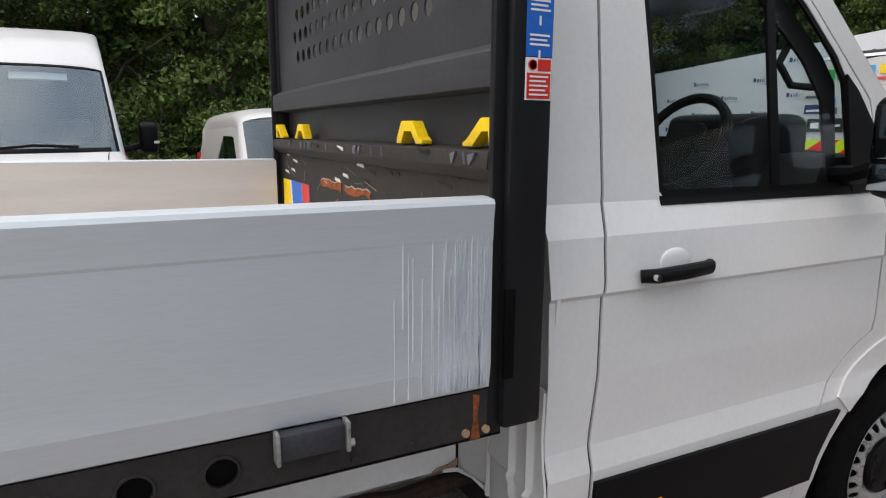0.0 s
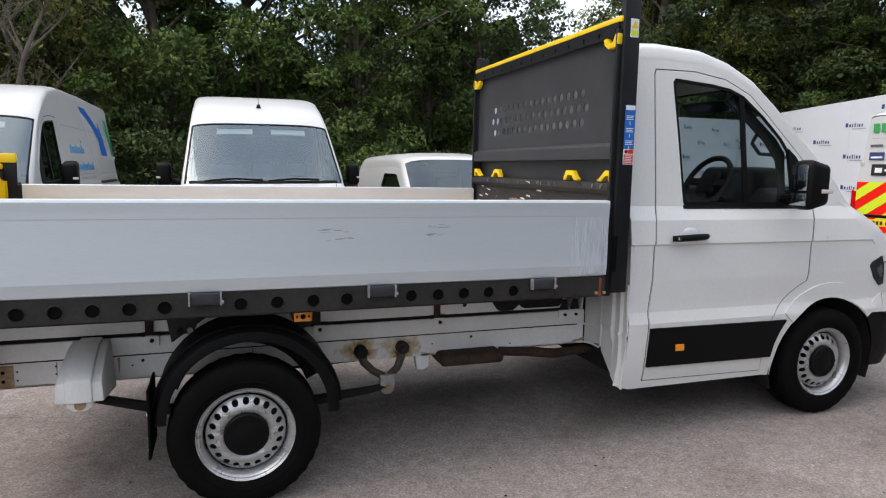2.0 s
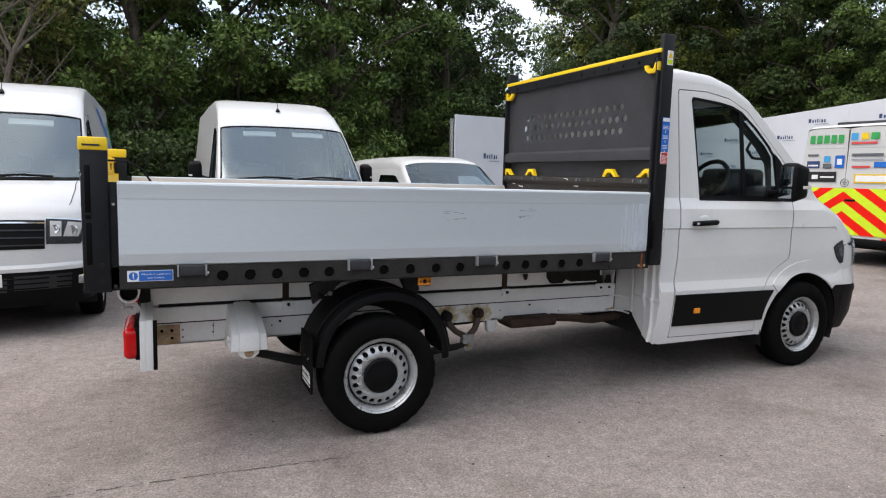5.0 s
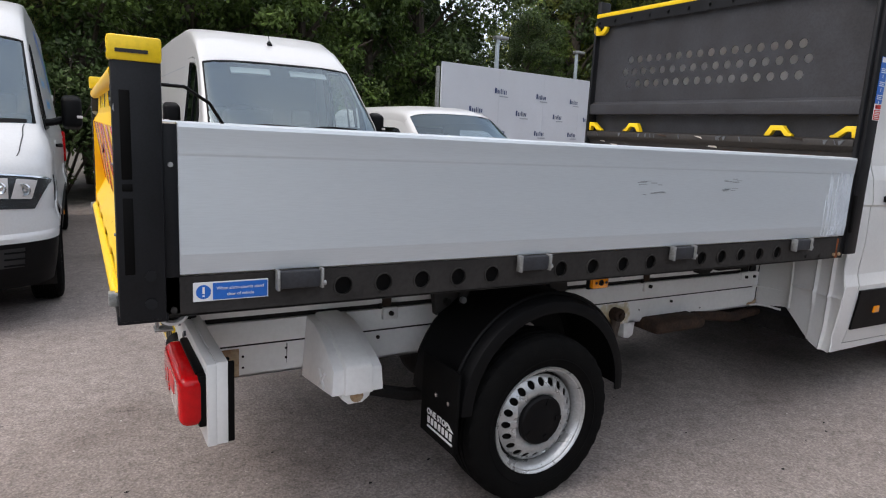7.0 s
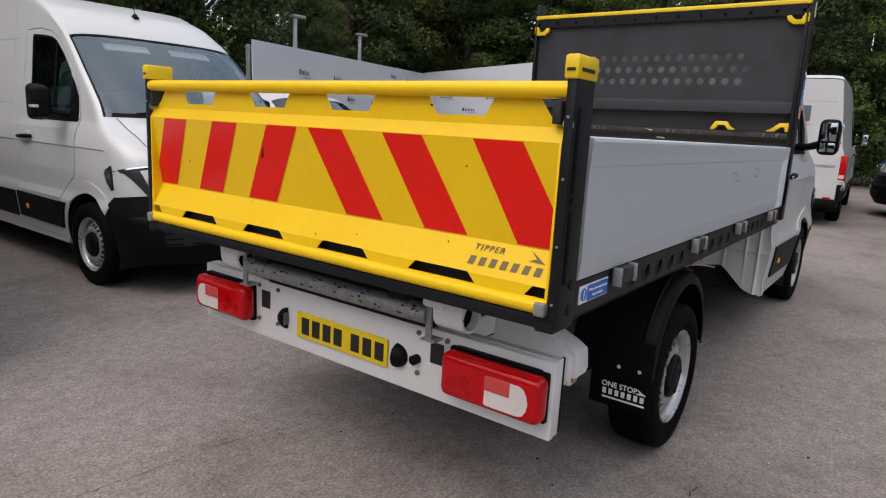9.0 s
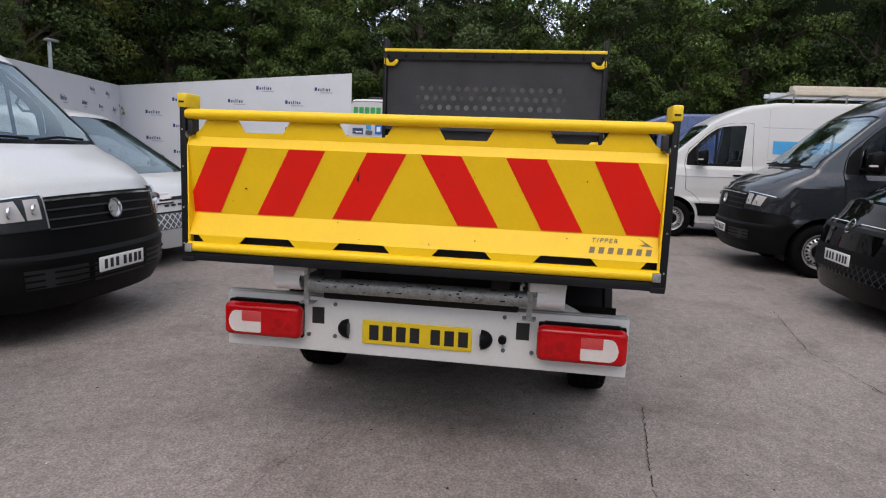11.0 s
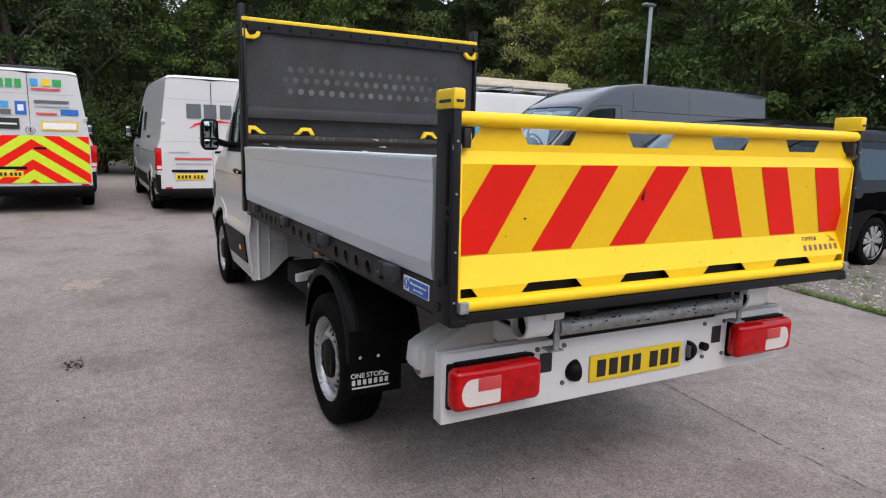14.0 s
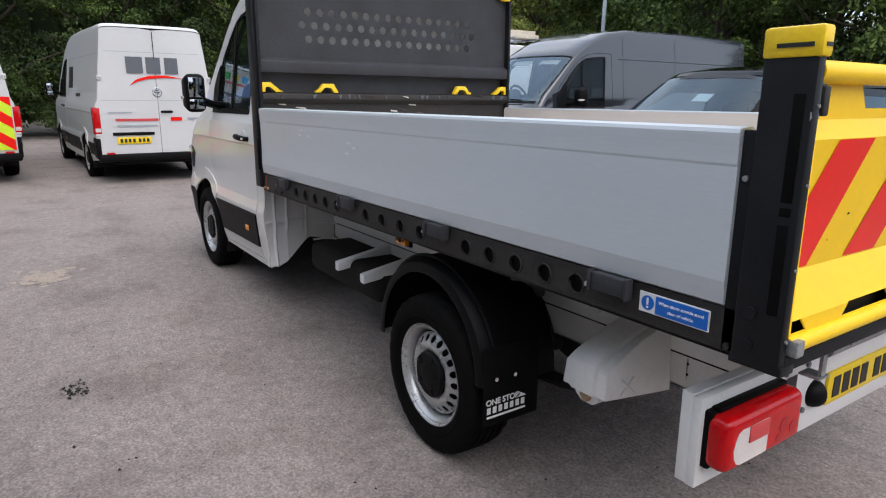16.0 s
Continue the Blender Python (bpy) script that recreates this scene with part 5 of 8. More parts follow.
        tube([(0.905, y + sg * 0.028, 0.568), (0.893, y + sg * 0.035, 0.510), (0.868, y + sg * 0.05, 0.455), (0.815, y + sg * 0.06, 0.415)], [0.026, 0.025, 0.022, 0.022], 10, b)
        shackle = part("spring_shackle", b, LINKSTEEL, root, "dirty steel spring shackle")
        for x, z in ((0.655, 0.560), (0.905, 0.568)):
            part("shackle_boss", lathe_at([(0, 0.037), (-0.048, 0.038), (-0.056, 0.034), (-0.058, 0.018), (-0.070, 0.017), (-0.072, 0.001)], (x, y, z), sg, 16), UNDER if x < 0.7 else RUSTY, shackle, "dark greasy bolt boss")
        foot = part("shackle_foot", prism([(0.755, 0.43), (0.845, 0.43), (0.842, 0.375)] + [(0.800 + 0.041 * math.cos(radians(a)), 0.352 + 0.041 * math.sin(radians(a))) for a in range(0, -181, -20)] + [(0.758, 0.375)], "y", min(y + sg * 0.045, y + sg * 0.095), max(y + sg * 0.045, y + sg * 0.095), 0.006), GALV, shackle, "pale worn shackle foot")
        part("foot_bolt", tube([(0.80, y + sg * 0.09, 0.352), (0.80, y + sg * 0.112, 0.352)], 0.018, 8), BUFF, foot)
        part("shackle_hanger", prism([(0.99, 0.53), (1.085, 0.53), (1.078, 0.425), (1.045, 0.408), (1.005, 0.415)], "y", min(y, y - sg * 0.05), max(y, y - sg * 0.05), 0.008), CHASSIS, root)
        # white spring hanger box behind the wheel
        prof = [(0.43, 0.725), (0.52, 0.72), (0.60, 0.70), (0.68, 0.667), (0.745, 0.637), (0.783, 0.612), (0.79, 0.52), (0.43, 0.47)]
        def pressing(grow, w_top, w_low, bevel):
            bb = bmesh.new()
            ends = []
            for a, c in prof:
                f = min(1, max(0, (0.735 - c) / 0.20))
                w = w_top + (w_low - w_top) * f
                a2, c2 = a + (grow if a > 0.55 else 0), c + (grow if c > 0.6 else 0)
                ends.append((bb.verts.new((-0.732 - w, sg * a2, c2)), bb.verts.new((-0.732 + w, sg * a2, c2))))
            bb.faces.new([e[0] for e in ends])
            bb.faces.new([e[1] for e in reversed(ends)])
            for i in range(len(ends)):
                (p0, p1), (q0, q1) = ends[i - 1], ends[i]
                bb.faces.new((p0, p1, q1, q0))
            bmesh.ops.recalc_face_normals(bb, faces=bb.faces)
            bmesh.ops.bevel(bb, geom=bb.edges, offset=bevel, segments=2, affect="EDGES", profile=0.5)
            return bb
        b = merge(pressing(0.0, 0.086, 0.103, 0.007), pressing(0.016, 0.052, 0.058, 0.012))
        hanger = part("spring_hanger", b, CHASSIS, root, "white pressed spring hanger")
        eye = part("hanger_eye", prism([(-0.792, 0.53), (-0.672, 0.53), (-0.677, 0.495), (-0.707, 0.472), (-0.762, 0.472), (-0.789, 0.495)], "y", min(sg * 0.70, sg * 0.772), max(sg * 0.70, sg * 0.772), 0.006), CHASSIS, hanger)
        part("eye_bush", tube([(-0.732, sg * 0.765, 0.505), (-0.732, sg * 0.778, 0.505)], 0.026, 14), BUFF, eye)
        for c0, c1 in (((0.64, 0.515), (0.71, 0.58)), ((0.71, 0.52), (0.64, 0.575))):
            part("cross_mark", tube([(-0.834, sg * c0[0], c0[1]), (-0.834, sg * c1[0], c1[1])], 0.007, 6), CHASSIS, hanger)
    for x in (-1.15, -0.3, 0.9, 1.9):
        part("cross_member", box(x - 0.04, x + 0.04, -0.42, 0.42, 0.56, 0.70), CHASSIS if x < -1 else UNDER, root)
    # axle, exhaust, tank, prop shaft
    b = tube([(0, -0.78, 0.35), (0, -0.2, 0.35)], 0.05, 12)
    tube([(0, 0.78, 0.35), (0, 0.2, 0.35)], 0.05, 12, b)
    bmesh.ops.create_uvsphere(b, u_segments=16, v_segments=10, radius=0.17, matrix=Matrix.Translation((0, 0, 0.36)))
    part("rear_axle", b, UNDER, root, "dark rear axle with differential")
    part("prop_shaft", tube([(0.1, 0, 0.38), (2.3, 0, 0.46)], 0.04, 10), UNDER, root)
    part("silencer", box(1.12, 1.53, -0.56, -0.34, 0.452, 0.525, 0.03, None, 3), RUSTY, root, "rusty brown exhaust silencer")
    part("exhaust_pipe", tube([(1.54, -0.42, 0.49), (1.75, -0.42, 0.47), (1.95, -0.42, 0.44), (2.3, -0.40, 0.46)], 0.032, 10), RUSTY, root)
    part("hydraulic_tank", prism([(1.49, 0.93), (1.495, 0.80), (1.525, 0.757), (1.615, 0.757), (1.655, 0.80), (1.695, 0.765), (1.94, 0.765), (1.965, 0.80), (1.97, 0.93)], "y", -0.475, -0.1, 0.006), UNDER, root)
    part("tipping_ram", tube([(0.9, 0, 0.60), (1.5, 0, 0.85)], 0.07, 12), UNDER, root)
    part("fuel_tank", box(0.95, 1.95, 0.32, 0.72, 0.36, 0.56, 0.05, None, 3), UNDER, root, "black under-floor tank")
    for x in (0.98, 1.32):
        b = prism([(0.43, 0.62), (0.43, 0.54), (0.80, 0.50), (0.80, 0.555)], "x", x - 0.025, x + 0.025, 0.006)
        part("tank_bracket", b, CHASSIS, root, "white outrigger bracket")
    part("brake_line", tube([(-0.6, -0.35, 0.62), (-0.2, -0.3, 0.52), (0.3, -0.32, 0.55)], 0.008, 6), UNDER, root)
    for k in range(4):
        part("hose", tube([(-0.42 + 0.05 * k, -0.30, 0.88), (-0.30 + 0.05 * k, -0.36, 0.78), (-0.05 + 0.06 * k, -0.33, 0.84), (0.35, -0.34 + 0.01 * k, 0.80 + 0.015 * k)], 0.009, 6), UNDER, root)

    # rear wheels, mudguards, flaps
    for sg in (-1, 1):
        wheel(root, 0, sg * 0.878, 0.352)
        b = bmesh.new()
        ring = []
        for i in range(25):
            t = radians(-2 + 182 * i / 24)
            cx, cz, r = 0.020, 0.440, 0.434
            sec = [(0.60, -0.02), (0.62, 0.0), (0.90, 0.0), (0.950, -0.006), (0.974, -0.022), (0.982, -0.05), (0.980, -0.066)]
            ring.append([b.verts.new((cx + (r + d) * math.cos(t), sg * y, cz + (r + d) * math.sin(t))) for y, d in sec])
        for r0, r1 in zip(ring, ring[1:]):
            for k in range(len(r0) - 1):
                b.faces.new((r0[k], r0[k + 1], r1[k + 1], r1[k]))
        bmesh.ops.recalc_face_normals(b, faces=b.faces)
        bmesh.ops.solidify(b, geom=b.faces[:], thickness=0.006)
        guard = part("mudguard", b, PLASTIC, root, "black plastic mudguard")
        part("guard_rib", tube([(0.020 + 0.437 * math.cos(radians(a)), sg * 0.93, 0.440 + 0.437 * math.sin(radians(a))) for a in range(3, 178, 7)], 0.008, 6), PLASTIC, guard)
        # added plate: keeps the space between tyre and guard in shade
        part("guard_shade_plate", prism(arc(0.020, 0.440, 0.430, 12, 168, 18) + arc(0.0, 0.36, 0.345, 160, 20, 18), "y", min(sg * 0.60, sg * 0.606), max(sg * 0.60, sg * 0.606)), UNDER, guard, "added dark plate for the shade under the mudguard")
        flap = part("mud_flap", box(-0.426, -0.414, min(sg * 0.72, sg * 0.994), max(sg * 0.72, sg * 0.994), 0.293, 0.62, 0.004), RUBBER, root, "black mud flap with white print")
        m = pose(-0.4285, sg * 0.882, 0, 90, 0, -90)
        lettering("ONE STOP", 0.034, Matrix.Translation((0, 0.024, 0.394)) @ m, LABELW, flap, "lettering", 0.0, 0.0006)
        for k in range(7):
            y1 = sg * 0.882 + 0.099 - k * 0.0285
            b = box(-0.429, -0.427, y1 - 0.017, y1, 0.348, 0.374)
            part("letter_bar", b, LABELW, flap)
        part("brand_mark", prism([(sg * 0.882 - 0.05, 0.383), (sg * 0.882 - 0.098, 0.383), (sg * 0.882 - 0.055, 0.408), (sg * 0.882 - 0.068, 0.391)], "x", -0.429, -0.427), LABELW, flap)
        part("web_bar", box(-0.429, -0.427, sg * 0.882 - 0.094, sg * 0.882 + 0.099, 0.329, 0.337), LABELW, flap)
        for yy in (0.848, 0.941):
            part("flap_bolt", tube([(-0.426, sg * yy, 0.487), (-0.434, sg * yy, 0.487)], 0.009, 8), CHROME, flap)
        part("guard_bracket", prism([(-0.36, 0.86), (-0.20, 0.93), (-0.12, 0.90), (-0.26, 0.80), (-0.34, 0.74)], "y", min(sg * 0.62, sg * 0.66), max(sg * 0.62, sg * 0.66), 0.006), DIRTY, guard, "steel mudguard bracket")
        part("bracket_bolt", tube([(-0.30, sg * 0.655, 0.80), (-0.30, sg * 0.68, 0.80)], 0.016, 8), UNDER, guard)
        part("guard_bracket", prism([(0.20, 0.93), (0.33, 0.93), (0.36, 0.80), (0.28, 0.76)], "y", min(sg * 0.62, sg * 0.66), max(sg * 0.62, sg * 0.66), 0.006), DIRTY, guard, "steel mudguard bracket")
        b = prism([(-0.24, 0.925), (-0.10, 0.925), (-0.10, 0.885), (-0.20, 0.880), (-0.235, 0.80), (-0.265, 0.80), (-0.262, 0.88)], "y", min(sg * 0.70, sg * 0.706), max(sg * 0.70, sg * 0.706))
        stay = part("guard_stay", b, DIRTY, guard, "black perforated guard stay")
        for k in range(5):
            part("stay_hole", box(-0.215 + k * 0.024, -0.203 + k * 0.024, min(sg * 0.706, sg * 0.7085), max(sg * 0.706, sg * 0.7085), 0.892, 0.912), GALV, stay)
        part("stay_bolt", tube([(-0.25, sg * 0.70, 0.815), (-0.25, sg * 0.722, 0.815)], 0.014, 8), GALV, stay)
        mk = part("side_marker", box(0.228, 0.314, min(sg * 0.93, sg * 0.955), max(sg * 0.93, sg * 0.955), 0.882, 0.932, 0.006), AMBER, root, "amber side marker lamp")
        for x in (0.243, 0.299):
            part("marker_screw", tube([(x, sg * 0.953, 0.907), (x, sg * 0.958, 0.907)], 0.006, 8), RUSTY, mk)
        part("marker_ring", lathe_at([(0, 0.013), (-0.004, 0.012), (-0.004, 0.008), (0, 0.007)], (0.271, sg * 0.955, 0.907), sg, 14), RUSTY, mk)
        part("marker_bracket", box(0.225, 0.315, min(sg * 0.915, sg * 0.93), max(sg * 0.915, sg * 0.93), 0.875, 0.96), BLACK, mk)

    # load bed: floor, side beams with round holes, dropsides
    part("bed_floor", box(-1.46, 1.96, -0.99, 0.99, 1.03, 1.06), ALU_IN, root, "worn grey load floor")
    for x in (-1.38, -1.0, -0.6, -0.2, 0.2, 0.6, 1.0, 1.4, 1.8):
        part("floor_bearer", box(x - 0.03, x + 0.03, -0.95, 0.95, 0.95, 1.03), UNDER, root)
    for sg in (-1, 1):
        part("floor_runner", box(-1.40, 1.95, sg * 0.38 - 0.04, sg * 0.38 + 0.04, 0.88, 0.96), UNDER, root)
    hole_x = [-0.893, -0.755, -0.615, -0.473, -0.333, -0.015, 0.147, 0.312, 0.471, 0.792, 0.932, 1.071, 1.209, 1.350]
    for sg in (-1, 1):
        y = sg * (W - 0.012)
        b = panel(rect(-1.42, 1.94, 0.945, 1.056), lambda a, c: (a, y, c), [circle(x, 0.998, 0.029, 14) for x in hole_x], [], [], 0.006)
        box(-1.42, 1.94, min(y, y - sg * 0.06), max(y, y - sg * 0.06), 0.943, 0.949, 0, b)
        beam = part("side_beam", b, DIRTY, root, "dusty black side beam with round holes")
        for x in hole_x:
            # black disc just behind the opening, for its shaded depth
            part("hole_shade", tube([(x, y - sg * 0.007, 0.998), (x, y - sg * 0.012, 0.998)], 0.0287, 14), HOLE, beam)
            part("hole_rim", lathe_at([(0, 0.034), (-0.004, 0.033), (-0.004, 0.029), (0.02, 0.029)], (x, y + sg * 0.001, 0.998), sg, 14), DIRTY, beam)
        # added black sheet that keeps the holes dark
        part("hole_shade_backing", box(-1.41, 1.93, min(y - sg * 0.075, y - sg * 0.07), max(y - sg * 0.075, y - sg * 0.07), 0.95, 1.05), HOLE, beam)
        for x in (-1.385, 1.60, 1.72, 1.85, 1.90):
            part("beam_bolt", tube([(x, y, 0.965), (x, y + sg * 0.008, 0.965)], 0.009, 8), DIRTY if x < 1.8 else BUFF, beam)
        part("rust_streak", prism([(1.862, 0.946), (1.886, 0.946), (1.880, 1.00), (1.884, 1.045), (1.868, 1.05), (1.870, 0.99)], "y", min(y, y + sg * 0.002), max(y, y + sg * 0.002)), ORANGERUST, beam, "orange rust streak")
        # dropside: an extruded section
        sec = [(-0.005, 1.064), (-0.004, 1.069), (0.001, 1.116), (0.0018, 1.120), (0.0006, 1.15), (-0.0006, 1.24), (-0.0009, 1.31), (-0.0004, 1.386), (0.0012, 1.392), (0.0014, 1.398), (0.0022, 1.43), (0.0050, 1.452), (0.0053, 1.461), (0.002, 1.470), (-0.030, 1.474), (-0.046, 1.474), (-0.05, 1.468), (-0.05, 1.38), (-0.044, 1.37), (-0.044, 1.16), (-0.05, 1.15), (-0.05, 1.064)]
        b = prism([(sg * (W + a), c) for a, c in sec], "x", -1.368, 1.903)
        drop = part("dropside", b, ALU, root, "silver aluminium dropside panel", 7)
        part("dropside_lining", panel(rect(-1.36, 1.91, 1.07, 1.465), lambda a, c: (a, sg * (W - 0.053), c)), ALU_IN, drop, "dull scratched inner face")
        for x in (-1.04, -0.165, 0.637, 1.51):
            h = part("hinge_box", box(x - 0.062, x + 0.062, min(sg * (W - 0.01), sg * (W + 0.022)), max(sg * (W - 0.01), sg * (W + 0.022)), 1.008, 1.060, 0.005), BOARD, root, "grey steel hinge box")
            for q in (-0.066, 0.066):
                part("hinge_cheek", box(x + q - 0.004, x + q + 0.004, min(sg * W, sg * (W + 0.030)), max(sg * W, sg * (W + 0.030)), 1.005, 1.066, 0.002), GALV if sg < 0 else BOARD, h)
            part("hinge_pin", tube([(x + 0.066, sg * (W + 0.022), 1.02), (x + 0.078, sg * (W + 0.022), 1.02)], 0.008, 8), GALV, h)
        # warning label on the beam
        lb = part("warning_label", box(-1.335, -1.128, min(y, y + sg * 0.004), max(y, y + sg * 0.004), 0.983, 1.037), LABELW, root, "blue alarm warning label")
        part("blue_field", box(-1.283 if sg < 0 else -1.332, -1.131 if sg < 0 else -1.18, min(y, y + sg * 0.0055), max(y, y + sg * 0.0055), 0.986, 1.034), BLUE, lb)
        cxx = -1.308 if sg < 0 else -1.155
        part("blue_disc", tube([(cxx, y, 1.01), (cxx, y + sg * 0.0055, 1.01)], 0.020, 18), BLUE, lb)
        part("exclamation_mark", box(cxx - 0.003, cxx + 0.003, min(y, y + sg * 0.0065), max(y, y + sg * 0.0065), 1.005, 1.024), LABELW, lb)
        part("exclamation_dot", box(cxx - 0.003, cxx + 0.003, min(y, y + sg * 0.0065), max(y, y + sg * 0.0065), 0.996, 1.001), LABELW, lb)
        mm = pose(0, 0, 0, 90, 0, 0 if sg < 0 else 180)
        tx = -1.207 if sg < 0 else -1.256
        lettering("When alarm sounds stand", 0.0125, Matrix.Translation((tx, y + sg * 0.006, 1.018)) @ mm, LABELW, lb)
        lettering("clear of vehicle", 0.0125, Matrix.Translation((tx, y + sg * 0.006, 1.000)) @ mm, LABELW, lb)
    # scuffs on the kerb-side dropside
    for x, z, w, seed in ((0.33, 1.33, 0.16, 1), (0.36, 1.29, 0.12, 2), (0.83, 1.345, 0.15, 3), (0.85, 1.305, 0.09, 4)):
        rnd = random.Random(seed)
        for k in range(6):
            x0 = x + rnd.uniform(0, w)
            z0 = z + rnd.uniform(-0.008, 0.008)
            part("scuff_mark", box(x0, x0 + rnd.uniform(0.008, 0.05), -W - 0.0006, -W + 0.004, z0, z0 + rnd.uniform(0.0007, 0.002)), MIDGREY, bpy.data.objects["dropside"])
    for x, z in ((0.55, 1.30), (0.60, 1.32), (0.62, 1.27), (1.1, 1.33), (1.2, 1.36), (1.22, 1.33)):
        part("scuff_mark", box(x, x + 0.03, W - 0.0035, W + 0.0005, z, z + 0.008), LABELW, bpy.data.objects["dropside.001"])

    rnd = random.Random(8)
    for k in range(85):
        x0 = 1.895 - abs(rnd.gauss(0, 0.085))
        w = rnd.uniform(0.0008, 0.0030)
        z0 = rnd.choice((1.072, 1.072, rnd.uniform(1.08, 1.25)))
        b = prism([(x0, z0), (x0 + w, z0), (x0 + w * 0.7, min(1.40, z0 + rnd.uniform(0.05, 0.30))), (x0 + w * 0.3, z0 + 0.03)], "y", -W - 0.0022, -W + 0.002)
        part("dried_run", b, RUNMARK, bpy.data.objects["dropside"], "pale dried water run")

    # rear corner posts with yellow caps
    for sg in (-1, 1):
        lo, hi = sorted((sg * (W - 0.020), sg * (W + 0.010)))
        b = box(-1.520, -1.404, lo, hi, 0.945, 1.625, 0.008)
        post = part("corner_post", b, BLACK, root, "black steel corner post with yellow cap")
        part("post_flange", box(-1.406, -1.366, min(sg * (W - 0.035), sg * (W - 0.012)), max(sg * (W - 0.035), sg * (W - 0.012)), 0.95, 1.468, 0.003), BLACK, post)
        for z0, z1 in ((1.074, 1.275), (1.292, 1.312), (1.322, 1.545)):
            part("post_slot", box(-1.503, -1.478, min(sg * W, sg * (W + 0.0115)), max(sg * W, sg * (W + 0.0115)), z0, z1, 0.002), HOLE, post)
        for z in (0.992, 1.068):
            part("post_bolt", tube([(-1.442, sg * (W + 0.009), z), (-1.442, sg * (W + 0.014), z)], 0.015, 12), BLACK, post)
        part("post_bolt", tube([(-1.386, sg * (W - 0.012), 1.362), (-1.386, sg * (W - 0.004), 1.362)], 0.007, 8), GALV, post)
        for z in (1.02, 1.18, 1.36, 1.52):
            part("post_bolt", tube([(-1.520, sg * (W - 0.005), z), (-1.524, sg * (W - 0.005), z)], 0.004, 8), GALV, post)
        cap = part("post_cap", box(-1.526, -1.402, min(sg * (W - 0.027), sg * (W + 0.015)), max(sg * (W - 0.027), sg * (W + 0.015)), 1.614, 1.676, 0.008), HOOK, post, "yellow plastic post cap")
        part("cap_print", box(-1.508, -1.434, min(sg * W, sg * (W + 0.0172)), max(sg * W, sg * (W + 0.0172)), 1.634, 1.643), INK, cap)
        part("cap_print", box(-1.5275, -1.5, sg * (W - 0.006) - 0.012, sg * (W - 0.006) + 0.012, 1.634, 1.642), INK, cap)
        part("foot_plate", box(-1.524, -1.40, min(sg * (W - 0.05), sg * (W + 0.006)), max(sg * (W - 0.05), sg * (W + 0.006)), 0.938, 0.962, 0.003), BLACK, post)
    # cable loop behind the kerb-side post
    part("cable", tube([(-1.41, -0.93, 1.57), (-1.33, -0.90, 1.57), (-1.26, -0.88, 1.53), (-1.22, -0.87, 1.47)], 0.005, 6), PLASTIC, root, "thin black cable")

    # tailgate
    gy = 1.014
    def face(a, c):
        return (lerp_table([(0.99, -1.517), (1.06, -1.515), (1.155, -1.467), (1.452, -1.511), (1.492, -1.490), (1.60, -1.490)], c), a, c)
    notch = [(0.789, 0.545), (0.334, 0.090), (-0.090, -0.334), (-0.545, -0.789)]
    top = [(gy, 1.0), (gy, 1.49), (gy - 0.05, 1.52), (gy - 0.09, 1.575)]
    for a, b_ in notch:
        top += [(a, 1.575), (a - 0.035, 1.515), (b_ + 0.035, 1.515), (b_, 1.575)]
    top += [(-gy + 0.09, 1.575), (-gy + 0.05, 1.52), (-gy, 1.49), (-gy, 1.0)]
    slots = [[(a, 1.03), (a - 0.03, 1.062), (b_ + 0.03, 1.062), (b_, 1.03)] for a, b_ in ((0.774, 0.514), (0.343, 0.090), (-0.090, -0.343), (-0.514, -0.774))]
    slots += [[(gy - 0.01, 1.03), (gy - 0.01, 1.06), (gy - 0.05, 1.06), (gy - 0.075, 1.03)], [(-gy + 0.01, 1.03), (-gy + 0.075, 1.03), (-gy + 0.05, 1.06), (-gy + 0.01, 1.06)]]
    gate = part("tailgate", panel(top, face, slots, [], [1.06, 1.155, 1.452, 1.492], 0.004), YELLOW, root, "yellow steel tailgate with red chevrons", 15)
    b = tube([(-1.50, gy + 0.005, 1.588), (-1.50, -gy - 0.005, 1.588)], 0.023, 14)
    part("top_bar", b, YELLOW, gate)
    part("bottom_bar", tube([(-1.514, gy, 1.005), (-1.514, -gy, 1.005)], 0.021, 14), YELLOW, gate)
    part("gate_back", box(-1.485, -1.45, -gy, gy, 1.0, 1.06), BLACK, gate)
    part("gate_inner", panel(rect(-0.94, 0.94, 1.06, 1.49), lambda a, c: (-1.455, a, c)), YELLOW, gate)
    part("gate_sill", box(-1.522, -1.42, -gy - 0.01, gy + 0.01, 0.945, 0.982, 0.004), BLACK, root, "black tailgate sill")
    zt, zb = 1.450, 1.160
    for t0, t1, b0, b1 in ((0.898, 0.733, 1.04, 0.882), (0.544, 0.382, 0.707, 0.540), (0.199, 0.030, 0.361, 0.190)):
        quads = [[(t0, zt), (t1, zt), (b1, zb), (min(b0, gy - 0.004), zb)]]
        if b0 > gy:
            quads = [[(t0, zt), (t1, zt), (b1, zb), (gy - 0.004, zb), (gy - 0.004, zb + 0.085)]]
        for q in quads:
            for sg in (1, -1):
                part("chevron", panel([(sg * a, c) for a, c in q], lambda a, c: (face(a, c)[0] - 0.002, a, c)), RED, gate, "red reflective chevron")
    m = pose(0, 0, 0, 90, 0, -90)
    lettering("TIPPER", 0.027, Matrix.Translation((-1.4805, -0.795, 1.133)) @ m @ pose(0, 0, 0, -27, 0, 0), BROWNPRINT, gate, "lettering", 0.25, 0.0003, 1.35)
    for k in range(7):
        y0 = -0.735 - k * 0.037
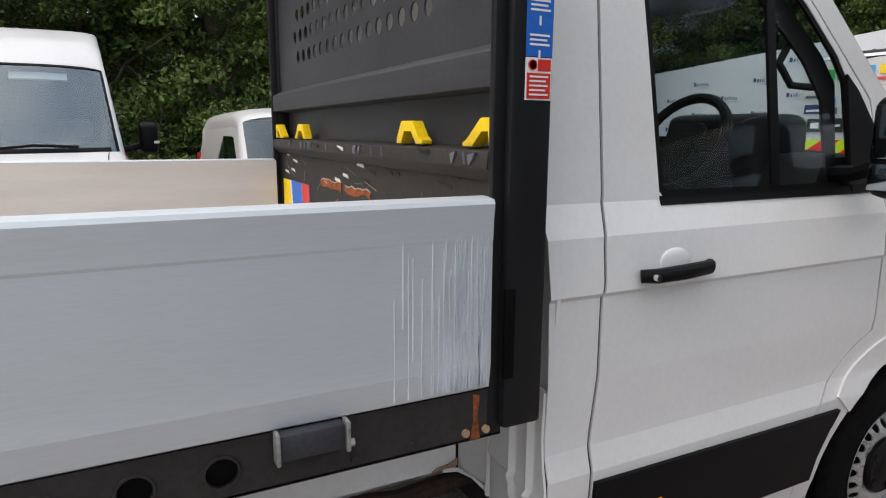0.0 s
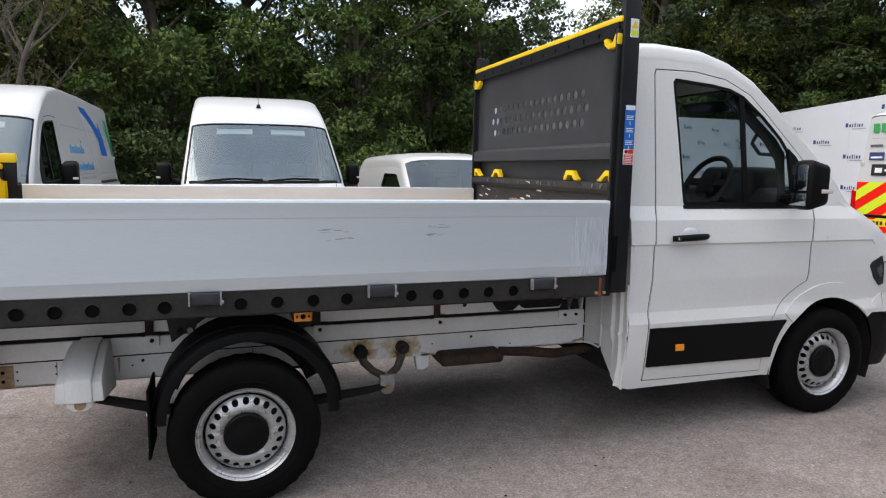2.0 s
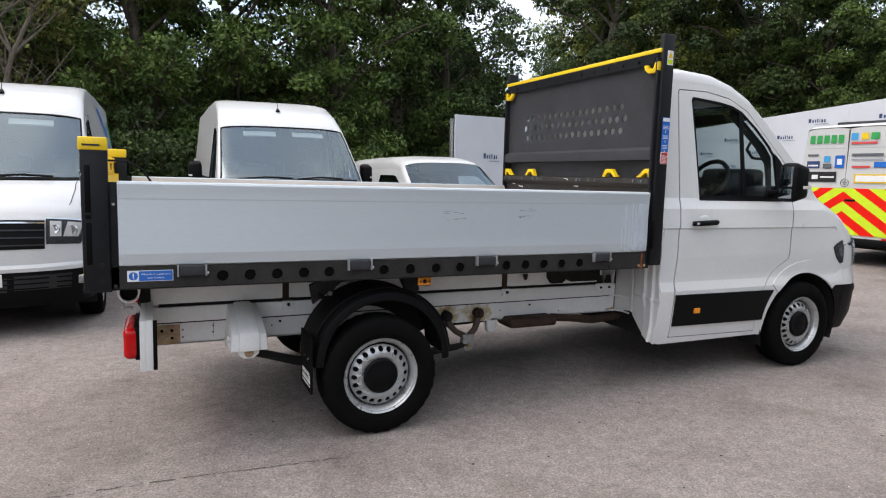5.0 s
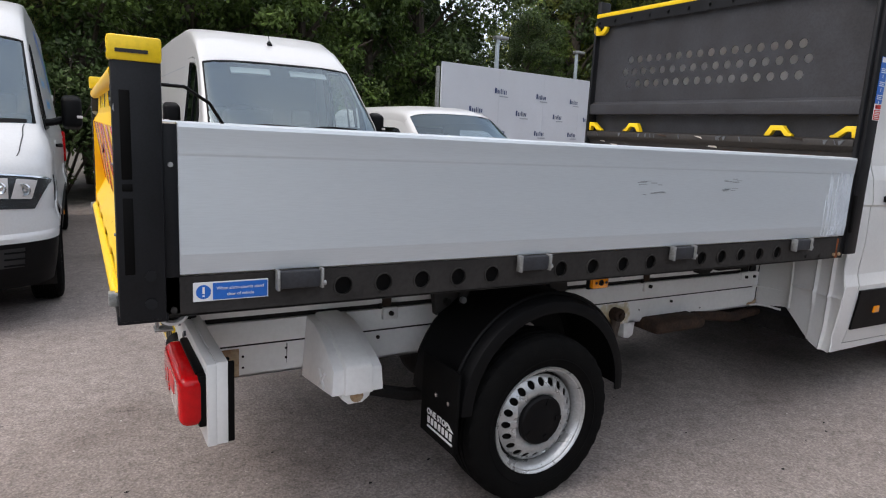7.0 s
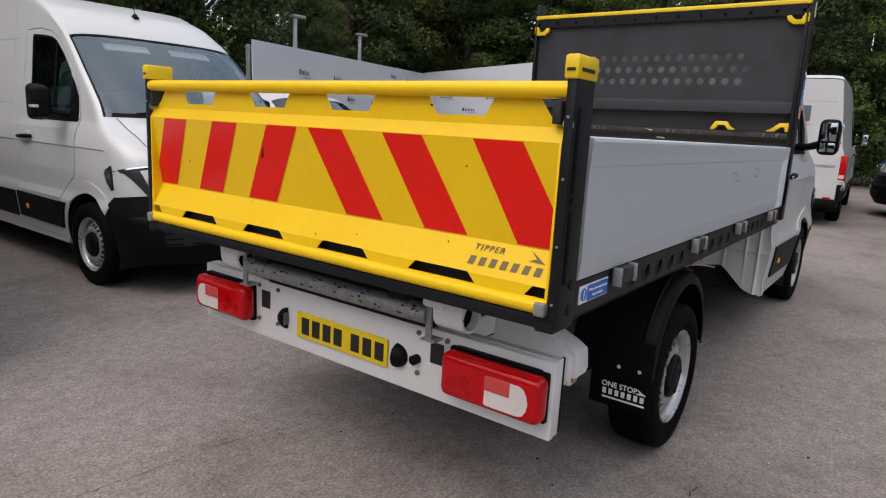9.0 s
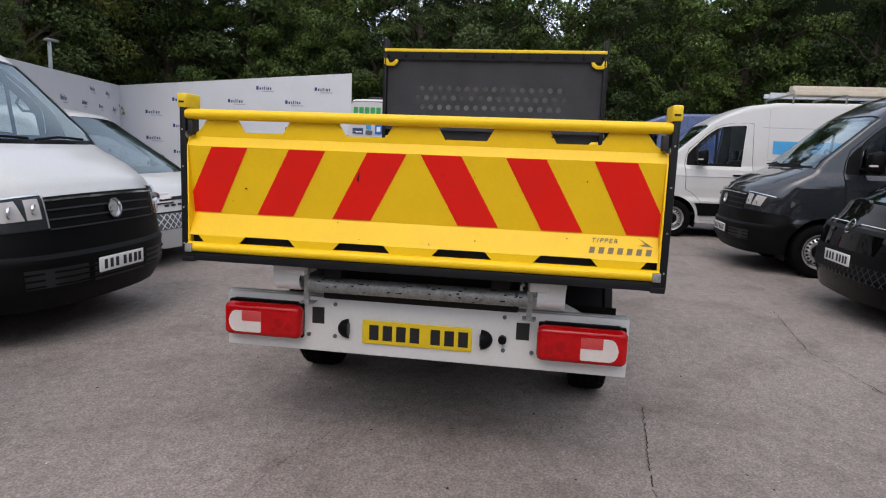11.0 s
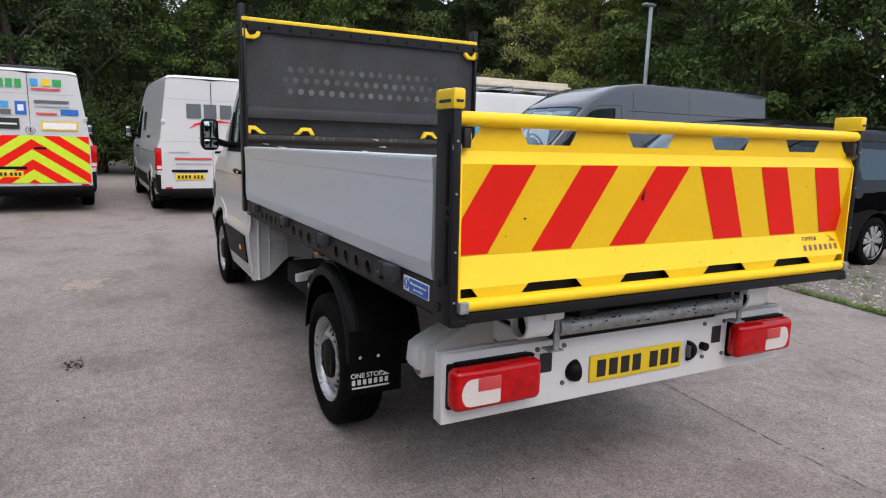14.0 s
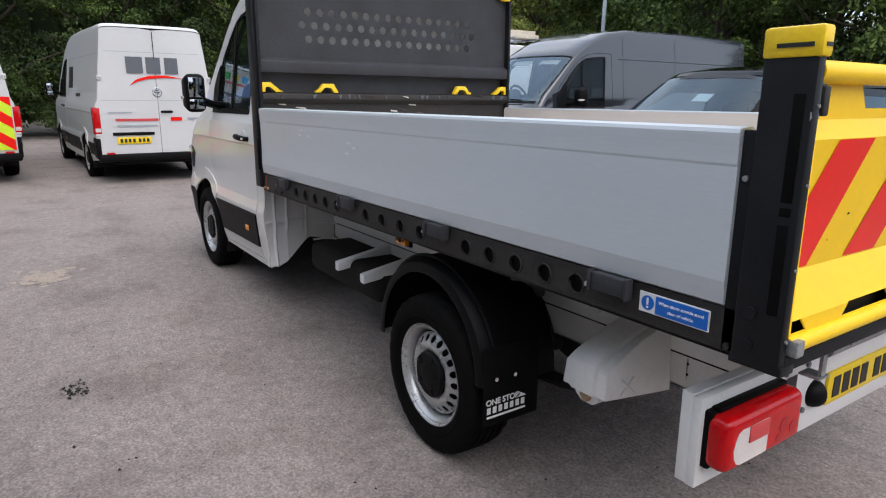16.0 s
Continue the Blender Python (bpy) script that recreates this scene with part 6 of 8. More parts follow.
        b = panel([(y0, 1.084), (y0 - 0.021, 1.084), (y0 - 0.026, 1.108), (y0 - 0.005, 1.108)], lambda a, c: (face(a, c)[0] - 0.002, a, c))
        part("letter_bar", b, BROWNPRINT, gate)
    part("brand_mark", panel([(-0.93, 1.120), (-0.985, 1.118), (-0.93, 1.150), (-0.955, 1.128)], lambda a, c: (face(a, c)[0] - 0.002, a, c)), BROWNPRINT, gate)
    part("paint_chip", prism([(0.246, 1.335), (0.242, 1.345), (0.232, 1.385), (0.236, 1.34), (0.240, 1.325)], "x", -1.5005, -1.49), UNDER, gate)
    for sg in (-1, 1):
        side = [(-1.519, 0.99), (-1.517, 1.06), (-1.515, 1.16), (-1.514, 1.452), (-1.492, 1.492), (-1.46, 1.492), (-1.455, 0.99)]
        part("end_plate", prism(side, "y", min(sg * (gy - 0.007), sg * gy), max(sg * (gy - 0.007), sg * gy)), YELLOW, gate)
    wear = random.Random(90)
    for k in range(22):
        yc, zc, r = wear.uniform(-0.95, 0.95), wear.choice((wear.uniform(1.07, 1.15), wear.uniform(1.16, 1.44), wear.uniform(1.50, 1.57))), wear.uniform(0.0012, 0.0045)
        if zc > 1.5 and abs((yc + 0.205) % 0.43 - 0.205) < 0.13:
            continue
        chip = [(yc + r * wear.uniform(0.5, 2.0) * math.cos(q * 1.05), zc + r * wear.uniform(0.5, 1.2) * math.sin(q * 1.05)) for q in range(6)]
        part("paint_chip", panel(chip, lambda a, c: (face(a, c)[0] - 0.003, a, c)), RUSTY, gate)
    for sg in (-1, 1):
        part("gate_pivot", tube([(-1.50, sg * gy, 1.50), (-1.50, sg * (gy + 0.03), 1.50)], 0.018, 10), GALV, gate)
        part("bar_end_plate", box(-1.542, -1.516, sg * (gy - 0.012) - 0.016, sg * (gy - 0.012) + 0.016, 0.985, 1.022, 0.003), GALV, gate, "galvanised bar end")
        part("gate_latch", box(-1.52, -1.48, sg * (gy - 0.02) - 0.012, sg * (gy - 0.02) + 0.012, 1.50, 1.56, 0.004), DIRTY, gate)

    # hinge tubes, roller bar and rear bumper board
    for sg in (-1, 1):
        ring = [(-1.345 + 0.055 * math.cos(radians(t)), 0.862 + 0.055 * math.sin(radians(t))) for t in range(-175, 176, 14)]
        ring += [(-1.345 + 0.046 * math.cos(radians(t)), 0.862 + 0.046 * math.sin(radians(t))) for t in range(175, -176, -14)]
        b = prism(ring, "y", sg * 0.60 - 0.06, sg * 0.60 + 0.06)
        prism([(sg * 0.60 - 0.058, 0.855), (sg * 0.60 + 0.058, 0.855), (sg * 0.60 + 0.066, 0.952), (sg * 0.60 - 0.066, 0.952)], "x", -1.402, -1.392, 0, b)
        ht = part("hinge_strap", b, CHASSIS, root, "white curled hinge strap")
        part("strap_core", tube([(-1.345, sg * 0.60 - 0.03, 0.862), (-1.345, sg * 0.60 + 0.03, 0.862)], 0.0455, 16), HOLE, ht)
        part("hinge_plate", box(-1.42, -1.25, sg * 0.55 - 0.045, sg * 0.55 + 0.045, 0.885, 0.95, 0.01), CHASSIS, ht)
        part("hanger_plate", box(-1.385, -1.375, sg * 0.51 - 0.012, sg * 0.51 + 0.012, 0.755, 0.935), GALV, root, "steel hanger plate")
        part("hanger_foot", box(-1.39, -1.33, sg * 0.51 - 0.03, sg * 0.51 + 0.03, 0.752, 0.758), GALV, root)
    part("roller_bar", tube([(-1.365, 0.50, 0.842), (-1.365, -0.50, 0.842)], 0.036, 18), GALV, root, "galvanised steel roller bar")
    roller = bpy.data.objects["roller_bar"]
    rnd = random.Random(17)
    for k in range(46):
        y0, a0 = rnd.uniform(-0.48, 0.48), radians(rnd.choice((rnd.gauss(140, 10), rnd.gauss(195, 25))))
        spot = [(y0 + rnd.uniform(0.5, 1.3) * 0.010 * math.cos(q), a0 + rnd.uniform(0.5, 1.3) * 0.10 * math.sin(q)) for q in (0, 1, 2, 3, 4.2, 5.3)]
        part("pitted_patch", panel(spot, lambda a, c: (-1.365 + 0.0368 * math.cos(c), a, 0.842 + 0.0368 * math.sin(c))), UNDER, roller)
    part("rear_beam", box(-1.30, -1.24, -0.46, 0.46, 0.76, 0.93, 0.01), UNDER, root)
    board = part("bumper_board", box(-1.29, -1.26, -0.950, 0.945, 0.50, 0.765, 0.004), WHITE, root, "white painted rear bumper board")
    part("board_flange", box(-1.26, -1.228, -0.948, 0.943, 0.762, 0.768), WHITE, board)
    for sg in (-1, 1):
        part("end_flange", box(-1.262, -1.228, sg * 0.943 - 0.0055, sg * 0.943 + 0.0015, 0.503, 0.767, 0.002), WHITE, board)
        if sg < 0:
            part("end_plate", box(-1.228, -1.208, sg * 0.940 - 0.0065, sg * 0.940 + 0.0065, 0.505, 0.765, 0.003), HOLE, board, "black rubber end plate")
        lo, hi = (0.55, 0.932) if sg > 0 else (-0.942, -0.55)
        lamp = part("tail_lamp", box(-1.366, -1.29, lo, hi, 0.565, 0.725, 0.030, None, 5), REDLENS, root, "glossy red tail lamp with clear reversing window")
        part("lamp_body", box(-1.312, -1.284, lo + 0.004, hi - 0.004, 0.562, 0.730, 0.006), HOLE, lamp)
        win = [(0.741, 0.592), (0.741, 0.684), (0.746, 0.689), (0.868, 0.689), (0.884, 0.682), (0.896, 0.664), (0.903, 0.638), (0.898, 0.612), (0.886, 0.594), (0.868, 0.587), (0.746, 0.587)]
        part("lamp_window", panel([(sg * a, c) for a, c in win], lambda a, c: (-1.3672, a, c), [], [], [], 0.003), CLEARLENS, lamp, "clear reversing lamp window")
        part("lamp_reflex", box(-1.3702, -1.367, min(sg * 0.741, sg * 0.836), max(sg * 0.741, sg * 0.836), 0.641, 0.689, 0.001), PINK, lamp, "pale red reflector")
        for yy, zz, rr in ((0.605, 0.622, 0.020), (0.68, 0.606, 0.013), (0.655, 0.640, 0.024)):
            part("lamp_bulb", tube([(-1.3655, sg * yy, zz), (-1.3672, sg * yy, zz)], rr, 16), REDDARK, lamp)
        part("lamp_base", box(-1.317, -1.29, lo + 0.03, hi - 0.03, 0.722, 0.736, 0.004), HOLE, lamp)
        part("cable_hole", box(-1.291, -1.282, sg * 0.485 - 0.03, sg * 0.485 + 0.03, 0.635, 0.715), INK, board)
        for y, z in ((0.40, 0.735), (0.53, 0.735), (0.40, 0.58), (0.53, 0.58)):
            part("board_bolt", tube([(-1.29, sg * y, z), (-1.297, sg * y, z)], 0.010, 8), MIDGREY, board)
        cy = sg * 0.315 + 0.018   # half domes, their flat windows towards the plate
        dome = []
        b = bmesh.new()
        for q in range(7):
            a = radians(90 * q / 6)
            dome.append([b.verts.new((-1.29 - 0.042 * math.cos(a) * math.sin(radians(h)), cy + sg * 0.054 * math.sin(a) * math.sin(radians(h)), 0.622 - 0.047 * math.cos(radians(h)))) for h in range(0, 181, 18)])
        for d0, d1 in zip(dome, dome[1:]):
            for q in range(10):
                b.faces.new((d0[q], d1[q], d1[q + 1], d0[q + 1]))
        b.faces.new(dome[0])
        bmesh.ops.remove_doubles(b, verts=b.verts, dist=0.0002)
        bmesh.ops.recalc_face_normals(b, faces=b.faces)
        pl = part("plate_lamp", b, PLASTIC, root, "black plastic half-dome number plate lamp")
        part("plate_lamp_lens", box(-1.318, -1.292, cy - sg * 0.003 - 0.0025, cy - sg * 0.003 + 0.0025, 0.595, 0.650, 0.001), MIDGREY, pl)
    part("socket", tube([(-1.29, -0.395, 0.632), (-1.317, -0.395, 0.632)], 0.019, 12), PLASTIC, board)
    plate = part("number_plate", box(-1.301, -1.29, -0.255, 0.265, 0.560, 0.672, 0.003), PLATE_Y, root, "yellow number plate with black bars")
    for y0 in (0.185, 0.120, 0.055, -0.01, -0.108, -0.173, -0.238):
        part("plate_bar", box(-1.3035, -1.301, y0, y0 + 0.045, 0.580, 0.652), INK, plate)

    # headboard
    for sg in (-1, 1):
        post = part("headboard_post", box(1.933, 2.033, min(sg * (W - 0.033), sg * (W + 0.010)), max(sg * (W - 0.033), sg * (W + 0.010)), 0.962, 2.54, 0.010), BLACK, root, "black steel headboard post")
        part("post_gusset", box(1.905, 1.94, min(sg * (W - 0.03), sg * (W - 0.01)), max(sg * (W - 0.03), sg * (W - 0.01)), 0.95, 2.38, 0.003), BLACK, post)
        part("post_pocket", box(1.93, 1.955, min(sg * W, sg * (W + 0.0135)), max(sg * W, sg * (W + 0.0135)), 1.08, 1.28, 0.003), HOLE, post)
        for z in (1.20, 1.28, 1.36, 1.9, 2.2):
            part("post_bolt", tube([(1.925, sg * (W - 0.022), z), (1.918, sg * (W - 0.022), z)], 0.006, 8), GALV, post)
    sx = 1.955
    holes, pitch = [], 0.0858
    for z, n, y0 in ((2.087, 16, 0.661), (2.002, 17, 0.703), (1.915, 16, 0.661)):
        holes += [circle(y0 - k * pitch, z, 0.026, 14) for k in range(n)]
    sheet = part("headboard_sheet", panel(rect(-W + 0.03, W - 0.03, 1.695, 2.40), lambda a, c: (sx, a, c), holes, [], [], 0.005), BOARD, root, "dark grey perforated headboard sheet")
    b = bmesh.new()
    dimples = [(0.703 - k * pitch, 2.172) for k in range(17)] + [(y, z) for y in (0.747, -0.712) for z in (2.087, 1.915)] + [(-0.755, 2.002)]
    for y, z in dimples:
        bmesh.ops.create_uvsphere(b, u_segments=12, v_segments=6, radius=0.024, matrix=Matrix.Translation((sx - 0.001, y, z)) @ Matrix.Diagonal((0.16, 1, 1, 1)))
    part("pressed_dimples", b, BOARD, sheet)
    prof = [(sx - 0.003, 1.790), (sx - 0.045, 1.768), (sx - 0.045, 1.73), (sx - 0.045, 1.696), (sx + 0.03, 1.692), (sx + 0.03, 1.790)]
    part("upper_rail", prism(prof, "y", -W + 0.03, W - 0.03, 0.003), BOARD, root, "dark pressed headboard rail")
    part("recess_back", box(sx + 0.03, sx + 0.04, -W + 0.03, W - 0.03, 1.56, 1.70), BOARD, root)
    prof = [(sx + 0.035, 1.575), (sx - 0.05, 1.565), (sx - 0.055, 1.53), (sx - 0.02, 1.50), (sx + 0.035, 1.50)]
    part("lower_rail", prism(prof, "y", -W + 0.03, W - 0.03, 0.003), DIRTY, root, "scuffed dark lower rail")
    part("kick_panel", box(sx - 0.012, sx + 0.0, -W + 0.03, W - 0.03, 1.06, 1.50), DIRTY, root, "rusty scratched kick panel")
    for k in range(18):
        rnd = random.Random(40 + k)
        y = rnd.uniform(-0.9, 0.9)
        z = rnd.uniform(1.40, 1.56)
        part("rust_patch", prism([(y, z), (y + rnd.uniform(0.02, 0.08), z + 0.006), (y + rnd.uniform(0.05, 0.09), z + 0.016), (y + 0.01, z + 0.012)], "x", sx - 0.0585 if z > 1.53 else sx - 0.0145, sx - 0.05 if z > 1.53 else sx - 0.011), RUSTY if k % 2 else ALU_IN, bpy.data.objects["kick_panel"])
    bar = part("top_channel", panel(rect(-W + 0.03, W - 0.03, 2.345, 2.417), lambda a, c: (sx - 0.03, a, c), [circle(-0.99 + k * 0.165, 2.376, 0.0125, 10) for k in range(13)], [], [], 0.005), BLACK, root, "black top channel with bolt holes")
    part("channel_flange", box(sx - 0.03, sx + 0.005, -W + 0.03, W - 0.03, 2.409, 2.417), BLACK, bar)
    part("yellow_edge", box(sx - 0.036, sx + 0.03, -W + 0.004, W - 0.004, 2.416, 2.446, 0.006), HOOK, root, "yellow edge strip")
    hook = [(-0.085, 0.0), (-0.075, 0.012), (-0.05, 0.060), (0.03, 0.060), (0.06, 0.018), (0.085, 0.012), (0.085, 0.0), (0.045, 0.0), (0.018, 0.036), (-0.03, 0.036), (-0.048, 0.0)]
    for y, flip in ((0.556, 1), (-0.57, -1)):
        part("tie_hook", prism([(y + flip * a, 1.573 + c) for a, c in hook], "x", sx - 0.036, sx - 0.006, 0.003), HOOK, root, "yellow lashing hook")
    half = [(0.0, 0.0), (0.0, 0.062), (0.058, 0.062), (0.112, 0.014), (0.136, 0.010), (0.136, 0.0), (0.088, 0.0), (0.052, 0.036), (0.022, 0.036), (0.022, 0.0)]
    for sg in (-1, 1):
        part("tie_hook", prism([(sg * (1.003 - a), 1.573 + c) for a, c in half], "x", sx - 0.036, sx - 0.006, 0.003), HOOK, root, "yellow lashing hook")
    for sg in (-1, 1):
        part("tie_hook", prism([(sg * (1.028 - 0.9 * a), c) for a, c in ((0.0, 2.355), (0.0, 2.30), (0.03, 2.285), (0.10, 2.285), (0.14, 2.31), (0.15, 2.34), (0.12, 2.345), (0.11, 2.325), (0.085, 2.31), (0.05, 2.31), (0.03, 2.355))], "x", sx - 0.05, sx - 0.02, 0.003), HOOK, root, "yellow lashing hook")
    # labels on the post
    py = -(W + 0.010)
    lb = part("instruction_label", box(1.963, 2.026, py - 0.002, py + 0.003, 1.754, 1.985), BLUE, root, "blue and white instruction label")
    part("label_head", box(1.966, 2.023, py - 0.003, py, 1.958, 1.982), LABELW, lb)
    for k in range(3):
        for j in range(3):
            z = 1.925 - k * 0.066 - j * 0.009
            part("text_bar", box(1.971, 2.018 - 0.006 * (j % 2), py - 0.003, py, z, z + 0.004), LABELW, lb)
        part("arrow", box(1.9925, 1.9965, py - 0.003, py, 1.880 - k * 0.066, 1.898 - k * 0.066), LABELW, lb)
    rl = part("warning_label", box(1.963, 2.026, py - 0.002, py + 0.003, 1.669, 1.752), LABELW, root, "red and white warning label")
    part("red_field", box(1.966, 2.023, py - 0.003, py, 1.672, 1.722), REDLABEL, rl)
    part("red_field", box(1.992, 2.023, py - 0.003, py, 1.726, 1.749), REDLABEL, rl)
    b = lathe([(-0.001, 0.0095), (0.001, 0.0125), (-0.001, 0.0125)], 16)
    ring = part("prohibition_ring", b, REDLABEL, rl)
    ring.matrix_basis = Matrix.Translation((1.979, py - 0.003, 1.7375)) @ Matrix.Scale(0.85, 4)
    for j in range(5):
        part("text_bar", box(1.972, 2.017 - 0.006 * (j % 2), py - 0.004, py, 1.678 + j * 0.0088, 1.6815 + j * 0.0088), LABELW, rl)
    tri = part("hazard_label", box(1.968, 2.018, py - 0.002, py + 0.003, 2.335, 2.43), LABELW, root, "small yellow hazard label")
    part("hazard_triangle", prism([(1.973, 2.382), (2.013, 2.382), (1.993, 2.42)], "y", py - 0.0035, py), HOOK, tri)
    part("chain_stripe", box(1.972, 2.014, py - 0.003, py, 2.342, 2.37), LIME, tri)
    st = part("sticker", prism([(0.96, 1.38), (0.50, 1.38), (0.50, 1.22), (0.96, 1.22)], "x", sx - 0.0155, sx - 0.012), BLUE, root, "torn yellow, blue and red sticker")
    part("sticker_stripe", prism([(0.96, 1.38), (0.83, 1.38), (0.80, 1.22), (0.96, 1.22)], "x", sx - 0.0175, sx - 0.0155), HOOK, st)
    part("sticker_stripe", prism([(0.63, 1.38), (0.50, 1.38), (0.50, 1.22), (0.59, 1.22)], "x", sx - 0.0175, sx - 0.0155), REDLABEL, st)
    part("sticker_stripe", prism([(0.83, 1.38), (0.815, 1.38), (0.785, 1.22), (0.80, 1.22)], "x", sx - 0.0178, sx - 0.0155), LABELW, st)
    kick = bpy.data.objects["kick_panel"]
    for y0, y1, z0 in ((0.34, 0.08, 1.405), (0.04, -0.22, 1.405), (-0.52, -0.60, 1.36)):
        rnd = random.Random(int(y0 * 100) + 200)
        up = [(y0 + (y1 - y0) * q / 7, z0 + rnd.uniform(0.006, 0.022)) for q in range(8)]
        dn = [(y0 + (y1 - y0) * q / 7, z0 - rnd.uniform(0.0, 0.016)) for q in range(7, -1, -1)]
        part("pale_edge", prism(up + [(a, c - 0.004) for a, c in dn], "x", sx - 0.0135, sx - 0.011), DUST, kick)
        part("rust_scab", prism([(a, c - 0.005) for a, c in up] + [(a, c - 0.006) for a, c in dn], "x", sx - 0.0145, sx - 0.011), ORANGERUST, kick)
    rnd = random.Random(51)
    for k in range(26):
        y0, z0 = rnd.uniform(-0.95, 0.9), rnd.uniform(1.20, 1.48)
        dy, dz = rnd.uniform(-0.12, 0.12), rnd.uniform(-0.07, 0.05)
        part("scratch", prism([(y0, z0), (y0 + dy, z0 + dz), (y0 + dy + 0.002, z0 + dz + 0.002), (y0 + 0.001, z0 + 0.003)], "x", sx - 0.0130, sx - 0.011), MIDGREY if k % 3 else GALV, kick)
    for k in range(16):
        y0 = rnd.uniform(-0.95, 0.9)
        part("scratch", prism([(y0, 1.535), (y0 + rnd.uniform(-0.03, 0.03), 1.562), (y0 + 0.012, 1.556), (y0 + 0.006, 1.535)], "x", sx - 0.0575, sx - 0.05), MIDGREY, kick)
    return root


def lathe_at(profile, at, sg, n):
    b = lathe(profile, n)
    bmesh.ops.transform(b, matrix=Matrix.Translation(at) @ pose(0, 0, 0, 0, 0, 0 if sg < 0 else 180), verts=b.verts)
    return b


tipper_truck()


# ---- the yard ----
b = bmesh.new()
bmesh.ops.create_grid(b, x_segments=40, y_segments=40, size=350)
part("ground", b, ASPHALT)
tagged(bpy.data.objects["ground"], "worn grey-brown asphalt yard surface", "ground", kind="structure")


def strip(name, poly, z, material, label, category):
    b = bmesh.new()
    b.faces.new([b.verts.new((x, y, z)) for x, y in poly])
    ob = part(name, b, material)
    return tagged(ob, label, category, kind="structure")


strip("verge", [(-40, 9.6), (4.5, 9.6), (18.5, 17.4), (40, 26), (40, 60), (-40, 60)], 0.012, EARTH, "earth bank under the trees", "ground")
strip("verge_south", [(-40, -11), (30, -11), (30, -60), (-40, -60)], 0.012, EARTH, "earth bank under the trees", "ground")
strip("verge_east", [(21, -11), (60, -11), (60, 24), (34, 24), (21, 17.5)], 0.016, EARTH, "earth bank under the trees", "ground")

strip("gravel_bank", [(-12, -4.6), (0.0, -4.53), (0.6, -4.62), (1.0, -4.67), (1.75, -4.80), (1.95, -5.3), (2.0, -11), (-12, -11)], 0.010, EARTH, "gravelly earth edge of the yard", "ground")
rnd = random.Random(61)
b = bmesh.new()
line = [(-6, -4.57), (0.0, -4.53), (0.6, -4.62), (1.0, -4.67), (1.75, -4.80)]
tufts = [(rnd.uniform(-3, 1.9), rnd.uniform(-8.0, -4.8), rnd.uniform(0.04, 0.14)) for k in range(46)]
for k in range(6400):
    if k < 3600:   # a narrow strip along the asphalt's edge, thickest at its near end
        q = rnd.choices((0, 1, 2, 3), (8, 1.6, 0.8, 0.25))[0]
        f = rnd.random()
        (x0, y0), (x1, y1) = line[q], line[q + 1]
        x, y = x0 + (x1 - x0) * f, y0 + (y1 - y0) * f - abs(rnd.gauss(0, 0.07)) + 0.02
    else:
        cx, cy, r = rnd.choice(tufts)
        x, y = cx + rnd.gauss(0, r), cy + rnd.gauss(0, r)
    h, a, w = rnd.uniform(0.02, 0.075), rnd.uniform(0, 6.28), rnd.uniform(0.002, 0.005)
    lx, ly = rnd.uniform(-0.05, 0.05), rnd.uniform(-0.05, 0.05)
    b.faces.new([b.verts.new(p) for p in ((x - w * math.cos(a), y - w * math.sin(a), 0.008), (x + w * math.cos(a), y + w * math.sin(a), 0.008), (x + lx, y + ly, h))])
tagged(part("grass", b, GRASS), "short green grass along the gravel edge", "grass", kind="stuff")
b = bmesh.new()
for k in range(2600):
    x, y, r = rnd.uniform(-4, 1.95), -4.62 - abs(rnd.gauss(0, 1.5)), rnd.uniform(0.005, 0.020)
    if y < -10.5 or (x > 0.5 and y > -4.9):
        continue
    top = b.verts.new((x + rnd.uniform(-0.3, 0.3) * r, y + rnd.uniform(-0.3, 0.3) * r, 0.010 + r * rnd.uniform(0.5, 0.9)))
    foot = [b.verts.new((x + r * rnd.uniform(0.7, 1.3) * math.cos(j * 1.257), y + r * rnd.uniform(0.7, 1.3) * math.sin(j * 1.257), 0.010)) for j in range(5)]
    for j in range(5):
        b.faces.new((foot[j], foot[(j + 1) % 5], top))
tagged(part("gravel", b, GRIT), "loose pale stones on the earth edge", "gravel", kind="stuff")

# neighbouring vans
v2, sh2, xr2 = big_van("white high-roofed panel van parked nose to the truck", VANWHITE, 0.37, 3.76, -90, group="parked vans")
v1, sh1, xr1 = big_van("white high-roofed panel van with blue and green livery", VANWHITE, -2.74, 3.25, -90, group="parked vans", painted_bumper="full")
flank_decal(v1, sh1, 1, [(-2.80, 2.42), (-3.20, 2.42), (-3.75, 2.24), (-3.97, 2.13), (-4.03, 2.30), (-4.15, 2.13), (-4.26, 2.0), (-4.39, 1.76), (-3.87, 1.77), (-3.83, 2.0), (-3.60, 2.14), (-3.20, 2.29), (-2.90, 2.35)], BLUE, "blue_figure")
flank_decal(v1, sh1, 1, [(-4.60, 2.36), (-4.80, 2.34), (-4.90, 2.12), (-4.93, 1.76), (-4.78, 1.76), (-4.69, 2.05), (-4.45, 2.28), (-4.66, 2.19)], TEAL, "green_figure")
flank_decal(v1, sh1, 1, [(-2.84, 2.33), (-2.93, 2.33), (-3.15, 2.0), (-3.45, 1.53), (-3.39, 1.53), (-3.08, 2.01)], PALEBLUE, "pale_stripe")
for x0, z0, n in ((-1.78, 1.77, 8), (-2.04, 1.55, 10)):
    for k in range(n):
        flank_decal(v1, sh1, 1, rect(x0 - k * 0.105 - 0.07, x0 - k * 0.105, z0, z0 + (0.11 if k % 3 == 0 else 0.08)), SKYBLUE, "letter_bar")
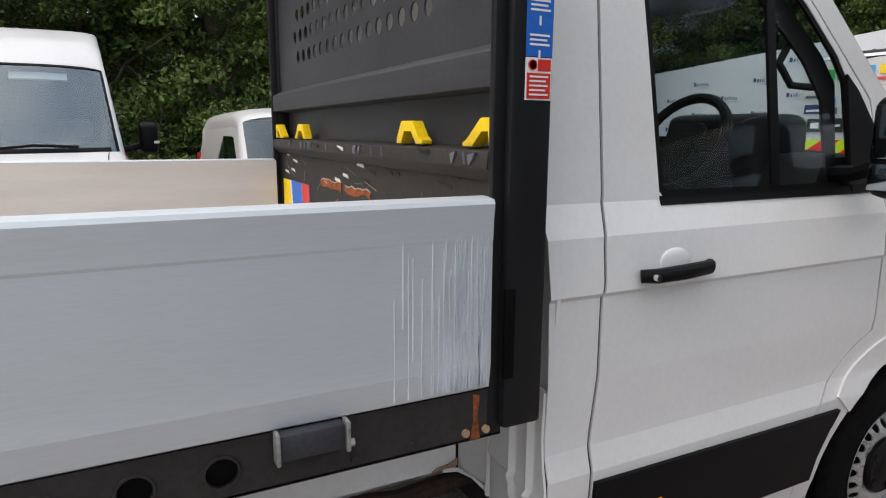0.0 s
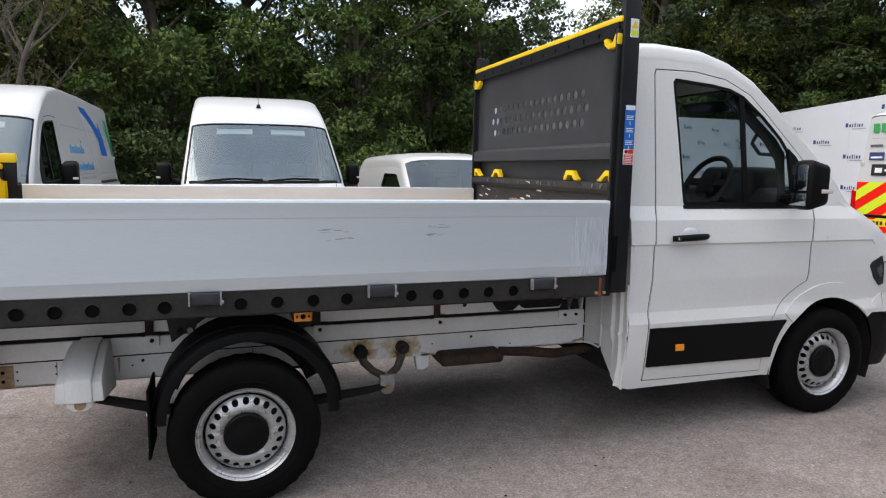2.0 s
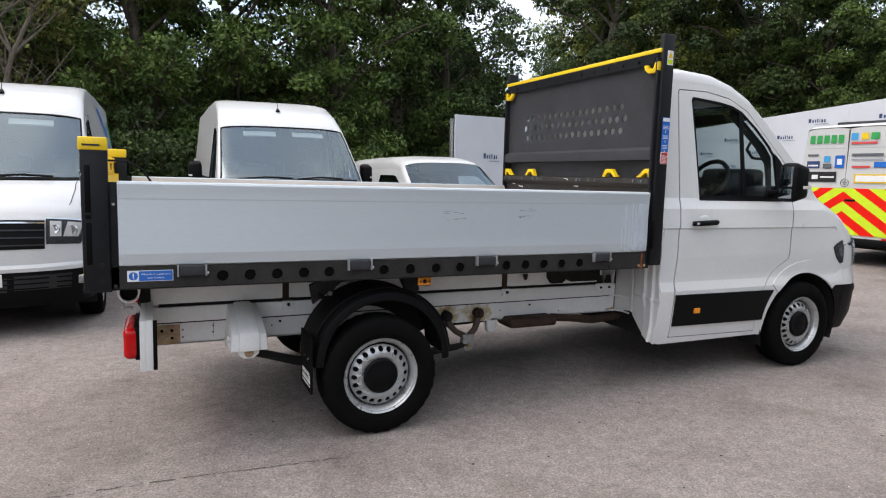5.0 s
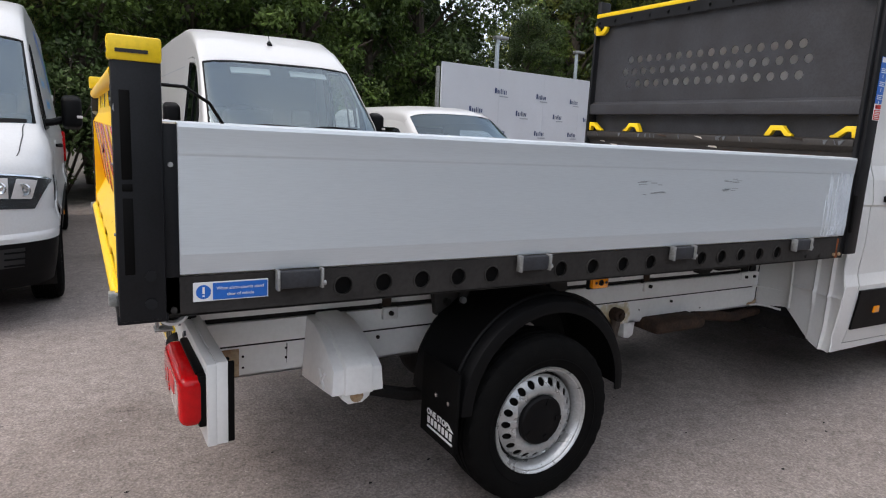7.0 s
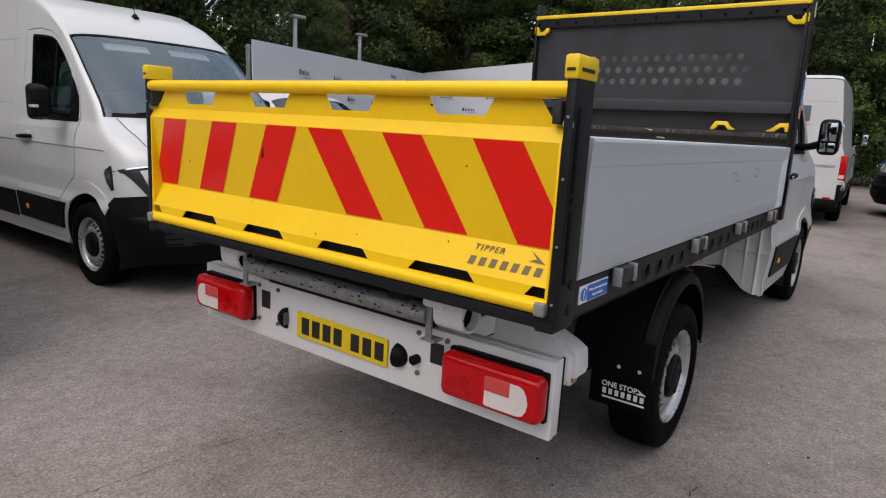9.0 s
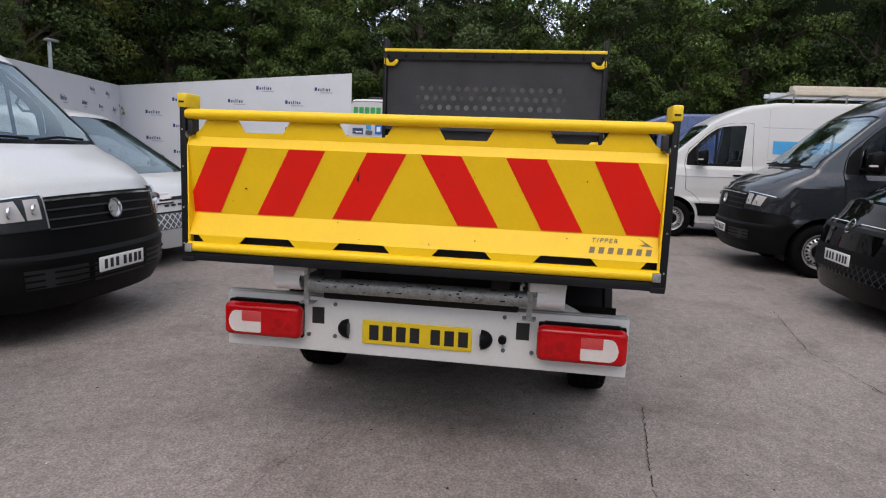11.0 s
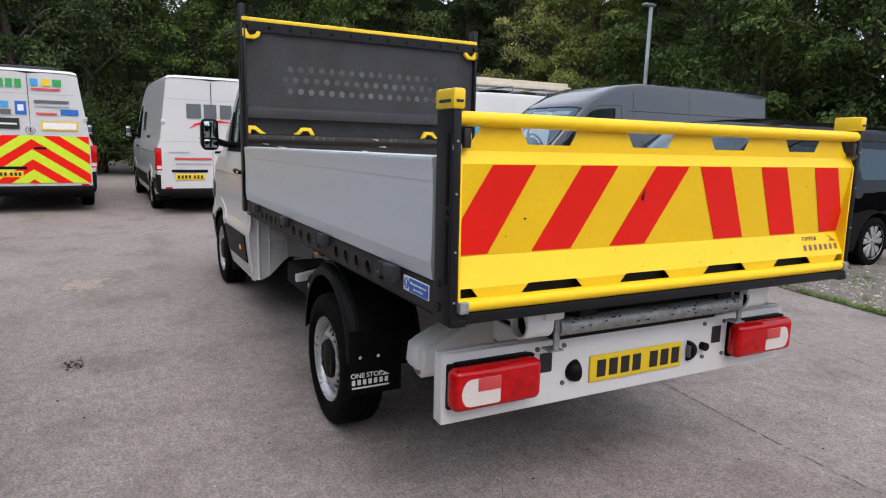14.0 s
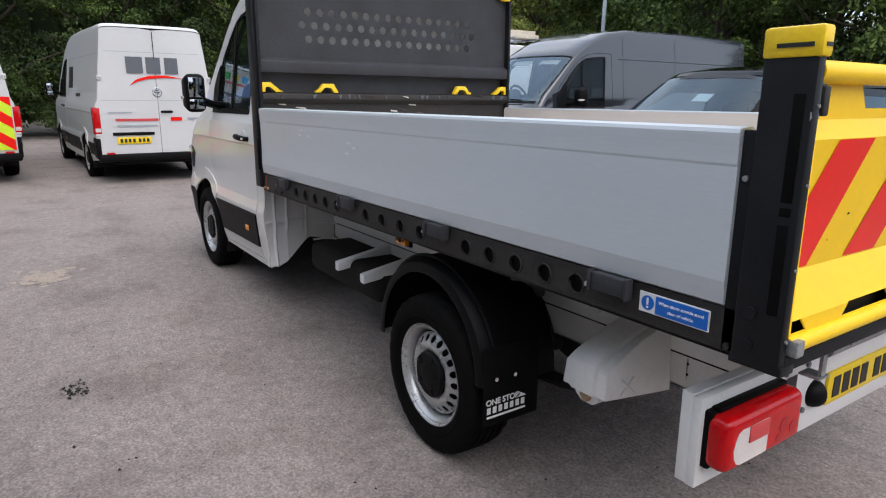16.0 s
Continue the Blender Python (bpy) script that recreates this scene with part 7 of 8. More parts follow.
flank_decal(v1, sh1, 1, rect(-3.10, -2.12, 1.44, 1.47), GREYPRINT, "name_bar")
flank_decal(v1, sh1, 1, rect(-4.82, -3.35, 1.35, 1.39), INK, "door_track")
flank_decal(v1, sh1, 1, [(-2.45, 1.98), (-2.52, 1.92), (-2.48, 1.90)], NAVY, "bird_mark")
grey, shg, xrg = big_van("dark grey metallic high-roofed panel van", GREYPAINT, 5.66, -4.13, 90, group="parked vans", antenna=False)
tsg, sht, xrt = big_van("white panel van with grey and red lettering bars", VANWHITE, 14.55, 0.47, 2.5, group="parked vans", antenna=False)
natta, shn, xrn = big_van("white panel van with red and yellow rear chevrons", VANWHITE, 15.35, 3.57, 4, group="parked vans", antenna=False)


def rear_mark(root, xr, y0, y1, z0, z1, material, name="print", lift=0.045):
    b = panel(rect(y0, y1, z0, z1), lambda a, c: (xr - lift + 0.035 * max(0, c - 1.3), a, c), [], [], [1.3])
    return part(name, b, material, root)


# lettering bars of the grey-lettered van
for y0, y1, m in ((0.62, 0.42, INK), (0.40, 0.22, INK), (0.19, 0.02, INK)):
    rear_mark(tsg, xrt, (y1 - 0.30) * 1.38 + 0.02, (y0 - 0.30) * 1.38, 1.80, 2.06, MIDGREY, "name_bar")
part("swoosh", panel([(0.42, 1.60), (0.28, 1.67), (0.10, 1.715), (-0.15, 1.735), (-0.42, 1.73), (-0.15, 1.775), (0.10, 1.765), (0.30, 1.705)], lambda a, c: (xrt - 0.045 + 0.035 * (c - 1.3), a, c)), RED, tsg)
rear_mark(tsg, xrt, 0.02, 0.68, 1.03, 1.07, PINK, "phone_bar")
rear_mark(tsg, xrt, 0.04, 0.66, 0.94, 0.97, GREYPRINT, "web_bar")
rear_mark(tsg, xrt, 0.42, 0.78, 1.16, 1.18, GREYPRINT, "model_bar")
rear_mark(tsg, xrt, -0.36, -0.18, 1.03, 1.09, RED, "logo")
rear_mark(tsg, xrt, -0.85, -0.45, 1.05, 1.08, GREYPRINT, "model_bar")
flank_decal(tsg, sht, 1, rect(-2.2, -1.62, 1.55, 1.95), INK, "side_window")
flank_decal(tsg, sht, 1, rect(-3.2, -2.6, 1.40, 1.46), INK, "vent")

# chevrons and stickers of the liveried van
for sg in (-1, 1):
    for k in range(-3, 9):
        c0 = 0.62 + k * 0.18
        poly = [(0.0, c0), (0.0, c0 + 0.18), (0.9, c0 - 0.45), (0.9, c0 - 0.63)]
        lo, hi = 0.55, 1.40
        # clip the band to the door
        ring = [(sg * a, c) for a, c in poly]
        for bound, keep in ((hi, -1), (lo, 1)):
            out = []
            for i in range(len(ring)):
                p, q = ring[i - 1], ring[i]
                pin, qin = keep * (p[1] - bound) >= 0, keep * (q[1] - bound) >= 0
                if pin != qin:
                    f = (bound - p[1]) / (q[1] - p[1])
                    out.append((p[0] + f * (q[0] - p[0]), bound))
                if qin:
                    out.append(q)
            ring = out
            if len(ring) < 3:
                break
        if len(ring) >= 3:
            part("chevron", panel(ring, lambda a, c: (xrn - 0.045 + 0.035 * max(0, c - 1.3), a, c), [], [], [1.3]), RED if k % 2 else LIME, natta)
for k in range(5):
    rear_mark(natta, xrn, 0.72 - k * 0.133 - 0.10, 0.72 - k * 0.133, 2.23, 2.38, GREEN, "letter_bar", 0.05)
for y0, y1, z0, z1, m in ((0.74, 0.53, 1.99, 2.03, MIDGREY), (0.74, 0.49, 1.77, 1.90, NAVY), (0.71, 0.52, 1.80, 1.83, LABELW), (0.42, 0.30, 1.88, 1.99, SKYBLUE), (0.43, 0.27, 1.76, 1.85, MIDGREY), (0.21, 0.04, 1.77, 2.0, BLUE), (0.17, 0.08, 1.83, 1.94, LABELW),
                           (0.68, 0.16, 1.51, 1.70, INK), (0.62, 0.50, 1.56, 1.64, LABELW), (0.46, 0.20, 1.585, 1.615, LABELW), (-0.04, -0.16, 2.28, 2.40, SKYBLUE), (-0.22, -0.34, 2.28, 2.40, HOOK), (-0.38, -0.52, 2.28, 2.40, GREEN),
                           (-0.05, -0.50, 2.20, 2.24, PINK), (-0.08, -0.62, 1.98, 2.03, MIDGREY), (-0.08, -0.62, 1.91, 1.94, GREYPRINT), (-0.10, -0.42, 1.77, 1.81, PINK), (-0.48, -0.76, 1.78, 1.88, BLUE), (-0.16, -0.74, 1.50, 1.66, HOOK), (-0.19, -0.71, 1.525, 1.635, LABELW)):
    rear_mark(natta, xrn, min(y0, y1), max(y0, y1), z0, z1, m, "sticker", 0.050 if m is not LABELW else 0.053)
part("light_bar", box(xrn + 0.35, xrn + 0.55, -0.45, 0.45, 2.56, 2.64, 0.02), BOARD, natta, "dark roof light bar")
for sg in (-1, 1):
    flank_decal(natta, shn, sg, [(xrn + 0.04, 0.7), (xrn + 0.30, 0.7), (xrn + 0.30, 1.9), (xrn + 0.04, 1.9)], LIME)

caddy, shc, xrc = small_vehicle("compact_van", "small white delivery van with dark lower grille", "van", VANWHITE, 3.20, 4.68, -90, 4.62, 1.86, 1.84, 2.76, 1.0, 1.05, (0.42, -0.62), False, False, "parked vans")
buzz, shb, xrb = small_vehicle("people_carrier", "gloss black people carrier with silver alloy wheels", "car", BLACKPAINT, 2.62, -4.25, 90, 4.71, 1.985, 1.93, 2.99, 0.82, 1.12, (0.43, -0.66), True, True)
# honeycomb of the small van's lower grille, and its row of upper slots
for k in range(-9, 10):
    for way in (-1, 1):
        part("grille_bar", shc.patch([9.9, 10.1, 10.3, 10.5, 10.7, 10.9], lambda u: [0.085 * k + way * 0.16 * (u - 10.4), 0.085 * k + 0.014 + way * 0.16 * (u - 10.4)], 0.011), LABELW, caddy)
part("grille_field", shc.patch([9.85, 10.2, 10.6, 10.95], [s / 10 for s in range(-9, 10)], 0.008), MIDGREY, caddy, "grey honeycomb lower grille")
for k in range(-6, 7):
    part("air_slot", shc.patch([9.25, 9.40], [0.11 * k, 0.11 * k + 0.07], 0.006), INK, caddy)
for k in range(-9, 10):
    for way in (-1, 1):
        part("grille_bar", shb.patch([10.3, 10.5, 10.7, 10.9, 11.1], lambda u: [0.085 * k + way * 0.16 * (u - 10.7), 0.085 * k + 0.012 + way * 0.16 * (u - 10.7)], 0.012), BOARD, buzz)
# papers in and on the people carrier, bright strips along its bonnet
part("paper", shb.patch([5.33, 5.46], [0.02, 0.27], -0.008), LABELW, buzz, "white paper behind the screen")
part("paper", shb.patch([5.84, 5.93], [0.35, 0.55], -0.008), GREYPRINT, buzz, "white paper behind the screen")
part("sticker", panel(rounded(0.02, 0.13, 0.78, 0.90, 0.015), shb.flankwise(1, 0.004), [], [], []), LABELW, buzz, "white square sticker on the wing")
part("sticker", panel(rounded(0.02, 0.13, 0.78, 0.90, 0.015), shb.flankwise(-1, 0.004), [], [], []), LABELW, buzz, "white square sticker on the wing")
for sg in (-1, 1):
    part("chrome_strip", panel([(0.30, 1.035), (0.30, 1.048), (-0.25, 1.06), (-0.25, 1.047)], shb.flankwise(sg, 0.005), [], [], []), CHROME, buzz)
part("screen_visor", shb.patch([5.0, 5.06], [-0.9, -0.5, 0, 0.5, 0.9], 0.001), INK, buzz)

white, shw, xrw = big_van("white panel van with a ladder on its roof rack", VANWHITE, 9.4, -2.95, 90, group="parked vans", antenna=False)
for sg in (-1, 1):
    flank_decal(white, shw, sg, rect(-3.0, -1.7, 1.62, 1.86), SKYBLUE, "name_bar")
    flank_decal(white, shw, sg, rect(-2.7, -1.7, 1.42, 1.50), GREYPRINT, "name_bar")
for x in (-2.0, -2.9, -3.8, -4.6):
    part("rack_bar", tube([(x, -0.75, 2.72), (x, 0.75, 2.72)], 0.018, 8), GALV, white)
    for sg in (-1, 1):
        part("rack_foot", tube([(x, sg * 0.75, 2.72), (x, sg * 0.74, 2.40)], 0.016, 8), GALV, white)
ladder = thing("ladder", "aluminium ladder lying on the roof rack", "ladder", 9.4, -2.95, 2.74, 90)
for y in (-0.45, -0.1):
    part("ladder_stile", box(-5.1, -1.85, y - 0.02, y + 0.02, 0, 0.08), ALU, ladder)
for k in range(14):
    part("ladder_rung", tube([(-5.0 + k * 0.235, -0.45, 0.04), (-5.0 + k * 0.235, -0.1, 0.04)], 0.014, 6), ALU, ladder)
for y, z in ((0.15, 2.74), (0.38, 2.74), (0.27, 2.83)):
    board = tagged(part("plank", box(-4.7, -2.1, y - 0.10, y + 0.10, 0, 0.085, 0.006), PLANK), "pale plank tied on the roof rack", "plank", "planks on the rack")
    board.matrix_basis = pose(9.4, -2.95, z - 0.002, 0, 0, 90)
blue, shbl, xrbl = big_van("dark blue high-roofed panel van", BLUEPAINT, 13.2, -2.0, 90, group="parked vans", antenna=False)


# hoarding: two runs of white boards with printed name bars
def hoarding(name, x0, y0, x1, y1, h0, h1, label, side=-1):
    root = tagged(new(name), label, "hoarding", kind="structure")
    a, c = Vector((x0, y0, 0)), Vector((x1, y1, 0))
    way = (c - a)
    length = way.length
    way.normalize()
    inward = Vector((-way.y, way.x, 0)) * side
    n = max(2, round(length / 2.44))

    def at(s, z, off):
        return tuple(a + way * s + inward * off + Vector((0, 0, z)))
    for k in range(n):
        s0, s1 = length * k / n + 0.002, length * (k + 1) / n - 0.002
        t0, t1 = h0 + (h1 - h0) * k / n, h0 + (h1 - h0) * (k + 1) / n
        part("board", panel([(s0, 0.0), (s1, 0.0), (s1, t1), (s0, t0)], lambda u, v: at(u, v, 0.0), [], [], [], 0.02), HOARDING, root)
        part("fence_post", tube([at(s0, 0, -0.08), at(s0, t0 - 0.1, -0.08)], 0.05, 6), GALV, root)
    for row in range(0, 8):
        z = 0.42 + row * 0.51
        s = length - 1.5 - (row % 2) * 1.18
        while s > 0.3:
            top = h0 + (h1 - h0) * s / length
            if z < top - 0.32:
                b = bmesh.new()
                q = s + 0.04
                for k, (w, hh) in enumerate(((0.095, 0.135), (0.055, 0.095), (0.040, 0.095), (0.040, 0.125), (0.022, 0.125), (0.060, 0.095), (0.050, 0.095))):
                    panel(rect(q, q + w, z, z + hh), lambda u, v: at(u, v, 0.028), bm=b)
                    q += w + 0.042
                nm = part("name_bar", b, NAVY, root)
                part("web_bar", panel(rect(s + 0.28, s + 0.76, z - 0.075, z - 0.045), lambda u, v: at(u, v, 0.028)), GREYPRINT, nm)
            s -= 2.36
    return root


hoarding("hoarding_north", 5.45, 9.7, 19.5, 16.55, 2.98, 3.52, "white printed hoarding with navy name bars")
hoarding("hoarding_east", 19.5, 16.55, 19.5, 6.86, 3.52, 4.16, "white printed hoarding with navy name bars")


def street_lamp(x, y, h, lean):
    root = thing("street_lamp", "slim grey lamp post with a small lantern", "street lamp", x, y, 0, lean, "lamp posts")
    part("pole", tube([(0, 0, 0), (0, 0, h)], [0.07, 0.055], 10), POLEGREY, root)
    part("lantern", box(-0.12, 0.30, -0.10, 0.10, h, h + 0.09, 0.03), GALV, root)


street_lamp(11.5, -12.5, 5.6, 90)
street_lamp(8.2, 11.6, 3.9, 0)
street_lamp(13.2, 14.2, 4.2, 0)


# ---- trees ----
def leaf_cloud(centres, radii, count, size, seed, squash=0.8):
    """Many small leaves gathered in clumps; each is a bent lozenge of its own."""
    rng = np.random.default_rng(seed)
    ci = rng.integers(0, len(centres), count)
    d = rng.normal(size=(count, 3))
    d[:, 2] = np.abs(d[:, 2]) * 1.1 - 0.35
    d /= np.linalg.norm(d, axis=1)[:, None]
    r = rng.uniform(0.55, 1.0, count)
    p = np.asarray(centres)[ci] + d * (r * np.asarray(radii)[ci])[:, None] * (1, 1, squash)
    a = rng.normal(size=(count, 3)) + d * 0.6
    a[:, 2] -= 0.7
    a /= np.linalg.norm(a, axis=1)[:, None]
    n = d * 0.9 + 0.45 * rng.normal(size=(count, 3)) + (0, 0, 0.7)
    b = np.cross(a, n)
    b /= np.linalg.norm(b, axis=1)[:, None] + 1e-9
    s = size * rng.uniform(0.6, 1.3, count)[:, None]
    fold = np.cross(a, b) * s * 0.18
    quad = np.stack([p - a * s * 0.6, p + b * s * 0.34 + fold, p + a * s * 0.6, p - b * s * 0.34 + fold], 1).reshape(-1, 3)
    return quad


def leaf_mesh(name, quad, material):
    me = bpy.data.meshes.new(name)
    n = len(quad) // 4
    me.from_pydata([tuple(v) for v in quad], [], [(4 * i, 4 * i + 1, 4 * i + 2, 4 * i + 3) for i in range(n)])
    me.materials.append(material)
    return me


def tree(seed, height, spread, leaves, size, material, low):
    """A broad-leaved tree at the origin: tapered trunk, limbs, a crown of leaf clumps that starts at the height low."""
    rnd = random.Random(seed)
    root = thing("tree", "tall leafy broad-leaved tree with dense green crown", "tree", group="trees round the yard")
    trunk = []
    x = y = 0.0
    for i in range(8):
        trunk.append((x, y, height * 0.85 * i / 7))
        x += rnd.uniform(-0.2, 0.2)
        y += rnd.uniform(-0.2, 0.2)
    bm = tube(trunk, [0.22 * (1 - 0.11 * i) * height / 10 for i in range(8)], 9)
    centres, radii = [], []
    for i in range(34):
        h = low + (height - low) * (0.04 + 0.92 * (i + rnd.random()) / 34)
        f = (h - low) / (height - low)
        reach = spread * (0.55 + 0.6 * math.sin(math.pi * min(1, 0.15 + 0.85 * f)) - 0.35 * f) * rnd.uniform(0.6, 1.1)
        a = i * 2.4 + rnd.uniform(-0.5, 0.5)
        tx, ty = trunk[min(7, int(7 * h / (height * 0.86)))][:2]
        end = Vector((tx + reach * math.cos(a), ty + reach * math.sin(a), h))
        start = Vector((tx, ty, max(0.3, h - 0.5 * reach - 0.3)))
        mid = (start + end) / 2 + Vector((0, 0, 0.15 * reach))
        tube([start, mid, end], [0.06, 0.04, 0.015], 6, bm)
        for q in (0.45, 0.75, 1.0):
            c = start.lerp(end, q) + Vector((rnd.uniform(-0.4, 0.4), rnd.uniform(-0.4, 0.4), rnd.uniform(-0.3, 0.4)))
            centres.append(tuple(c))
            radii.append(rnd.uniform(0.33, 0.82) * spread / 2.6)
    part("trunk", bm, BARK, root, "grey-brown trunk and limbs")
    crown = new("crown", leaf_mesh("crown", leaf_cloud(centres, radii, leaves, size, seed), material))
    crown.parent = root
    return root


def bush(seed, height, spread, leaves, size, material):
    rnd = random.Random(seed)
    root = thing("bush", "dense green bush at the yard's edge", "bush", group="bushes round the yard")
    bm = bmesh.new()
    centres, radii = [], []
    for i in range(16):
        a, r = i * 2.4, spread * math.sqrt((i + 0.5) / 16)
        h = height * (0.25 + 0.7 * rnd.random()) * (1 - 0.35 * r / spread)
        end = Vector((r * math.cos(a), r * math.sin(a), h))
        tube([(0.2 * math.cos(a), 0.2 * math.sin(a), 0), end * 0.5 + Vector((0, 0, 0.1)), end], [0.03, 0.02, 0.008], 5, bm)
        centres += [tuple(end), tuple(end * 0.6)]
        radii += [rnd.uniform(0.4, 0.8) * spread / 1.6, rnd.uniform(0.4, 0.7) * spread / 1.6]
    part("stem", bm, BARK, root)
    crown = new("crown", leaf_mesh("crown", leaf_cloud(centres, radii, leaves, size, seed), material))
    crown.parent = root
    return root


kinds = [tree(3, 9.6, 2.7, 29000, 0.116, LEAF, 1.2), tree(7, 10.4, 2.9, 29000, 0.118, LEAF_D, 1.5), tree(11, 9.4, 2.6, 29000, 0.114, LEAF_Y, 1.0), tree(19, 10.2, 2.9, 29000, 0.118, LEAF, 1.6), tree(23, 9.0, 2.7, 26000, 0.105, LEAF_B, 0.8)]
bushes = [bush(5, 2.6, 1.5, 7000, 0.10, LEAF), bush(9, 3.4, 1.7, 8000, 0.10, LEAF_D), bush(13, 2.2, 1.4, 6000, 0.095, LEAF_D)]
spots = random.Random(77)
rows = []
for i in range(13):   # behind the vans
    rows.append((-13 + i * 2.35 + spots.uniform(-0.5, 0.5), 12.6 + spots.uniform(-0.8, 0.8) + max(0, i - 7) * 1.15))
rows += [(18.0, 20.2), (21.4, 20.3), (16.4, 18.6), (23.6, 20.4), (20.0, 22.6)]
for i in range(13):   # behind the east hoarding
    rows.append((23.5 + spots.uniform(-0.8, 0.8), 17 - i * 2.5 + spots.uniform(-0.5, 0.5)))
for i in range(8):   # south side
    rows.append((22 - i * 2.6 + spots.uniform(-0.5, 0.5), -15.0 + spots.uniform(-0.8, 0.8)))
rows += [(4.6, -17.5), (7.5, -18.2)]
used = set()
for i, (x, y) in enumerate(rows):
    k = i if i < 5 else spots.choice((1, 0, 1, 3)) if x > 21 and y < 15 else 2 if x > 14 and y > 15 and i % 3 else spots.choice((4, 2, 4, 0)) if y < -14 and x > 5 else spots.choice((0, 1, 1, 3))
    m = pose(x, y, 0, 0, 0, spots.uniform(0, 360))
    aside = abs((x + 0.65) * 0.857 - (y + 4.64) * 0.515)   # a low stretch of the wood, where the sky shows
    if aside < 1.9 and y > 10:
        m = m @ Matrix.Scale(0.55, 4)
    elif x > 13 and y > 13:   # taller trees in the far corner
        m = m @ Matrix.Scale(1.32, 4)
    if k not in used:
        used.add(k)
        kinds[k].matrix_basis = m
    else:
        copy_thing(kinds[k], m)
rows = [(-9 + i * 1.75 + spots.uniform(-0.3, 0.3), 10.3 + spots.uniform(-0.2, 0.4) + max(0, i - 8) * 0.85 + (1.75 if i > 7 else 0)) for i in range(14)]
rows += [(22.2, 4.5 - i * 2.0) for i in range(8)] + [(20 - i * 2.0, -12.4 + spots.uniform(-0.3, 0.3)) for i in range(10)]
used = set()
for i, (x, y) in enumerate(rows):
    k = i % 3 if i < 3 else spots.randrange(3)
    m = pose(x, y, 0, 0, 0, spots.uniform(0, 360))
    if k not in used:
        used.add(k)
        bushes[k].matrix_basis = m
    else:
        copy_thing(bushes[k], m)

# bare leaning trunks in front of the leaves
def bare_tree(x, y, lean_x, lean_y, h, seed):
    rnd = random.Random(seed)
    root = thing("bare_tree", "bare grey-brown leaning trunk among the leaves", "tree", x, y, 0, 0, "bare trunks")
    pts = [(lean_x * (i / 6) ** 1.3 + rnd.uniform(-0.05, 0.05), lean_y * i / 6 + rnd.uniform(-0.05, 0.05), h * i / 6) for i in range(7)]
    part("trunk", tube(pts, [0.085 * (1 - 0.12 * i) for i in range(7)], 8), DEADWOOD, root)
    for k in range(14):
        p = Vector(pts[2 + k % 5])
        d = Vector((rnd.uniform(-1, 1), rnd.uniform(-0.6, 0.3), rnd.uniform(0.4, 1.3)))
        b = tube([p, p + d * 0.6, p + d * 1.1 + Vector((0.15, 0, 0.2))], [0.034, 0.020, 0.007], 6)
        for j in range(4):
            q = p + d * rnd.uniform(0.4, 1.1)
            e = Vector((rnd.uniform(-0.7, 0.7), rnd.uniform(-0.4, 0.2), rnd.uniform(-0.1, 0.7)))
            tube([q, q + e * 0.5 + Vector((0, 0, 0.05)), q + e], [0.012, 0.008, 0.003], 5, b)
        part("branch", b, DEADWOOD, root)


bare_tree(-4.6, 10.6, 1.6, 0.2, 5.6, 1)
bare_tree(-3.2, 10.9, -1.2, 0.3, 5.2, 2)
bare_tree(-5.6, 10.8, 0.8, 0.2, 5.9, 3)

# cracks, a pale patch, twigs and leaf litter on the asphalt
def crack(points, seed, wide=0.0042):
    rnd = random.Random(seed)
    b = bmesh.new()
    line = []
    for (x0, y0), (x1, y1) in zip(points, points[1:]):
        n = max(2, int(math.hypot(x1 - x0, y1 - y0) / 0.03))
        for k in range(n):
            line.append((x0 + (x1 - x0) * k / n + rnd.uniform(-0.008, 0.008), y0 + (y1 - y0) * k / n + rnd.uniform(-0.008, 0.008)))
    pairs = [(b.verts.new((x, y - rnd.uniform(0.0005, wide), 0.004)), b.verts.new((x, y + rnd.uniform(0.0005, wide), 0.004))) for x, y in line]
    for (a0, a1), (c0, c1) in zip(pairs, pairs[1:]):
        if rnd.random() < 0.85:
            b.faces.new((a0, a1, c1, c0))
    tagged(part("crack", b, CRACK), "thin dark crack in the asphalt", "crack", kind="structure")


crack([(-0.30, -1.20), (-0.94, -1.135), (-1.25, -1.11), (-1.70, -1.09), (-2.6, -1.15)], 1)
crack([(-0.85, 0.43), (-1.01, 0.48), (-1.33, 0.585), (-1.57, 0.64), (-1.98, 0.68), (-2.7, 0.80)], 2, 0.002)
crack([(-3.2, -3.0), (-1.8, -2.75), (-0.4, -2.95), (1.2, -2.7), (2.6, -2.9)], 3)
rnd = random.Random(12)
b = bmesh.new()
for k in range(120):
    x, y, r = 3.92 + rnd.gauss(0, 0.13), 2.28 + rnd.gauss(0, 0.10), rnd.uniform(0.012, 0.05)
    b.faces.new([b.verts.new((x + r * rnd.uniform(0.5, 1.3) * math.cos(q * 0.9), y + r * rnd.uniform(0.5, 1.2) * math.sin(q * 0.9), 0.003 + k * 0.00001)) for q in range(7)])
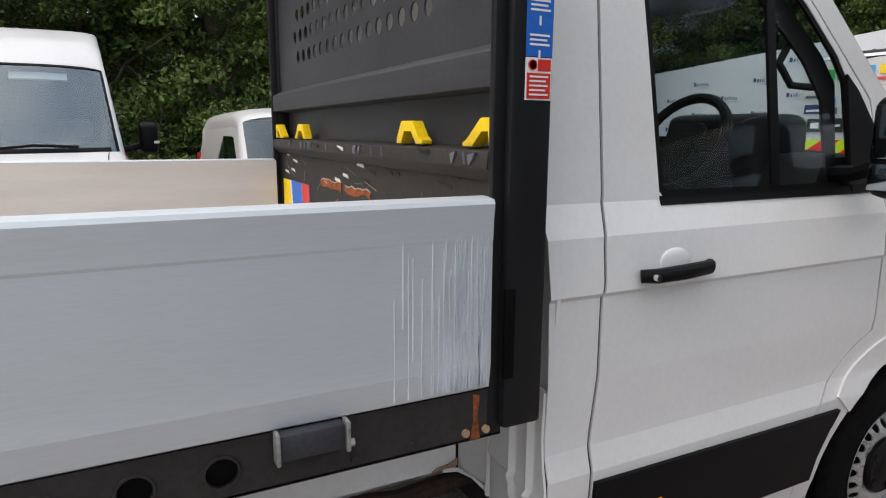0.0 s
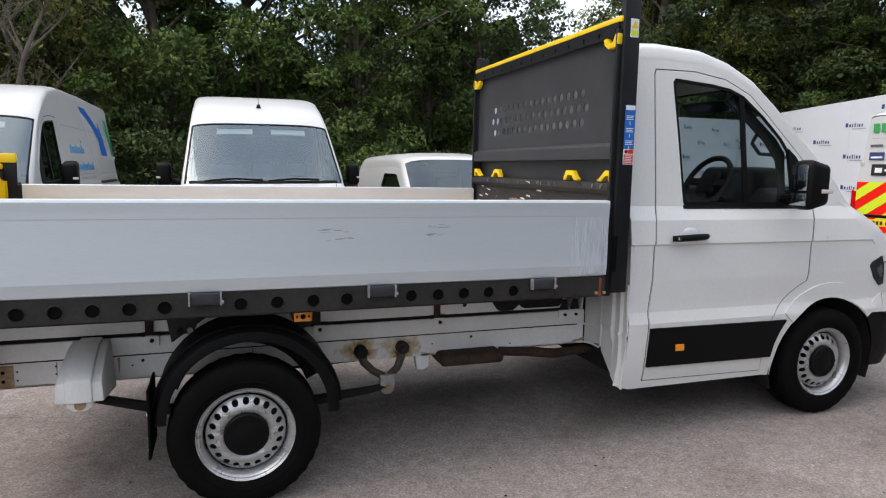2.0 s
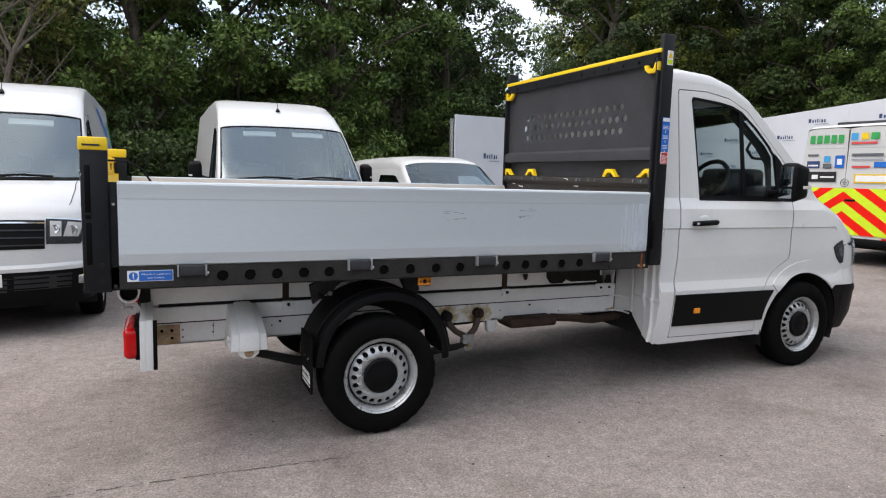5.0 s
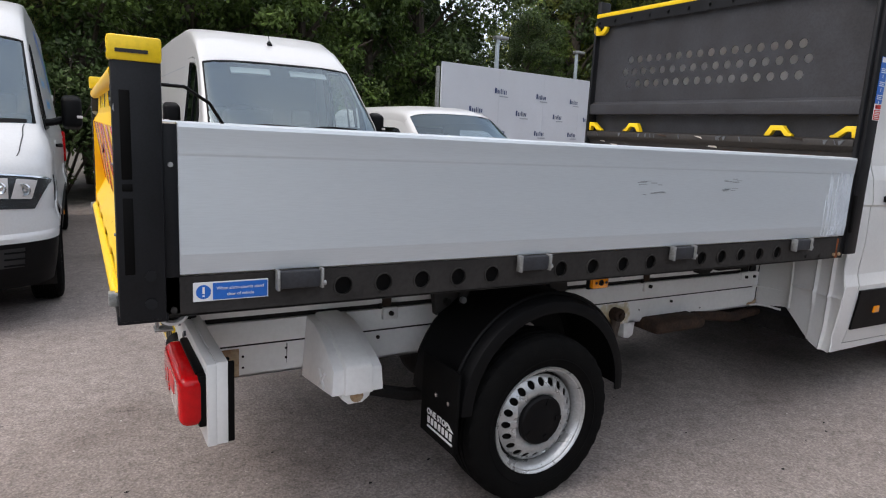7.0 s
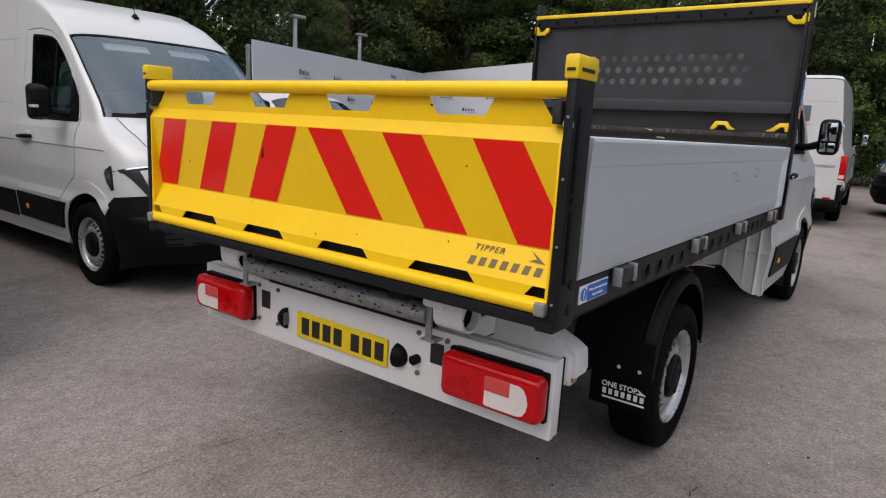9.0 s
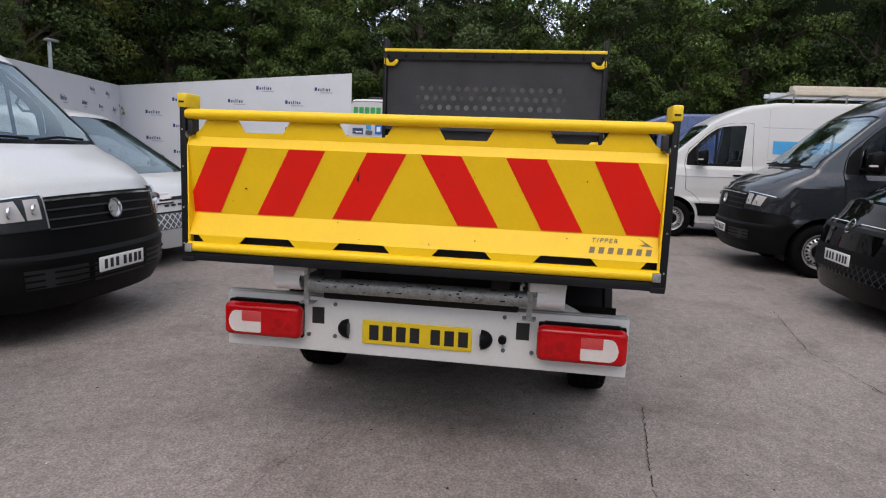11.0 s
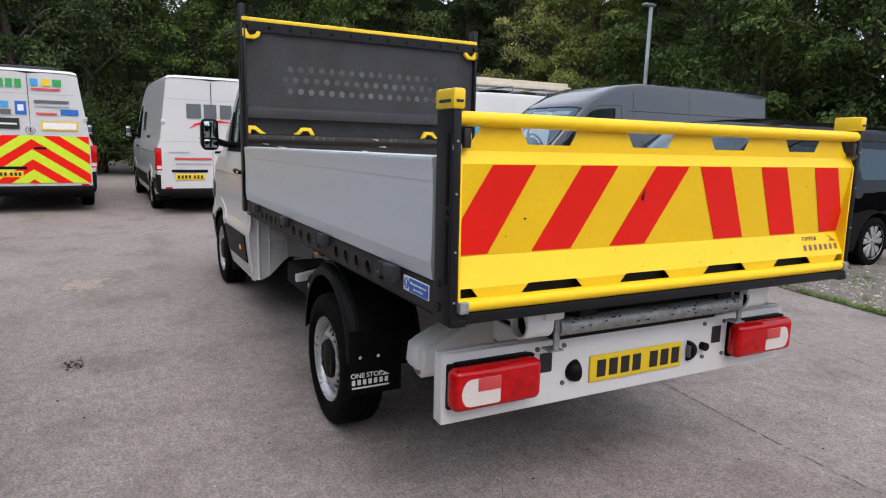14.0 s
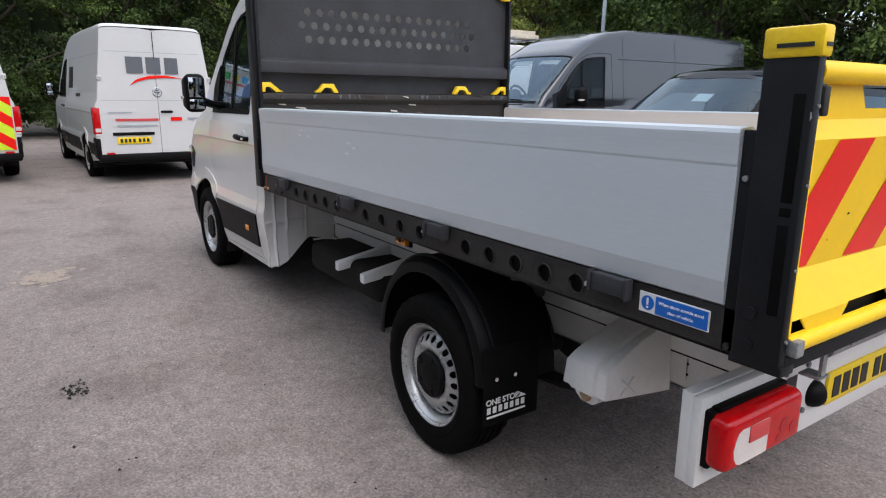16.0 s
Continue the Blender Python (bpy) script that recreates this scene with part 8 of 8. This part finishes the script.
tagged(part("dust", b, DUST), "pale brown dusty patch on the asphalt", "dust", kind="stuff")
rnd = random.Random(31)
b = bmesh.new()
for k in range(420):
    x, y, r = rnd.uniform(-4, 9), rnd.uniform(-4.4, 4.0), rnd.uniform(0.003, 0.010)
    if k < 60:
        x, y = 1.46 + rnd.gauss(0, 0.045), 2.26 + rnd.gauss(0, 0.04)
        r *= 1.8 if k % 4 == 0 else 1
    a = rnd.uniform(0, 6.28)
    pts = [(x + r * rnd.uniform(0.5, 1.6) * math.cos(a + j * 1.257), y + r * rnd.uniform(0.4, 1.2) * math.sin(a + j * 1.257), 0.003 + rnd.uniform(0, 0.004)) for j in range(5)]
    b.faces.new([b.verts.new(p) for p in pts])
tagged(part("leaf_litter", b, UNDER), "dark twigs and leaf crumbs on the asphalt", "litter", kind="stuff")

b = bmesh.new()
for k in range(2600):
    x, y, r = rnd.uniform(-5, 8), rnd.uniform(-4.5, 4.5), rnd.uniform(0.002, 0.006)
    a = rnd.uniform(0, 6.28)
    b.faces.new([b.verts.new((x + r * rnd.uniform(0.6, 1.3) * math.cos(a + j * 1.257), y + r * rnd.uniform(0.6, 1.3) * math.sin(a + j * 1.257), 0.003 + rnd.uniform(0, 0.003))) for j in range(5)])
tagged(part("grit", b, GRIT), "loose pale grit on the asphalt", "grit", kind="stuff")

# distant wood as a ring of sheet, its near-black colour standing for shade
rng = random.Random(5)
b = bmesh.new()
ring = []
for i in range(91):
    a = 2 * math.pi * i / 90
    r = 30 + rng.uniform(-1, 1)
    # low where sky shows, and on the unseen -y side to admit light
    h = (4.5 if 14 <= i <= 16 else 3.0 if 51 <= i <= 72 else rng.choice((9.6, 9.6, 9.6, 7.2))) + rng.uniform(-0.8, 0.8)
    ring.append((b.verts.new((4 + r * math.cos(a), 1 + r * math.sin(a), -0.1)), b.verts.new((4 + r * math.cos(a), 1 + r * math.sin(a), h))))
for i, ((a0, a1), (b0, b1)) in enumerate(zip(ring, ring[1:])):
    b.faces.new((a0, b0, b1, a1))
tagged(part("backdrop", b, WOODSHADE), "near-black sheet for the shaded depth of the woodland", "woodland", kind="structure")
